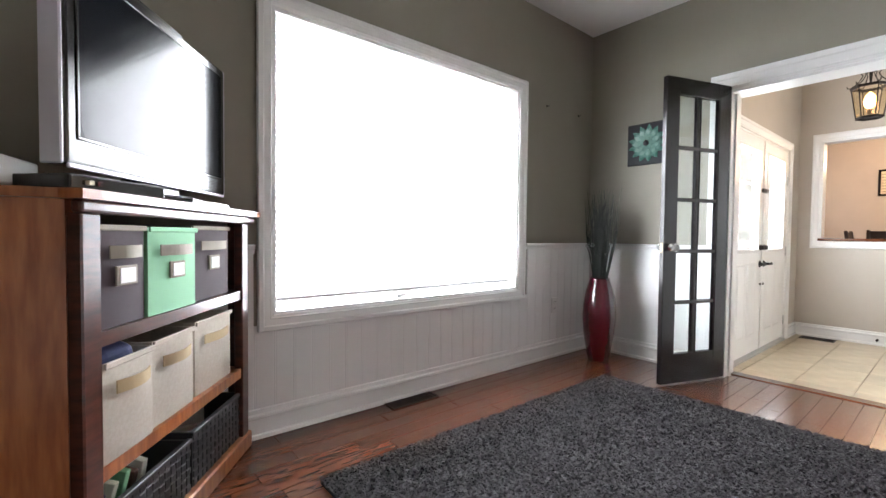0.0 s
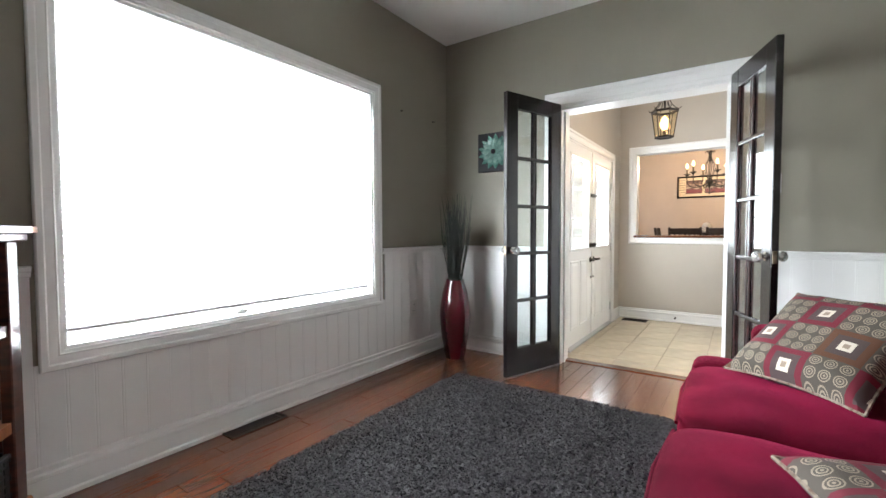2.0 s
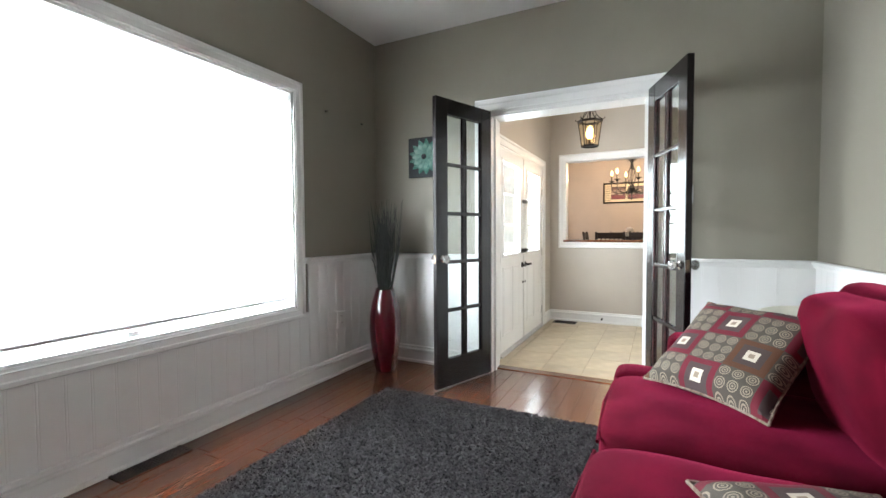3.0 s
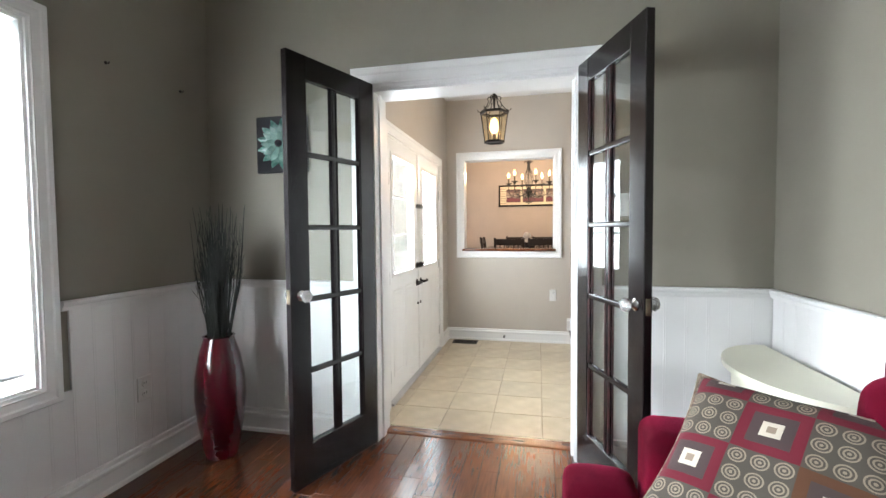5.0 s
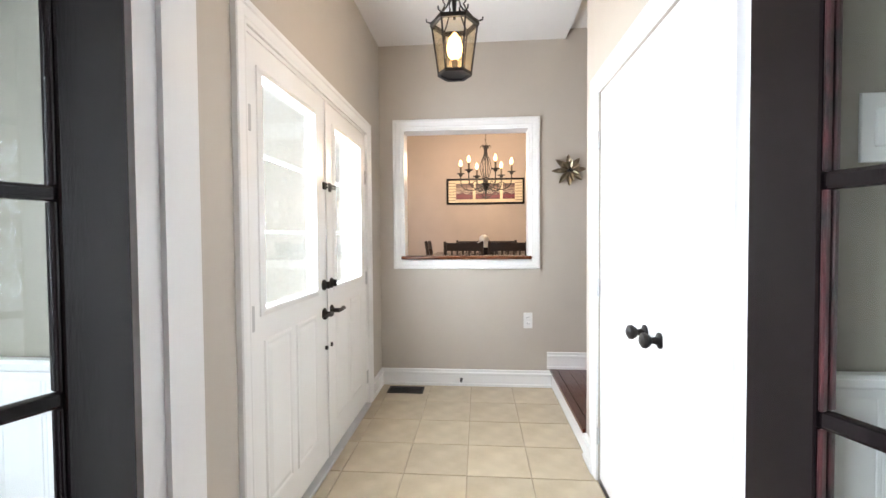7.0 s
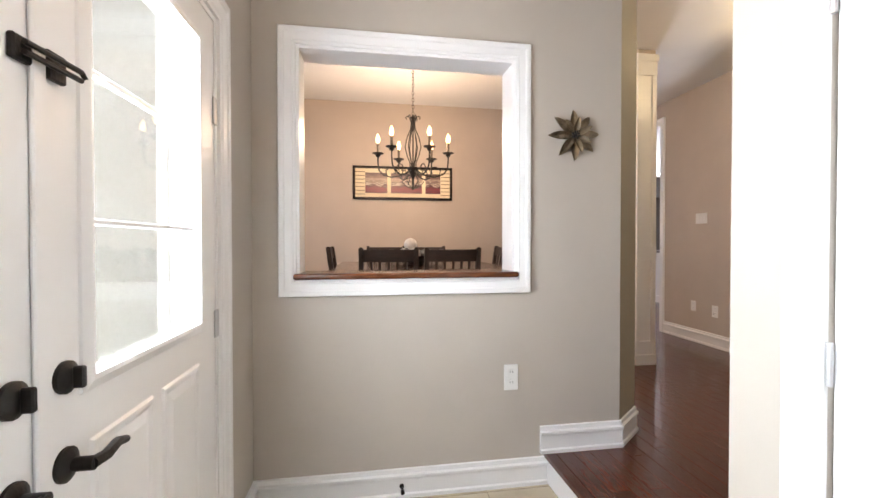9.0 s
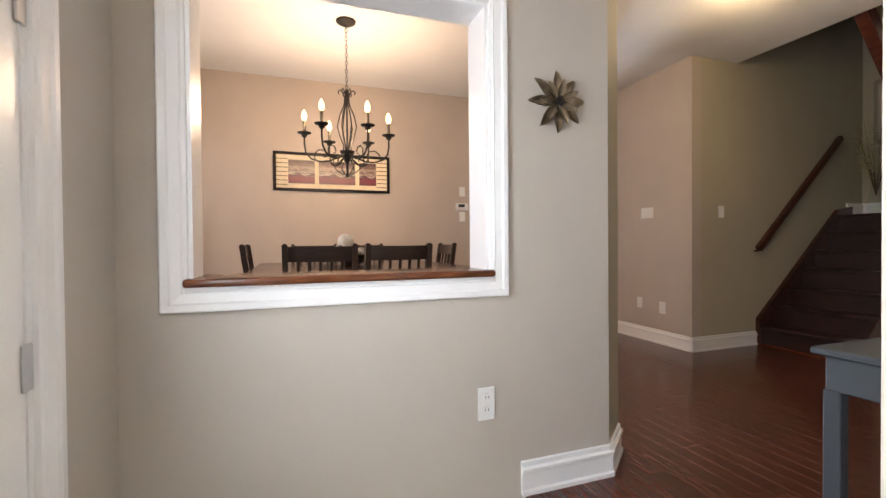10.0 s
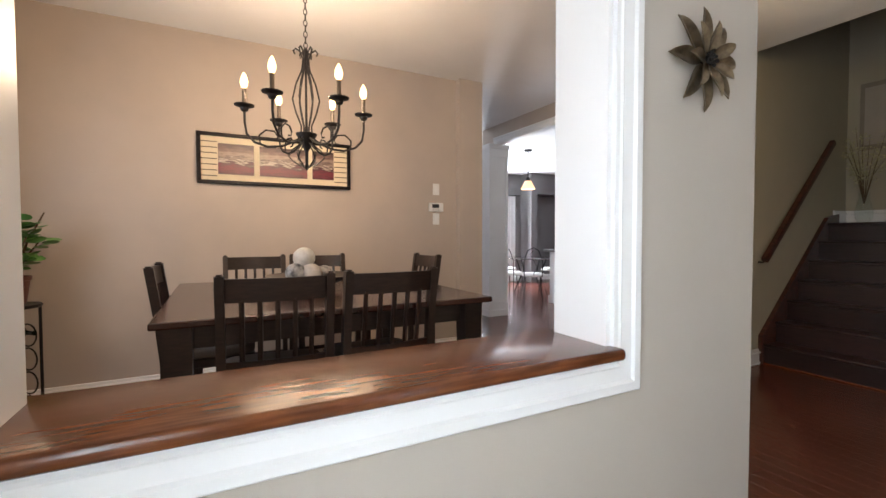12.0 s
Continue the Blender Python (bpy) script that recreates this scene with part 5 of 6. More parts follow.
fp = thing("flower_plaque", "black square canvas with a raised teal glazed flower", "wall art")
part("canvas", box(B(), (-0.165, -0.165, 0), (0.165, 0.165, 0.028), 0.004), M_PLAQUE, fp)
for ring_, n_, L, W in ((0, 13, 0.148, 0.062), (1, 11, 0.110, 0.050), (2, 8, 0.070, 0.036)):
    for i in range(n_):
        o = part("petal", petal_mesh(L, W, 0.030 + 0.012 * ring_, 0.2 + 0.15 * ring_), M_PETAL, fp, smooth=True)
        o.matrix_local = pose(0, 0, 0, 0, 0, 360 * i / n_ + 17 * ring_)
part("center", lathe(B(), [(0.022, 0.03), (0.022, 0.06), (0.014, 0.074), (0.004, 0.078)], 14), M_PLAQUE, fp, smooth=True)
fp.matrix_world = Matrix.Translation((X0 - 0.001, 2.015, 1.74)) @ Matrix(((0, 0, -1, 0), (-1, 0, 0, 0), (0, 1, 0, 0), (0, 0, 0, 1)))

WALL_XN = Matrix(((0, 0, -1, 0), (-1, 0, 0, 0), (0, 1, 0, 0), (0, 0, 0, 1)))   # faces -x
WALL_YN = Matrix(((1, 0, 0, 0), (0, 0, -1, 0), (0, 1, 0, 0), (0, 0, 0, 1)))    # faces -y
WALL_YP = Matrix(((-1, 0, 0, 0), (0, 0, 1, 0), (0, 1, 0, 0), (0, 0, 0, 1)))    # faces +y


def outlet(place, face, label, w=0.074, h=0.118):
    t = thing("power_outlet", label, "power outlet", "wall outlets")
    part("plate", box(B(), (-w / 2, -h / 2, 0), (w / 2, h / 2, 0.007), 0.003, seg=2), M_PLASTIC, t)
    for z in (-0.026, 0.026):
        s = part("socket", lathe(B(), [(0.018, 0.006), (0.017, 0.0095)], 16, pose(0, z, 0)), M_PLASTIC, t)
        for x in (-0.007, 0.007):
            part("slot", box(B(), (x - 0.0012, z - 0.003, 0.009), (x + 0.0012, z + 0.007, 0.0102)), M_SLOT, s)
    t.matrix_world = Matrix.Translation(place) @ face
    return t


def switch(place, face, gangs, label):
    t = thing("light_switch", label, "light switch", "wall switches")
    w = 0.028 + 0.046 * gangs
    part("plate", box(B(), (-w / 2, -0.058, 0), (w / 2, 0.058, 0.007), 0.003, seg=2), M_PLASTIC, t)
    for i in range(gangs):
        x = (i - (gangs - 1) / 2) * 0.046
        part("rocker", box(B(), (x - 0.016, -0.033, 0.006), (x + 0.016, 0.033, 0.011), 0.002), M_PAPER, t)
    t.matrix_world = Matrix.Translation(place) @ face
    return t


def floor_vent(x, y, z, lx, ly, label):
    t = thing("floor_vent", label, "floor vent", "floor registers")
    bm = B()
    for lo, hi in (((-lx / 2, -ly / 2, 0), (lx / 2, -ly / 2 + 0.016, 0.006)), ((-lx / 2, ly / 2 - 0.016, 0), (lx / 2, ly / 2, 0.006)), ((-lx / 2, -ly / 2, 0), (-lx / 2 + 0.016, ly / 2, 0.006)), ((lx / 2 - 0.016, -ly / 2, 0), (lx / 2, ly / 2, 0.006))):
        box(bm, lo, hi, 0.002)
    part("frame", bm, M_VENT, t)
    part("backing", box(B(), (-lx / 2 + 0.01, -ly / 2 + 0.01, 0), (lx / 2 - 0.01, ly / 2 - 0.01, 0.001)), M_SLOT, t)
    n = int((lx - 0.04) / 0.014)
    for i in range(n):
        xx = -lx / 2 + 0.022 + i * 0.014
        part("louver", box(B(), (xx, -ly / 2 + 0.016, 0.001), (xx + 0.006, ly / 2 - 0.016, 0.005)), M_VENT, t)
    t.matrix_world = pose(x, y, z + 0.0005)
    return t


switch((X0 - 0.001, 0.112, 1.345), WALL_XN, 1, "white light switch on the wall behind the open french door")
outlet((4.11, YW - 0.012, 0.425), WALL_YN, "white double outlet on the beadboard wainscot", 0.08, 0.125)
floor_vent(2.63, 2.455, 0.0, 0.33, 0.125, "dark brown metal floor register at the wall foot")
floor_vent(7.40, 1.40, ZF, 0.16, 0.30, "dark brown metal floor register in the tile")
for x in (3.985, 4.42):
    hk = thing("wall_hook", "small dark metal hook on the bare wall", "wall hook", "wall hooks")
    part("plate", lathe(B(), [(0.008, 0), (0.007, 0.004)], 10, pose(x, YW, 2.03, 90, 0, 0)), M_IRON, hk)
    part("hook", tube(B(), [(x, YW - 0.003, 2.03), (x, YW - 0.018, 2.024), (x, YW - 0.022, 2.034)], 0.0025, 6), M_IRON, hk)

# ---- foyer ----
outlet((XP, 0.37, 0.45), WALL_XN, "white double outlet on the wall under the pass-through", 0.076, 0.135)
ds = thing("door_stop", "small black spring door stop on the baseboard", "door stop")
part("spring", lathe(B(), [(0.012, 0), (0.012, 0.006), (0.006, 0.010), (0.006, 0.05)], 12, pose(XP - 0.016, 0.94, -0.06, 0, -90, 0)), M_IRON, ds)
part("tip", lathe(B(), [(0.010, 0.05), (0.010, 0.064)], 12, pose(XP - 0.016, 0.94, -0.06, 0, -90, 0)), M_IRON, ds)

wf = thing("metal_wall_flower", "antique bronze metal flower with two rings of pointed petals", "wall art")
def folded_petal(L, W, tilt):
    """A pointed leaf of sheet metal, creased along its middle and cupped; x runs outwards."""
    bm = B()
    n = 9
    rows = []
    for i in range(n + 1):
        f = i / n
        w = W * (math.sin(math.pi * f ** 0.85) ** 0.75 * 0.94 + 0.06 * (1 - f))
        z = tilt * L * f - 0.35 * L * (f - 0.5) ** 3
        rows.append([bm.verts.new((L * (0.10 + 0.90 * f), q * w / 2, z + 0.22 * w * abs(q) ** 1.3)) for q in (-1, -0.6, -0.2, 0, 0.2, 0.6, 1)])
    for a, b in zip(rows, rows[1:]):
        for j in range(6):
            bm.faces.new((a[j], a[j + 1], b[j + 1], b[j]))
    r = bmesh.ops.extrude_face_region(bm, geom=list(bm.faces))
    for v in [e for e in r["geom"] if isinstance(e, bmesh.types.BMVert)]:
        v.co.z -= 0.0025
    return bm


for n_, L, W, z, tilt, turn in ((8, 0.140, 0.046, 0.010, 0.10, 4), (7, 0.100, 0.034, 0.020, 0.30, 28)):
    for i in range(n_):
        o = part("petal", folded_petal(L * (1 + 0.05 * math.sin(5 * i)), W, tilt), M_BRONZE, wf, smooth=True)
        o.matrix_local = pose(0, 0, z, 0, 0, 360 * i / n_ + turn + 4 * math.sin(3 * i))
for i in range(14):
    a = i * 2.4
    part("bead", lathe(B(), [(0.001, -0.005), (0.005, -0.002), (0.005, 0.002), (0.001, 0.005)], 8, pose(0.006 * math.sqrt(i) * math.cos(a), 0.006 * math.sqrt(i) * math.sin(a), 0.036)), M_IRON, wf)
part("wall_post", lathe(B(), [(0.01, 0), (0.012, 0.03)], 10), M_IRON, wf)
wf.matrix_world = Matrix.Translation((XP - 0.001, 0.030, 1.715)) @ WALL_XN

# lantern
la = thing("hanging_lantern", "black iron six-sided hanging lantern with amber glass, lit", "pendant light")
HX = [(math.cos(radians(60 * i + 30)), math.sin(radians(60 * i + 30))) for i in range(6)]
def hexring(r, z0, z1, t):
    bm = B()
    o0 = [bm.verts.new((r * x, r * y, z0)) for x, y in HX]
    o1 = [bm.verts.new((r * x, r * y, z1)) for x, y in HX]
    i0 = [bm.verts.new(((r - t) * x, (r - t) * y, z0)) for x, y in HX]
    i1 = [bm.verts.new(((r - t) * x, (r - t) * y, z1)) for x, y in HX]
    for k in range(6):
        j = (k + 1) % 6
        for q in ((o0[k], o0[j], o1[j], o1[k]), (i0[k], i1[k], i1[j], i0[j]), (o1[k], o1[j], i1[j], i1[k]), (o0[k], i0[k], i0[j], o0[j])):
            bm.faces.new(q)
    return bm
part("top_ring", hexring(0.122, 2.205, 2.225, 0.018), M_IRON, la)
part("bottom_ring", hexring(0.086, 1.962, 1.978, 0.016), M_IRON, la)
for k in range(6):
    x, y = HX[k]
    part("rib", tube(B(), [(0.113 * x, 0.113 * y, 2.21), (0.080 * x, 0.080 * y, 1.97)], 0.0045, 6), M_IRON, la)
    x2, y2 = HX[(k + 1) % 6]
    g = B()
    g.faces.new([g.verts.new(p) for p in ((0.108 * x, 0.108 * y, 2.21), (0.108 * x2, 0.108 * y2, 2.21), (0.077 * x2, 0.077 * y2, 1.975), (0.077 * x, 0.077 * y, 1.975))])
    p = part("glass_panel", g, M_AMBER, la)
    p.visible_shadow = False
    part("scroll", tube(B(), [(0.022 * x, 0.022 * y, 2.345), (0.045 * x, 0.045 * y, 2.350), (0.058 * x, 0.058 * y, 2.335), (0.052 * x, 0.052 * y, 2.322), (0.045 * x, 0.045 * y, 2.315), (0.062 * x, 0.062 * y, 2.280), (0.092 * x, 0.092 * y, 2.245), (0.118 * x, 0.118 * y, 2.228), (0.138 * x, 0.138 * y, 2.232), (0.140 * x, 0.140 * y, 2.246)], 0.004, 6), M_IRON, la, smooth=True)
part("hub", lathe(B(), [(0.006, 2.24), (0.010, 2.30), (0.012, 2.335), (0.026, 2.340), (0.026, 2.358), (0.014, 2.366), (0.008, 2.38)], 16), M_IRON, la, smooth=True)
part("candle_sleeve", lathe(B(), [(0.014, 1.985), (0.014, 2.04)], 12), M_WAX, la)
part("lamp_base_plate", lathe(B(), [(0.07, 1.972), (0.03, 1.984), (0.016, 1.990)], 16), M_IRON, la)
b = part("bulb", lathe(B(), [(0.012, 2.04), (0.034, 2.065), (0.040, 2.10), (0.030, 2.145), (0.006, 2.175)], 16), M_BULB, la, smooth=True)
b.visible_shadow = False
def chain(parent, x, y, z0, z1, r=0.009, mat_=None):
    bm = B()
    n = int((z1 - z0) / (r * 3.1))
    for i in range(n):
        z = z0 + (z1 - z0) * (i + 0.5) / n
        s = (1, 0) if i % 2 else (0, 1)
        tube(bm, [(x + s[0] * r * math.cos(a), y + s[1] * r * math.cos(a), z + r * 1.9 * math.sin(a)) for a in [k * math.pi / 5 for k in range(11)]], r * 0.26, 5)
    return part("chain", bm, mat_ or M_IRON, parent)
chain(la, 0, 0, 2.375, ZFC - 0.02)
part("canopy", lathe(B(), [(0.008, ZFC - 0.035), (0.035, ZFC - 0.03), (0.062, ZFC - 0.012), (0.064, ZFC - 0.0005)], 20), M_IRON, la, smooth=True)
la.matrix_world = pose(6.0, 0.90, 0)

# ---- dining room ----
dt = thing("dining_table", "large square dark cherry counter-height dining table", "dining table")
TZ = 0.945
TX0, TX1, TY0, TY1 = 8.70, 10.20, -0.10, 1.39
part("tabletop", box(B(), (TX0, TY0, TZ - 0.028), (TX1, TY1, TZ), 0.006, seg=2), M_TABLETOP, dt)
for lo, hi in (((TX0 + 0.10, TY0 + 0.08, TZ - 0.13), (TX0 + 0.125, TY1 - 0.08, TZ - 0.028)), ((TX1 - 0.125, TY0 + 0.08, TZ - 0.13), (TX1 - 0.10, TY1 - 0.08, TZ - 0.028)),
               ((TX0 + 0.125, TY0 + 0.08, TZ - 0.13), (TX1 - 0.125, TY0 + 0.105, TZ - 0.028)), ((TX0 + 0.125, TY1 - 0.105, TZ - 0.13), (TX1 - 0.125, TY1 - 0.08, TZ - 0.028))):
    part("apron", box(B(), lo, hi, 0.003), M_ESPRESSO, dt)
for x in (TX0 + 0.09, TX1 - 0.09):
    for y in (TY0 + 0.09, TY1 - 0.09):
        bm = B()
        q = [bm.verts.new((x + sx * w, y + sy * w, z)) for z, w in ((ZH + 0.001, 0.036), (TZ - 0.028, 0.05)) for sx, sy in ((-1, -1), (1, -1), (1, 1), (-1, 1))]
        for f in ((0, 1, 5, 4), (1, 2, 6, 5), (2, 3, 7, 6), (3, 0, 4, 7), (3, 2, 1, 0), (4, 5, 6, 7)):
            bm.faces.new([q[i] for i in f])
        part("leg", bm, M_ESPRESSO, dt)


def dining_chair():
    """Counter-height chair facing +x, origin at its foot centre."""
    c = thing("dining_chair", "dark espresso wooden counter chair with slatted back and suede seat", "chair", "chairs round the dining table")
    part("seat_pad", puff(B(), (0.43, 0.44, 0.06), 6, 0.3, 8, pose(0.0, 0, 0.625)), M_SEATPAD, c, smooth=True)
    part("seat_frame", box(B(), (-0.21, -0.215, 0.555), (0.21, 0.215, 0.605), 0.008), M_ESPRESSO, c)
    for y in (-0.205, 0.205):
        part("front_leg", box(B(), (0.165, y - 0.02, 0.001), (0.205, y + 0.02, 0.56), 0.004), M_ESPRESSO, c)
        bm = B()
        pts = [(-0.215, 0.0), (-0.195, 0.30), (-0.195, 0.60), (-0.215, 0.80), (-0.255, 1.075)]
        ring = [[bm.verts.new((x + sx * 0.02, y + sy * 0.017, z + (0.001 if z == 0 else 0))) for sx, sy in ((-1, -1), (1, -1), (1, 1), (-1, 1))] for x, z in pts]
        for a, b in zip(ring, ring[1:]):
            for k in range(4):
                bm.faces.new((a[k], a[(k + 1) % 4], b[(k + 1) % 4], b[k]))
        bm.faces.new(ring[0][::-1])
        bm.faces.new(ring[-1])
        bmesh.ops.bevel(bm, geom=[e for e in bm.edges if e.verts[0].co.z > 1.05 and e.verts[1].co.z > 1.05], offset=0.007, segments=2, affect="EDGES")
        part("back_post", bm, M_ESPRESSO, c)
        part("side_stretcher", box(B(), (-0.18, y - 0.012, 0.22), (0.17, y + 0.012, 0.25), 0.003), M_ESPRESSO, c)
    def rail(z0, z1, x, bow):
        bm = B()
        n = 10
        ring = []
        for k in range(n + 1):
            f = 2 * k / n - 1
            xx = x - bow * (1 - f * f)
            ring.append([bm.verts.new((xx - 0.010, f * 0.19, z0)), bm.verts.new((xx + 0.010, f * 0.19, z0)), bm.verts.new((xx + 0.010 - (z1 - z0) * 0.14, f * 0.19, z1)), bm.verts.new((xx - 0.010 - (z1 - z0) * 0.14, f * 0.19, z1))])
        for a, b in zip(ring, ring[1:]):
            for k in range(4):
                bm.faces.new((a[k], a[(k + 1) % 4], b[(k + 1) % 4], b[k]))
        bm.faces.new(ring[0])
        bm.faces.new(ring[-1][::-1])
        return bm
    part("top_rail", rail(0.965, 1.058, -0.240, 0.030), M_ESPRESSO, c, smooth=True)
    part("lower_rail", rail(0.69, 0.73, -0.205, 0.022), M_ESPRESSO, c, smooth=True)
    for k in range(5):
        y = -0.13 + 0.065 * k
        bow = 1 - (y / 0.19) ** 2
        part("slat", tube(B(), [(-0.206 - 0.022 * bow, y, 0.72), (-0.243 - 0.030 * bow, y, 0.975)], 0.011, 6), M_ESPRESSO, c)
    part("front_stretcher", box(B(), (0.172, -0.19, 0.20), (0.196, 0.19, 0.235), 0.003), M_ESPRESSO, c)
    part("rear_stretcher", box(B(), (-0.205, -0.19, 0.30), (-0.185, 0.19, 0.33), 0.003), M_ESPRESSO, c)
    return c


c0 = dining_chair()
c0.matrix_world = pose(8.90, 0.94, ZH + 0.001, 0, 0, -3)
for x, y, r in ((8.92, 0.47, 2), (10.22, 0.905, 180), (10.22, 0.43, 180), (9.52, 1.20, -90), (10.02, -0.10, 90)):
    copy_thing(c0, pose(x, y, ZH + 0.001, 0, 0, r))

bw = tagged(finish("centerpiece_bowl", lathe(B(), [(0.07, 0.0), (0.09, 0.020), (0.16, 0.046), (0.255, 0.078), (0.262, 0.086), (0.25, 0.082), (0.15, 0.054), (0.08, 0.036), (0.002, 0.032)], 40, cap=False), M_ESPRESSO, smooth=True), "wide shallow dark bowl on the dining table", "bowl")
bw.matrix_world = pose(9.46, 0.665, TZ + 0.001)
for x, y, z, r, m_, lb in ((-0.06, 0.02, 0.080, 0.060, M_BALLW, "ivory decorative ball in the bowl"), (-0.05, 0.10, 0.084, 0.060, M_BALLD, "black and white scrolled ball in the bowl"),
                           (0.05, 0.05, 0.080, 0.056, M_BALLW, "ivory decorative ball in the bowl"), (-0.02, 0.05, 0.170, 0.062, M_BALLW, "ivory decorative ball on top of the others"), (0.0, -0.07, 0.075, 0.048, M_BALLD, "black and white scrolled ball in the bowl"), (0.09, -0.02, 0.078, 0.048, M_BALLW, "ivory decorative ball in the bowl")):
    o = tagged(finish("decorative_ball", lathe(B(), [(r * math.sin(math.pi * k / 14) + 0.0002, -r * math.cos(math.pi * k / 14)) for k in range(15)], 22, cap=False), m_, smooth=True), lb, "ball", "balls in the bowl")
    o.matrix_world = pose(9.46 + x, 0.665 + y, TZ + 0.018 + z)

# chandelier
cl = thing("chandelier", "black iron six-arm candle chandelier with lit bulbs and scrollwork", "chandelier")
for i in range(6):
    a = radians(20 + 60 * i)
    ca, sa = math.cos(a), math.sin(a)
    R = lambda pts: [(r * ca, r * sa, z) for r, z in pts]
    arm = part("arm", tube(B(), R([(0.035, 1.83), (0.08, 1.800), (0.14, 1.775), (0.21, 1.768), (0.28, 1.790), (0.32, 1.835), (0.33, 1.90), (0.33, 1.96)]), 0.007, 8), M_IRON, cl, smooth=True)
    part("curl", tube(B(), R([(0.25, 1.775), (0.255, 1.83), (0.22, 1.862), (0.175, 1.858), (0.155, 1.83), (0.165, 1.808), (0.185, 1.806)]), 0.005, 6), M_IRON, arm, smooth=True)
    part("drip_pan", lathe(B(), [(0.010, 1.955), (0.020, 1.962), (0.024, 1.978), (0.052, 1.988), (0.054, 1.994), (0.016, 1.996)], 18, pose(0.33 * ca, 0.33 * sa, 0)), M_IRON, arm, smooth=True)
    part("candle_sleeve", lathe(B(), [(0.012, 1.994), (0.012, 2.085)], 12, pose(0.33 * ca, 0.33 * sa, 0)), M_WAX, arm)
    bl = part("bulb", lathe(B(), [(0.009, 2.085), (0.019, 2.105), (0.021, 2.122), (0.014, 2.150), (0.003, 2.172)], 14, pose(0.33 * ca, 0.33 * sa, 0)), M_BULB, arm, "lit flame-shaped bulb", True)
    bl.visible_shadow = False
    part("scroll_rod", tube(B(), R([(0.030, 1.84), (0.028, 1.90), (0.055, 1.97), (0.075, 2.05), (0.055, 2.14), (0.022, 2.22), (0.016, 2.28), (0.030, 2.325), (0.055, 2.340), (0.068, 2.325), (0.060, 2.308)]), 0.005, 6), M_IRON, cl, smooth=True)
    part("lower_scroll", tube(B(), R([(0.030, 1.80), (0.08, 1.76), (0.10, 1.72), (0.07, 1.69), (0.03, 1.665)]), 0.004, 6), M_IRON, cl, smooth=True)
part("hub", lathe(B(), [(0.004, 1.645), (0.014, 1.66), (0.008, 1.68), (0.010, 1.75), (0.024, 1.78), (0.040, 1.82), (0.058, 1.845), (0.060, 1.855), (0.016, 1.862), (0.007, 1.90), (0.006, 2.30), (0.014, 2.32), (0.008, 2.35)], 22), M_IRON, cl, smooth=True)
chain(cl, 0, 0, 2.345, ZC - 0.025, 0.010)
part("canopy", lathe(B(), [(0.010, ZC - 0.035), (0.045, ZC - 0.03), (0.075, ZC - 0.012), (0.078, ZC - 0.0005)], 24), M_IRON, cl, smooth=True)
cl.matrix_world = pose(CH[0], CH[1], 0)

# picture with three landscape prints
pf = thing("framed_art", "wide black framed triptych of wine-red landscapes on striped cream mat", "picture")
PW, PH = 1.245, 0.415
fr = B()
for lo, hi in (((-PW / 2, -PH / 2, 0), (PW / 2, -PH / 2 + 0.030, 0.03)), ((-PW / 2, PH / 2 - 0.030, 0), (PW / 2, PH / 2, 0.03)), ((-PW / 2, -PH / 2 + 0.03, 0), (-PW / 2 + 0.03, PH / 2 - 0.03, 0.03)), ((PW / 2 - 0.03, -PH / 2 + 0.03, 0), (PW / 2, PH / 2 - 0.03, 0.03))):
    box(fr, lo, hi, 0.004)
part("frame", fr, M_BLACK, pf)
part("mat_board", box(B(), (-PW / 2 + 0.03, -PH / 2 + 0.03, 0), (PW / 2 - 0.03, PH / 2 - 0.03, 0.010)), M_MATBOARD, pf)
for x0, x1 in ((-PW / 2 + 0.03, -PW / 2 + 0.145), (PW / 2 - 0.145, PW / 2 - 0.03)):
    for i in range(7):
        z = -PH / 2 + 0.062 + i * 0.046
        part("stripe", box(B(), (x0, z, 0.009), (x1, z + 0.008, 0.0115)), M_STRIPE, pf)
for x0, x1 in ((-0.47, -0.20), (-0.155, 0.235), (0.28, 0.47)):
    o = part("print", box(B(), (-0.0035, -(x1 - x0) / 2, -0.125), (0.0035, (x1 - x0) / 2, 0.125)), M_ART, pf)
    o.matrix_local = Matrix.Translation(((x0 + x1) / 2, 0, 0.012)) @ Matrix(((0, 1, 0, 0), (0, 0, 1, 0), (1, 0, 0, 0), (0, 0, 0, 1)))
pf.matrix_world = Matrix.Translation((XD - 0.001, 0.675, 1.895)) @ WALL_XN
switch((XD - 0.001, -0.85, 1.74), WALL_XN, 1, "white light switch above the thermostat")
switch((XD - 0.001, -0.85, 1.435), WALL_XN, 1, "white light switch below the thermostat")
th = thing("thermostat", "white digital thermostat with a grey display on the dining wall", "thermostat")
part("case", box(B(), (-0.082, -0.045, 0), (0.082, 0.045, 0.024), 0.006, seg=2), M_PLASTIC, th)
part("display", box(B(), (-0.05, -0.008, 0.023), (0.03, 0.030, 0.0255), 0.001), M_SLOT, th)
for i in range(3):
    part("button", box(B(), (-0.045 + 0.03 * i, -0.034, 0.023), (-0.028 + 0.03 * i, -0.022, 0.0265), 0.001), M_STEEL, th)
th.matrix_world = Matrix.Translation((XD - 0.001, -0.845, 1.555)) @ WALL_XN

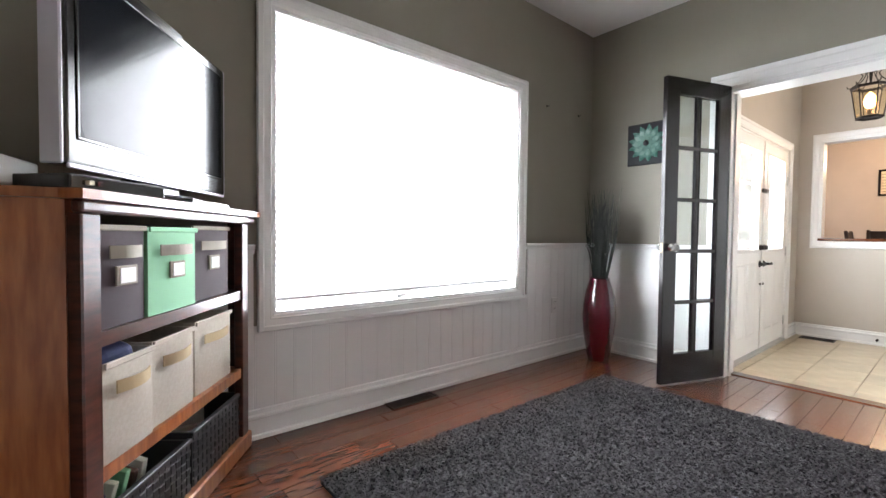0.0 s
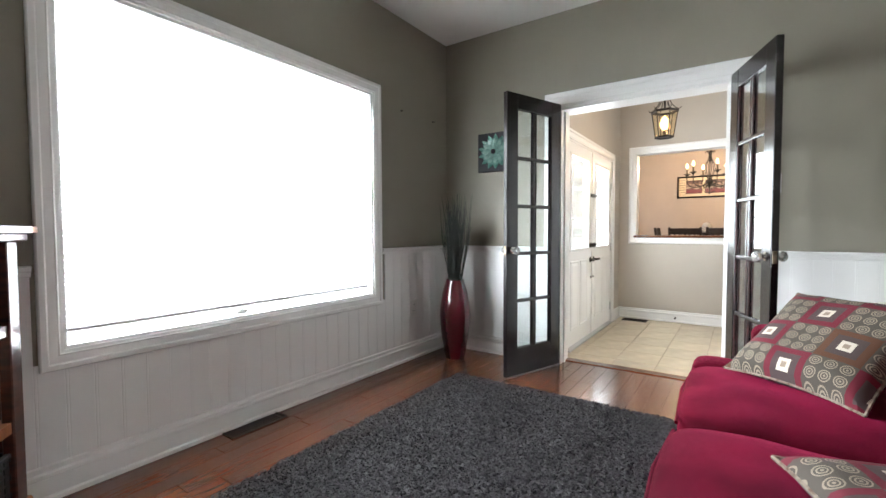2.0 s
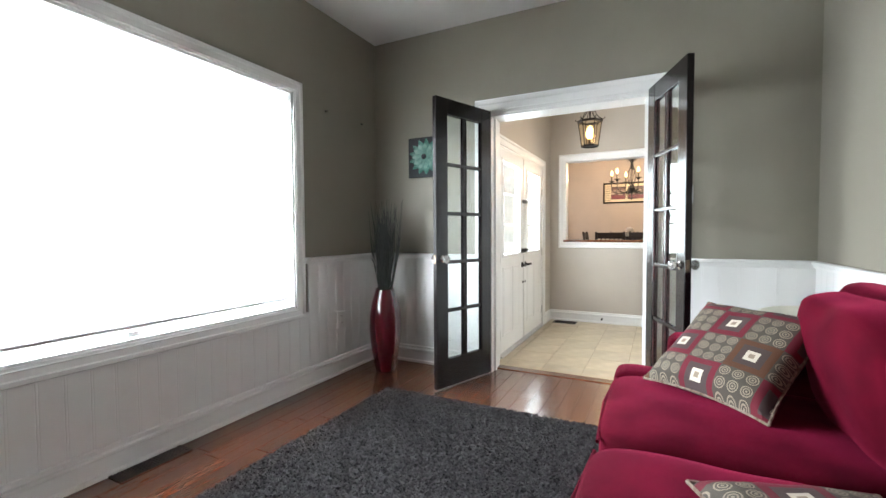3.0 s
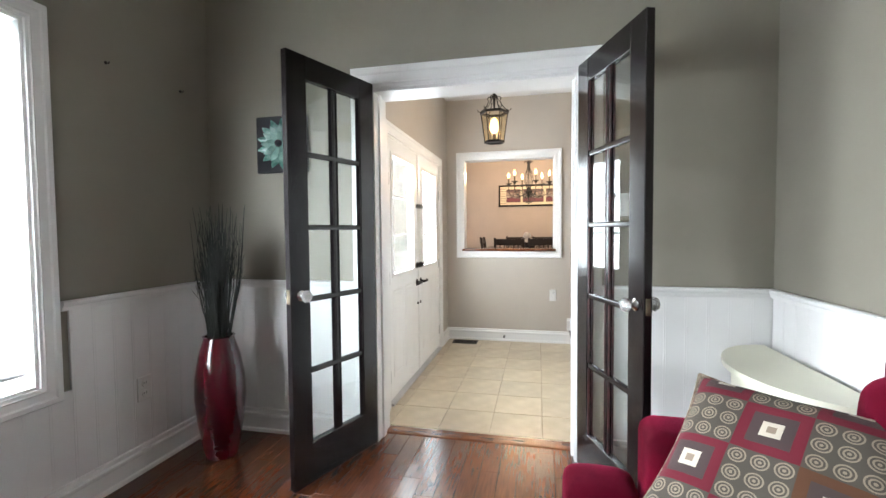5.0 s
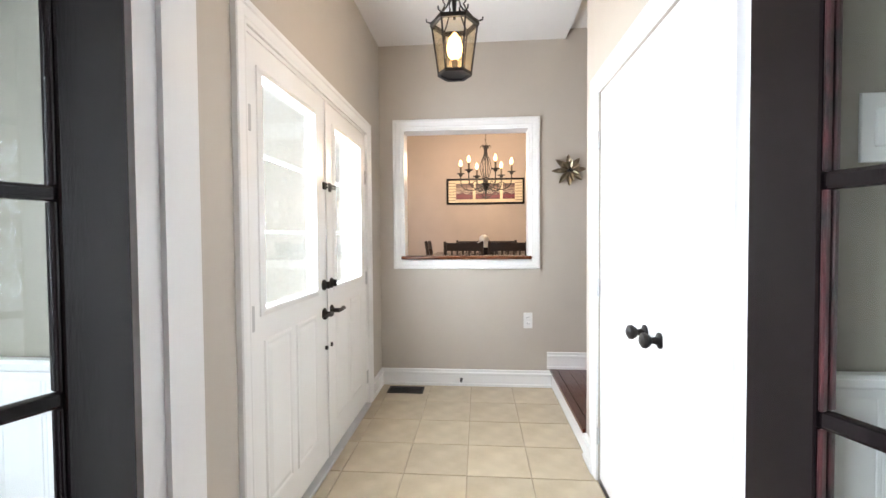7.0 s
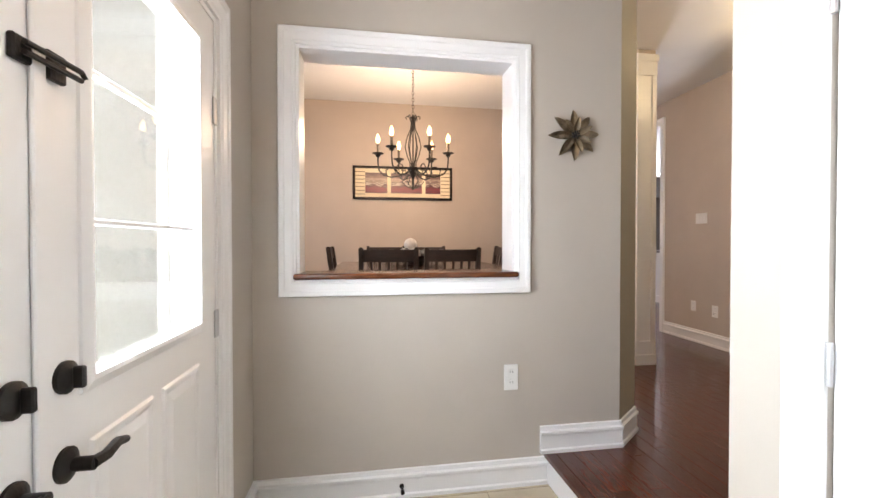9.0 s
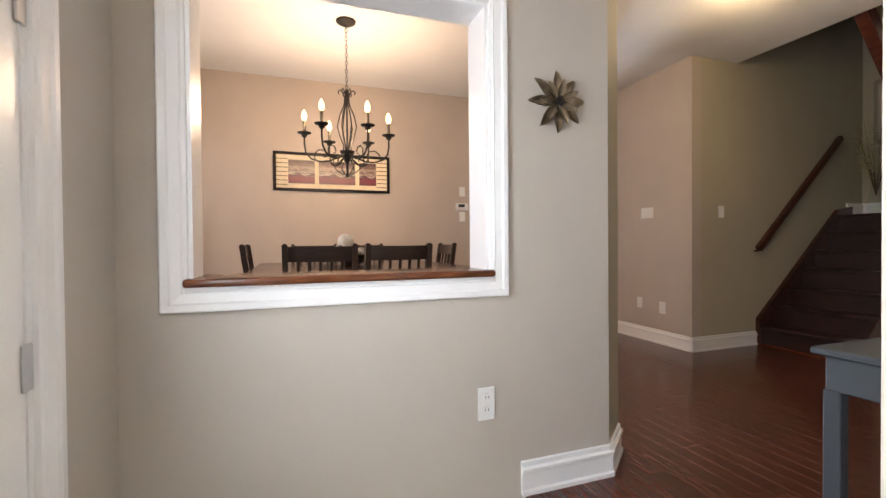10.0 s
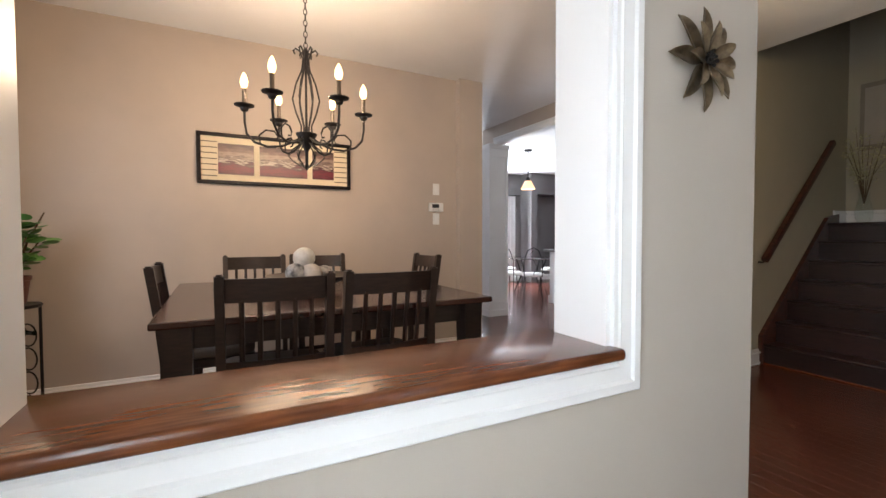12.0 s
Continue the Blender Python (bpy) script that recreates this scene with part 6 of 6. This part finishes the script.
# wine rack stand with a potted plant
ws = thing("wine_rack_stand", "black iron wine rack stand with a round top", "wine rack")
part("top", lathe(B(), [(0.15, 0.775), (0.155, 0.78), (0.155, 0.79), (0.15, 0.795)], 30), M_IRON, ws)
for i in range(4):
    a = radians(45 + 90 * i)
    part("leg", tube(B(), [(0.14 * math.cos(a), 0.14 * math.sin(a), 0.001), (0.14 * math.cos(a), 0.14 * math.sin(a), 0.78)], 0.009, 8), M_IRON, ws)
for i in range(4):
    for s in (-1, 1):
        z = 0.12 + 0.155 * i
        part("bottle_ring", tube(B(), [(s * 0.10, 0.065 * math.cos(t), z + 0.072 * math.sin(t)) for t in [k * math.pi / 8 for k in range(17)]], 0.005, 6), M_IRON, ws)
ws.matrix_world = pose(10.45, 2.31, ZH, 0, 0, -35)
bt = tagged(finish("wine_bottle", lathe(B(), [(0.036, 0), (0.038, 0.005), (0.038, 0.19), (0.030, 0.22), (0.014, 0.245), (0.013, 0.30), (0.015, 0.305)], 18), M_BOTTLE, smooth=True), "dark wine bottle lying in the rack", "bottle")
bt.matrix_world = pose(10.50, 2.41, ZH + 0.63, 0, 90, -125)
pp = thing("potted_plant", "round-leaved green houseplant in a brown pot on the rack", "plant")
part("pot", lathe(B(), [(0.075, 0.001), (0.08, 0.01), (0.10, 0.15), (0.108, 0.152), (0.108, 0.175), (0.095, 0.175), (0.09, 0.15), (0.002, 0.14)], 26, cap=False), M_POT, pp, smooth=True)
r3 = random.Random(21)
for i in range(11):
    a = r3.random() * 6.28
    L, lean = r3.uniform(0.25, 0.50), r3.uniform(0.05, 0.24)
    pts = [(0.02 * math.cos(a), 0.02 * math.sin(a), 0.14), (lean * 0.5 * math.cos(a), lean * 0.5 * math.sin(a), 0.14 + L * 0.55), (lean * math.cos(a), lean * math.sin(a), 0.14 + L)]
    stem = part("stem", tube(B(), pts, [0.009, 0.007, 0.004], 6), M_STEM, pp)
    for k in range(11):
        t = r3.uniform(0.2, 1.0)
        c = Vector(pts[0]).lerp(Vector(pts[2]), t)
        q = r3.random() * 6.28
        d = Vector((math.cos(q), math.sin(q), r3.uniform(-0.1, 0.5))).normalized()
        s = r3.uniform(0.034, 0.054)
        cc = c + d * (s + 0.015)
        up = Vector((r3.uniform(-0.6, 0.6), r3.uniform(-0.6, 0.6), 1)).normalized()
        e1 = d
        e2 = up.cross(d).normalized()
        nn = e1.cross(e2)
        g = B()
        ctr = g.verts.new(cc - nn * 0.006)
        rim = [g.verts.new(cc + e1 * s * math.cos(j * math.pi / 5) + e2 * s * 0.85 * math.sin(j * math.pi / 5)) for j in range(10)]
        low = g.verts.new(cc - nn * 0.009)
        for j in range(10):
            g.faces.new((ctr, rim[j], rim[(j + 1) % 10]))
            g.faces.new((low, rim[(j + 1) % 10], rim[j]))
        part("leaf", g, M_LEAF, stem, smooth=True)
pp.matrix_world = pose(10.45, 2.31, ZH + 0.796)

# ---- hall, stairs ----
switch((9.62, -2.52, 1.42), WALL_YP, 3, "white triple rocker switch on the hall wall")
switch((9.069, -2.90, 1.40), WALL_XN, 1, "white light switch beside the stairs")
outlet((9.73, -2.52, 0.44), WALL_YP, "white double outlet low on the hall wall", 0.07, 0.115)
outlet((9.42, -2.52, 0.42), WALL_YP, "white blank cover plate low on the hall wall", 0.078, 0.125)
dm = thing("ceiling_dome_light", "flush glass dome ceiling light, lit, with a brass finial", "ceiling light")
part("pan", lathe(B(), [(0.15, ZC - 0.02), (0.155, ZC - 0.0005)], 28), M_BRONZE, dm)
o = part("dome", lathe(B(), [(0.145, ZC - 0.02), (0.135, ZC - 0.05), (0.10, ZC - 0.085), (0.05, ZC - 0.105), (0.01, ZC - 0.11)], 28), M_DOME, dm, smooth=True)
o.visible_shadow = False
part("finial", lathe(B(), [(0.008, ZC - 0.13), (0.014, ZC - 0.12), (0.008, ZC - 0.108)], 12), M_BRONZE, dm)
dm.matrix_world = pose(8.0, -1.89, 0)

stairs = thing("staircase", "dark hardwood staircase rising to a landing", "stairs", kind="structure")
NR, RISE, RUN, SY = 7, (1.39 - ZH) / 7, 0.205, -3.42
for i in range(NR):
    y = SY - RUN * i
    part("riser", box(B(), (8.15, y - 0.018, ZH + RISE * i), (9.03, y, ZH + RISE * (i + 1) - 0.026), 0.001), M_STAIR, stairs)
    if i < NR - 1:
        part("tread", box(B(), (8.15, y - RUN - 0.018, ZH + RISE * (i + 1) - 0.026), (9.03, y + 0.025, ZH + RISE * (i + 1)), 0.008, seg=2), M_STAIR, stairs)
part("shoe_strip", box(B(), (8.16, SY, ZH), (9.03, SY + 0.012, ZH + 0.014), 0.003), M_SILL, stairs, "lighter strip at the foot of the first riser")
yl = SY - RUN * (NR - 1)
part("landing", box(B(), (7.0, -5.15, 1.39 - 0.03), (9.07, yl + 0.022, 1.39), 0.006), M_STAIR, stairs)
for x0 in (9.03, 8.14):
    bm = B()
    poly = [(SY + 0.03, ZH), (SY + 0.03, ZH + 0.27), (SY - RUN * 6, ZH + 0.25 + RISE * 6), (SY - RUN * 6 - 0.25, 1.39 + 0.10), (SY - RUN * 6 - 0.25, 1.30), (SY - 0.25, ZH)]
    a = [bm.verts.new((x0 + 0.001, p, q)) for p, q in poly]
    c = [bm.verts.new((x0 + (0.039 if x0 > 9 else 0.012), p, q)) for p, q in poly]
    bm.faces.new(a)
    bm.faces.new(c[::-1])
    for k in range(len(poly)):
        j = (k + 1) % len(poly)
        bm.faces.new((a[k], a[j], c[j], c[k]))
    part("stringer", bm, M_MAHOG, stairs)
hr = thing("handrail", "dark wooden wall handrail beside the stairs on iron brackets", "handrail")
pa, pb = Vector((9.00, -3.33, 1.03)), Vector((9.00, -4.62, 2.24))
d = (pb - pa).normalized()
bm = molding(B(), [(-0.022, -0.03), (0.022, -0.03), (0.026, 0.0), (0.020, 0.026), (-0.020, 0.026), (-0.026, 0.0)], pa, pb, (1, 0, 0), Vector((1, 0, 0)).cross(d) * -1)
part("rail", bm, M_MAHOG, hr, smooth=True)
for f in (0.03, 0.93):
    p = pa.lerp(pb, f)
    part("bracket", tube(B(), [(9.069, p.y, p.z - 0.06), (9.03, p.y, p.z - 0.06), (9.00, p.y, p.z - 0.02)], 0.008, 8), M_IRON, hr)
us = structure("upper_stair_panel", [((7.2, -3.70, 2.40), (8.10, -3.58, 3.6))], M_BEIGE, "beige painted side of the upper stair flight", "wall")
bm = B()
tube(bm, [(8.12, -3.10, 3.02), (8.12, -3.62, 2.40)], 0.001, 4)
uf = thing("upper_stringer", "dark wooden stringer of the upper stair flight", "stair stringer")
pa, pb = Vector((8.10, -3.12, 3.05)), Vector((8.10, -3.68, 2.36))
d = (pb - pa).normalized()
bm.free()
part("board", molding(B(), [(-0.05, -0.05), (0.04, -0.05), (0.04, 0.05), (-0.05, 0.05)], pa, pb, (1, 0, 0), Vector((1, 0, 0)).cross(d)), M_MAHOG, uf)
part("cap", box(B(), (8.03, -3.74, 2.34), (8.16, -3.62, 2.39), 0.006), M_MAHOG, uf)
lv = thing("landing_vase", "clear glass vase with pale dried branches on the stair landing", "vase")
part("vase", lathe(B(), [(0.05, 0.001), (0.07, 0.05), (0.075, 0.12), (0.05, 0.22), (0.04, 0.30), (0.05, 0.32)], 20, cap=False), M_GLASS, lv, smooth=True)
r4 = random.Random(4)
for i in range(16):
    a, sp = r4.random() * 6.28, r4.uniform(0.06, 0.19)
    e = (sp * math.cos(a), sp * math.sin(a), r4.uniform(0.65, 1.0))
    br = part("branch", tube(B(), [(0, 0, 0.2), (e[0] * 0.4, e[1] * 0.4, 0.5), e], [0.004, 0.003, 0.001], 5), M_STEM, lv)
    g = B()
    for k in range(34):
        t = r4.uniform(0.35, 1)
        p = Vector((e[0] * t, e[1] * t, 0.25 + (e[2] - 0.25) * t)) + Vector((r4.gauss(0, 0.025), r4.gauss(0, 0.025), r4.gauss(0, 0.025)))
        s = r4.uniform(0.012, 0.022)
        puff(g, (s, s, s * 0.6), 2, 0, 1, Matrix.Translation(p))
    tagged(part("blossom", g, M_BLOSSOM, br), kind="stuff")
lv.matrix_world = pose(8.84, -4.93, 1.391)
sp_ = thing("stair_picture", "pale framed picture on the stair landing wall", "picture")
part("frame", box(B(), (-0.16, -0.36, 0), (0.16, 0.36, 0.02), 0.004), M_TAUPE, sp_)
part("print", box(B(), (-0.12, -0.31, 0.019), (0.12, 0.31, 0.022)), M_LINEN, sp_)
sp_.matrix_world = Matrix.Translation((8.80, -5.149, 2.55)) @ WALL_YP


def column(x0, x1, y0, y1, z1, label):
    """A square white column with recessed panels, base and cap."""
    c = thing("column", label, "column", "white panelled columns", "structure")
    part("shaft", box(B(), (x0, y0, ZH), (x1, y1, z1)), M_TRIM, c)
    part("base", box(B(), (x0 - 0.02, y0 - 0.02, ZH), (x1 + 0.02, y1 + 0.02, ZH + 0.10), 0.006), M_TRIM, c)
    part("cap", box(B(), (x0 - 0.025, y0 - 0.025, z1 - 0.07), (x1 + 0.025, y1 + 0.025, z1), 0.008), M_TRIM, c)
    for a, b in ((ZH + 0.10, ZH + 0.22), (1.00, 1.12), (z1 - 0.19, z1 - 0.07)):
        part("rail", box(B(), (x0 - 0.013, y0 - 0.013, a), (x1 + 0.013, y1 + 0.013, b), 0.002), M_TRIM, c)
    for xx in (x0 - 0.010, x1 - 0.035):
        for yy in (y0 - 0.010, y1 - 0.035):
            part("corner_strip", box(B(), (xx, yy, ZH + 0.22), (xx + 0.045, yy + 0.045, z1 - 0.19), 0.002), M_TRIM, c)
    return c


column(8.95, 9.12, -1.46, -1.29, 2.85, "white panelled square column at the dining opening")
column(12.24, 12.54, -2.77, -2.45, 2.63, "white panelled square column by the breakfast room")
hb = structure("hall_beam", [((8.95, -1.46, 2.85), (9.12, -1.29, ZC))], M_TAN, "tan painted upper post above the column", "beam")
kd = thing("door_4", "white casing of the kitchen doorway", "door frame", kind="structure")
part("casing_side", molding(B(), case_prof(0.08), (10.30, -2.52, ZH), (10.30, -2.52, 2.63), (0, 1, 0), (-1, 0, 0), 0, 1), M_TRIM, kd)
part("casing_head", molding(B(), case_prof(0.08), (10.30, -2.52, 2.63), (12.22, -2.52, 2.63), (0, 1, 0), (0, 0, 1), -1, 0), M_TRIM, kd)
part("jamb_lining", box(B(), (10.301, -2.64, ZH), (10.312, -2.519, 2.63)), M_TRIM, kd)
part("head_lining", box(B(), (10.312, -2.64, 2.618), (12.22, -2.519, 2.629)), M_TRIM, kd)

# ---- breakfast room ----
bt_ = thing("breakfast_table", "round glass-topped breakfast table with iron legs", "table")
part("top", lathe(B(), [(0.55, 0.752), (0.56, 0.756), (0.56, 0.764), (0.55, 0.768)], 36), M_BOTTLE, bt_)
for i in range(4):
    a = radians(90 * i + 20)
    part("leg", tube(B(), [(0.40 * math.cos(a), 0.40 * math.sin(a), 0.001), (0.22 * math.cos(a), 0.22 * math.sin(a), 0.4), (0.36 * math.cos(a), 0.36 * math.sin(a), 0.752)], 0.014, 8), M_IRON, bt_)
bt_.matrix_world = pose(13.95, -4.62, ZH)


def iron_chair():
    c = thing("iron_chair", "black iron bistro chair with a white padded seat", "chair", "breakfast chairs")
    part("seat_pad", lathe(B(), [(0.19, 0.46), (0.21, 0.475), (0.21, 0.50), (0.18, 0.525), (0.05, 0.53)], 24), M_WHITEPAD, c, smooth=True)
    for x, y in ((-0.16, -0.15), (-0.16, 0.15), (0.16, -0.15), (0.16, 0.15)):
        part("leg", tube(B(), [(x * 1.2, y * 1.2, 0.001), (x, y, 0.25), (x * 0.95, y * 0.95, 0.465)], 0.010, 6), M_IRON, c)
    part("back_frame", tube(B(), [(-0.17, -0.16, 0.46), (-0.20, -0.17, 0.75), (-0.22, -0.10, 0.95), (-0.225, 0.0, 1.0), (-0.22, 0.10, 0.95), (-0.20, 0.17, 0.75), (-0.17, 0.16, 0.46)], 0.010, 6), M_IRON, c)
    part("back_scroll", tube(B(), [(-0.20, 0.0, 0.50), (-0.21, -0.07, 0.65), (-0.215, 0.0, 0.78), (-0.22, 0.06, 0.88), (-0.22, 0.0, 0.94)], 0.007, 6), M_IRON, c)
    return c


ic = iron_chair()
ic.matrix_world = pose(13.22, -4.08, ZH, 0, 0, -38)
for x, y, r in ((13.68, -3.93, -70), (14.62, -4.5, 190), (14.1, -5.3, 100)):
    copy_thing(ic, pose(x, y, ZH, 0, 0, r))
pn = thing("pendant_lamp", "dark pendant lamp with an amber glass shade over the breakfast table", "pendant light")
part("canopy", lathe(B(), [(0.07, ZC - 0.03), (0.075, ZC - 0.0005)], 20), M_IRON, pn)
part("rod", tube(B(), [(0, 0, ZC - 0.03), (0, 0, 2.36)], 0.010, 8), M_IRON, pn)
part("socket", lathe(B(), [(0.05, 2.30), (0.03, 2.37)], 16), M_IRON, pn)
o = part("shade", lathe(B(), [(0.06, 2.30), (0.13, 2.16), (0.133, 2.145), (0.125, 2.145), (0.052, 2.295)], 26, cap=False), M_LANTGLASS, pn, smooth=True)
o.visible_shadow = False
pn.matrix_world = pose(13.4, -4.1, 0)
cu = thing("curtain", "white sheer curtain hanging beside the breakfast room window", "curtain")
bm = B()
n = 60
rows = [[bm.verts.new((16.10 + 0.035 * math.sin(k * 1.15) + 0.01 * math.sin(k * 0.37), -5.85 + 0.5 * k / n, z)) for k in range(n + 1)] for z in (ZH + 0.02, 0.9, 1.7, 2.3)]
for a, b in zip(rows, rows[1:]):
    for k in range(n):
        bm.faces.new((a[k], a[k + 1], b[k + 1], b[k]))
part("cloth", bm, M_CURTAIN, cu, smooth=True)
part("rod", tube(B(), [(16.10, -6.0, 2.32), (16.10, -3.9, 2.32)], 0.014, 8), M_IRON, cu)
ki = thing("kitchen_island", "white panelled kitchen island with a dark counter", "kitchen island")
part("cabinet", box(B(), (12.47, -5.4, ZH + 0.001), (12.9, -4.20, 0.97), 0.004), M_TRIM, ki)
part("counter", box(B(), (12.42, -5.45, 0.97), (12.98, -4.12, 1.01), 0.006), M_GREY, ki)
part("base_trim", box(B(), (12.45, -5.42, ZH + 0.001), (12.92, -4.18, ZH + 0.13), 0.006), M_TRIM, ki)
# dark console at the hall wall
co_ = thing("console_table", "slate-blue painted console table with square legs in the hall", "console table")
part("top", box(B(), (-0.45, -0.25, 0.68), (0.45, 0.20, 0.705), 0.006), M_SLATE, co_)
part("apron", box(B(), (-0.42, -0.22, 0.56), (0.42, 0.18, 0.68), 0.004), M_SLATE, co_)
for x in (-0.40, 0.40):
    for y in (-0.20, 0.16):
        part("leg", box(B(), (x - 0.025, y - 0.025, 0.001), (x + 0.025, y + 0.025, 0.56), 0.004), M_SLATE, co_)
co_.matrix_world = pose(6.675, -1.02, ZH, 0, 0, 90)


# ---- floors, piece by piece ----
def piece_mesh(name, sx, sy, h, bev, material):
    bm = box(B(), (0, 0, -h), (sx, sy, 0))
    bmesh.ops.bevel(bm, geom=[e for e in bm.edges if all(v.co.z > -1e-6 for v in e.verts)], offset=bev, segments=1, affect="EDGES")
    bmesh.ops.recalc_face_normals(bm, faces=bm.faces)
    me = bpy.data.meshes.new(name)
    bm.to_mesh(me)
    bm.free()
    me.materials.append(material)
    return me


def plank_floor(name, label, x0, x1, y0, y1, z, material, width, rng, skip=None):
    top = thing(name, label, "floor", kind="structure")
    lens = [0.45, 0.7, 0.95, 1.2]
    stock = {q: piece_mesh("plank", q - 0.0015, width - 0.0015, 0.012, 0.0012, material) for q in lens}
    y = y0
    while y < y1 - 0.02:
        x = x0 - rng.random() * 0.4
        while x < x1 - 0.05:
            q = rng.choice(lens)
            a, b = max(x, x0), min(x + q, x1)
            if b - a > 0.03 and not (skip and skip(a, b, y, y + width)):
                full = b - a > q - 1e-6 and y + width <= y1 + 1e-6
                me = stock[q] if full else piece_mesh("plank", b - a - 0.0015, min(width, y1 - y) - 0.0015, 0.012, 0.0012, material)
                o = new("plank", me)
                o.parent = top
                o.location = (a, y, z)
            x += q
        y += width
    return top


rng = random.Random(5)
plank_floor("floor_den", "glossy red-brown hardwood plank floor in the den", 0.15, X0B - 0.075, YR, YW, 0.0, M_FLOOR, 0.092, rng, lambda a, b, y, t: 1.95 < a and b < 3.85 and 0.6 < y < 1.85)
plank_floor("floor_hall", "dark glossy hardwood plank floor in the hall", 6.30, 10.0, -3.55, YC - 0.03, ZH, M_HALLFLOOR, 0.092, rng, lambda a, b, y, t: b < 7.2 and y < -2.2)


def plank_sheet(name, label, x0, x1, y0, y1, z, material, width, rng):
    """Far planks, joined."""
    vs, fs = [], []
    y = y0
    while y < y1:
        x = x0
        while x < x1:
            q = rng.choice([0.6, 0.9, 1.3])
            b, t = min(x + q, x1) - 0.002, min(y + width, y1) - 0.002
            i = len(vs)
            vs += [(x, y, z), (b, y, z), (b, t, z), (x, t, z), (x, y, z - 0.012), (b, y, z - 0.012), (b, t, z - 0.012), (x, t, z - 0.012)]
            fs += [(i, i + 1, i + 2, i + 3), (i, i + 4, i + 5, i + 1), (i + 1, i + 5, i + 6, i + 2), (i + 2, i + 6, i + 7, i + 3), (i + 3, i + 7, i + 4, i)]
            x += q
        y += width
    me = bpy.data.meshes.new(name)
    me.from_pydata(vs, [], fs)
    me.materials.append(material)
    return tagged(new(name, me), label, "floor", kind="structure")


plank_sheet("floor_dining", "dark hardwood planks under the dining table", XPB, XD, YC - 0.03, 2.55, ZH, M_HALLFLOOR, 0.092, rng)
plank_sheet("floor_kitchen", "dark hardwood planks in the breakfast room", 10.0, 16.2, -3.55, YC - 0.03, ZH, M_HALLFLOOR, 0.092, rng)
plank_sheet("floor_kitchen_side", "dark hardwood planks in the kitchen", 9.30, 16.2, -8.0, -3.55, ZH, M_HALLFLOOR, 0.092, rng)
nos = structure("step_nosing", [((6.385, YC - 0.03, ZH - 0.022), (XP, YC + 0.022, ZH + 0.001))], M_HALLFLOOR, "dark wooden nosing at the edge of the hall floor", "step")

ft = thing("floor_foyer", "beige square ceramic tile floor with tan grout in the foyer", "floor", kind="structure")
P = 0.345
xs = [XP - 0.04 - P * i for i in range(9)]
ys = [1.20 + P, 1.20, 1.20 - P, 1.20 - 2 * P, 1.20 - 3 * P]
tile = piece_mesh("tile", P - 0.006, P - 0.006, 0.01, 0.0015, M_TILE)
cuts = {}
for xa in [XP] + xs:
    for ya in [YF] + ys:
        x1_, y1_ = xa, ya
        x0_ = max(X0B + 0.004, (xa - P) if xa != XP else XP - 0.04)
        y0_ = max(YC + 0.006, (ya - P) if ya != YF else 1.20 + P)
        w, d = x1_ - x0_ - 0.006, y1_ - y0_ - 0.006
        if w < 0.012 or d < 0.012:
            continue
        if abs(w - P + 0.006) < 1e-4 and abs(d - P + 0.006) < 1e-4:
            me = tile
        else:
            key = (round(w, 3), round(d, 3))
            me = cuts.get(key) or cuts.setdefault(key, piece_mesh("tile", w, d, 0.01, 0.0015, M_TILE))
        o = new("tile", me)
        o.parent = ft
        o.location = (x0_ + 0.003, y0_ + 0.003, ZF)
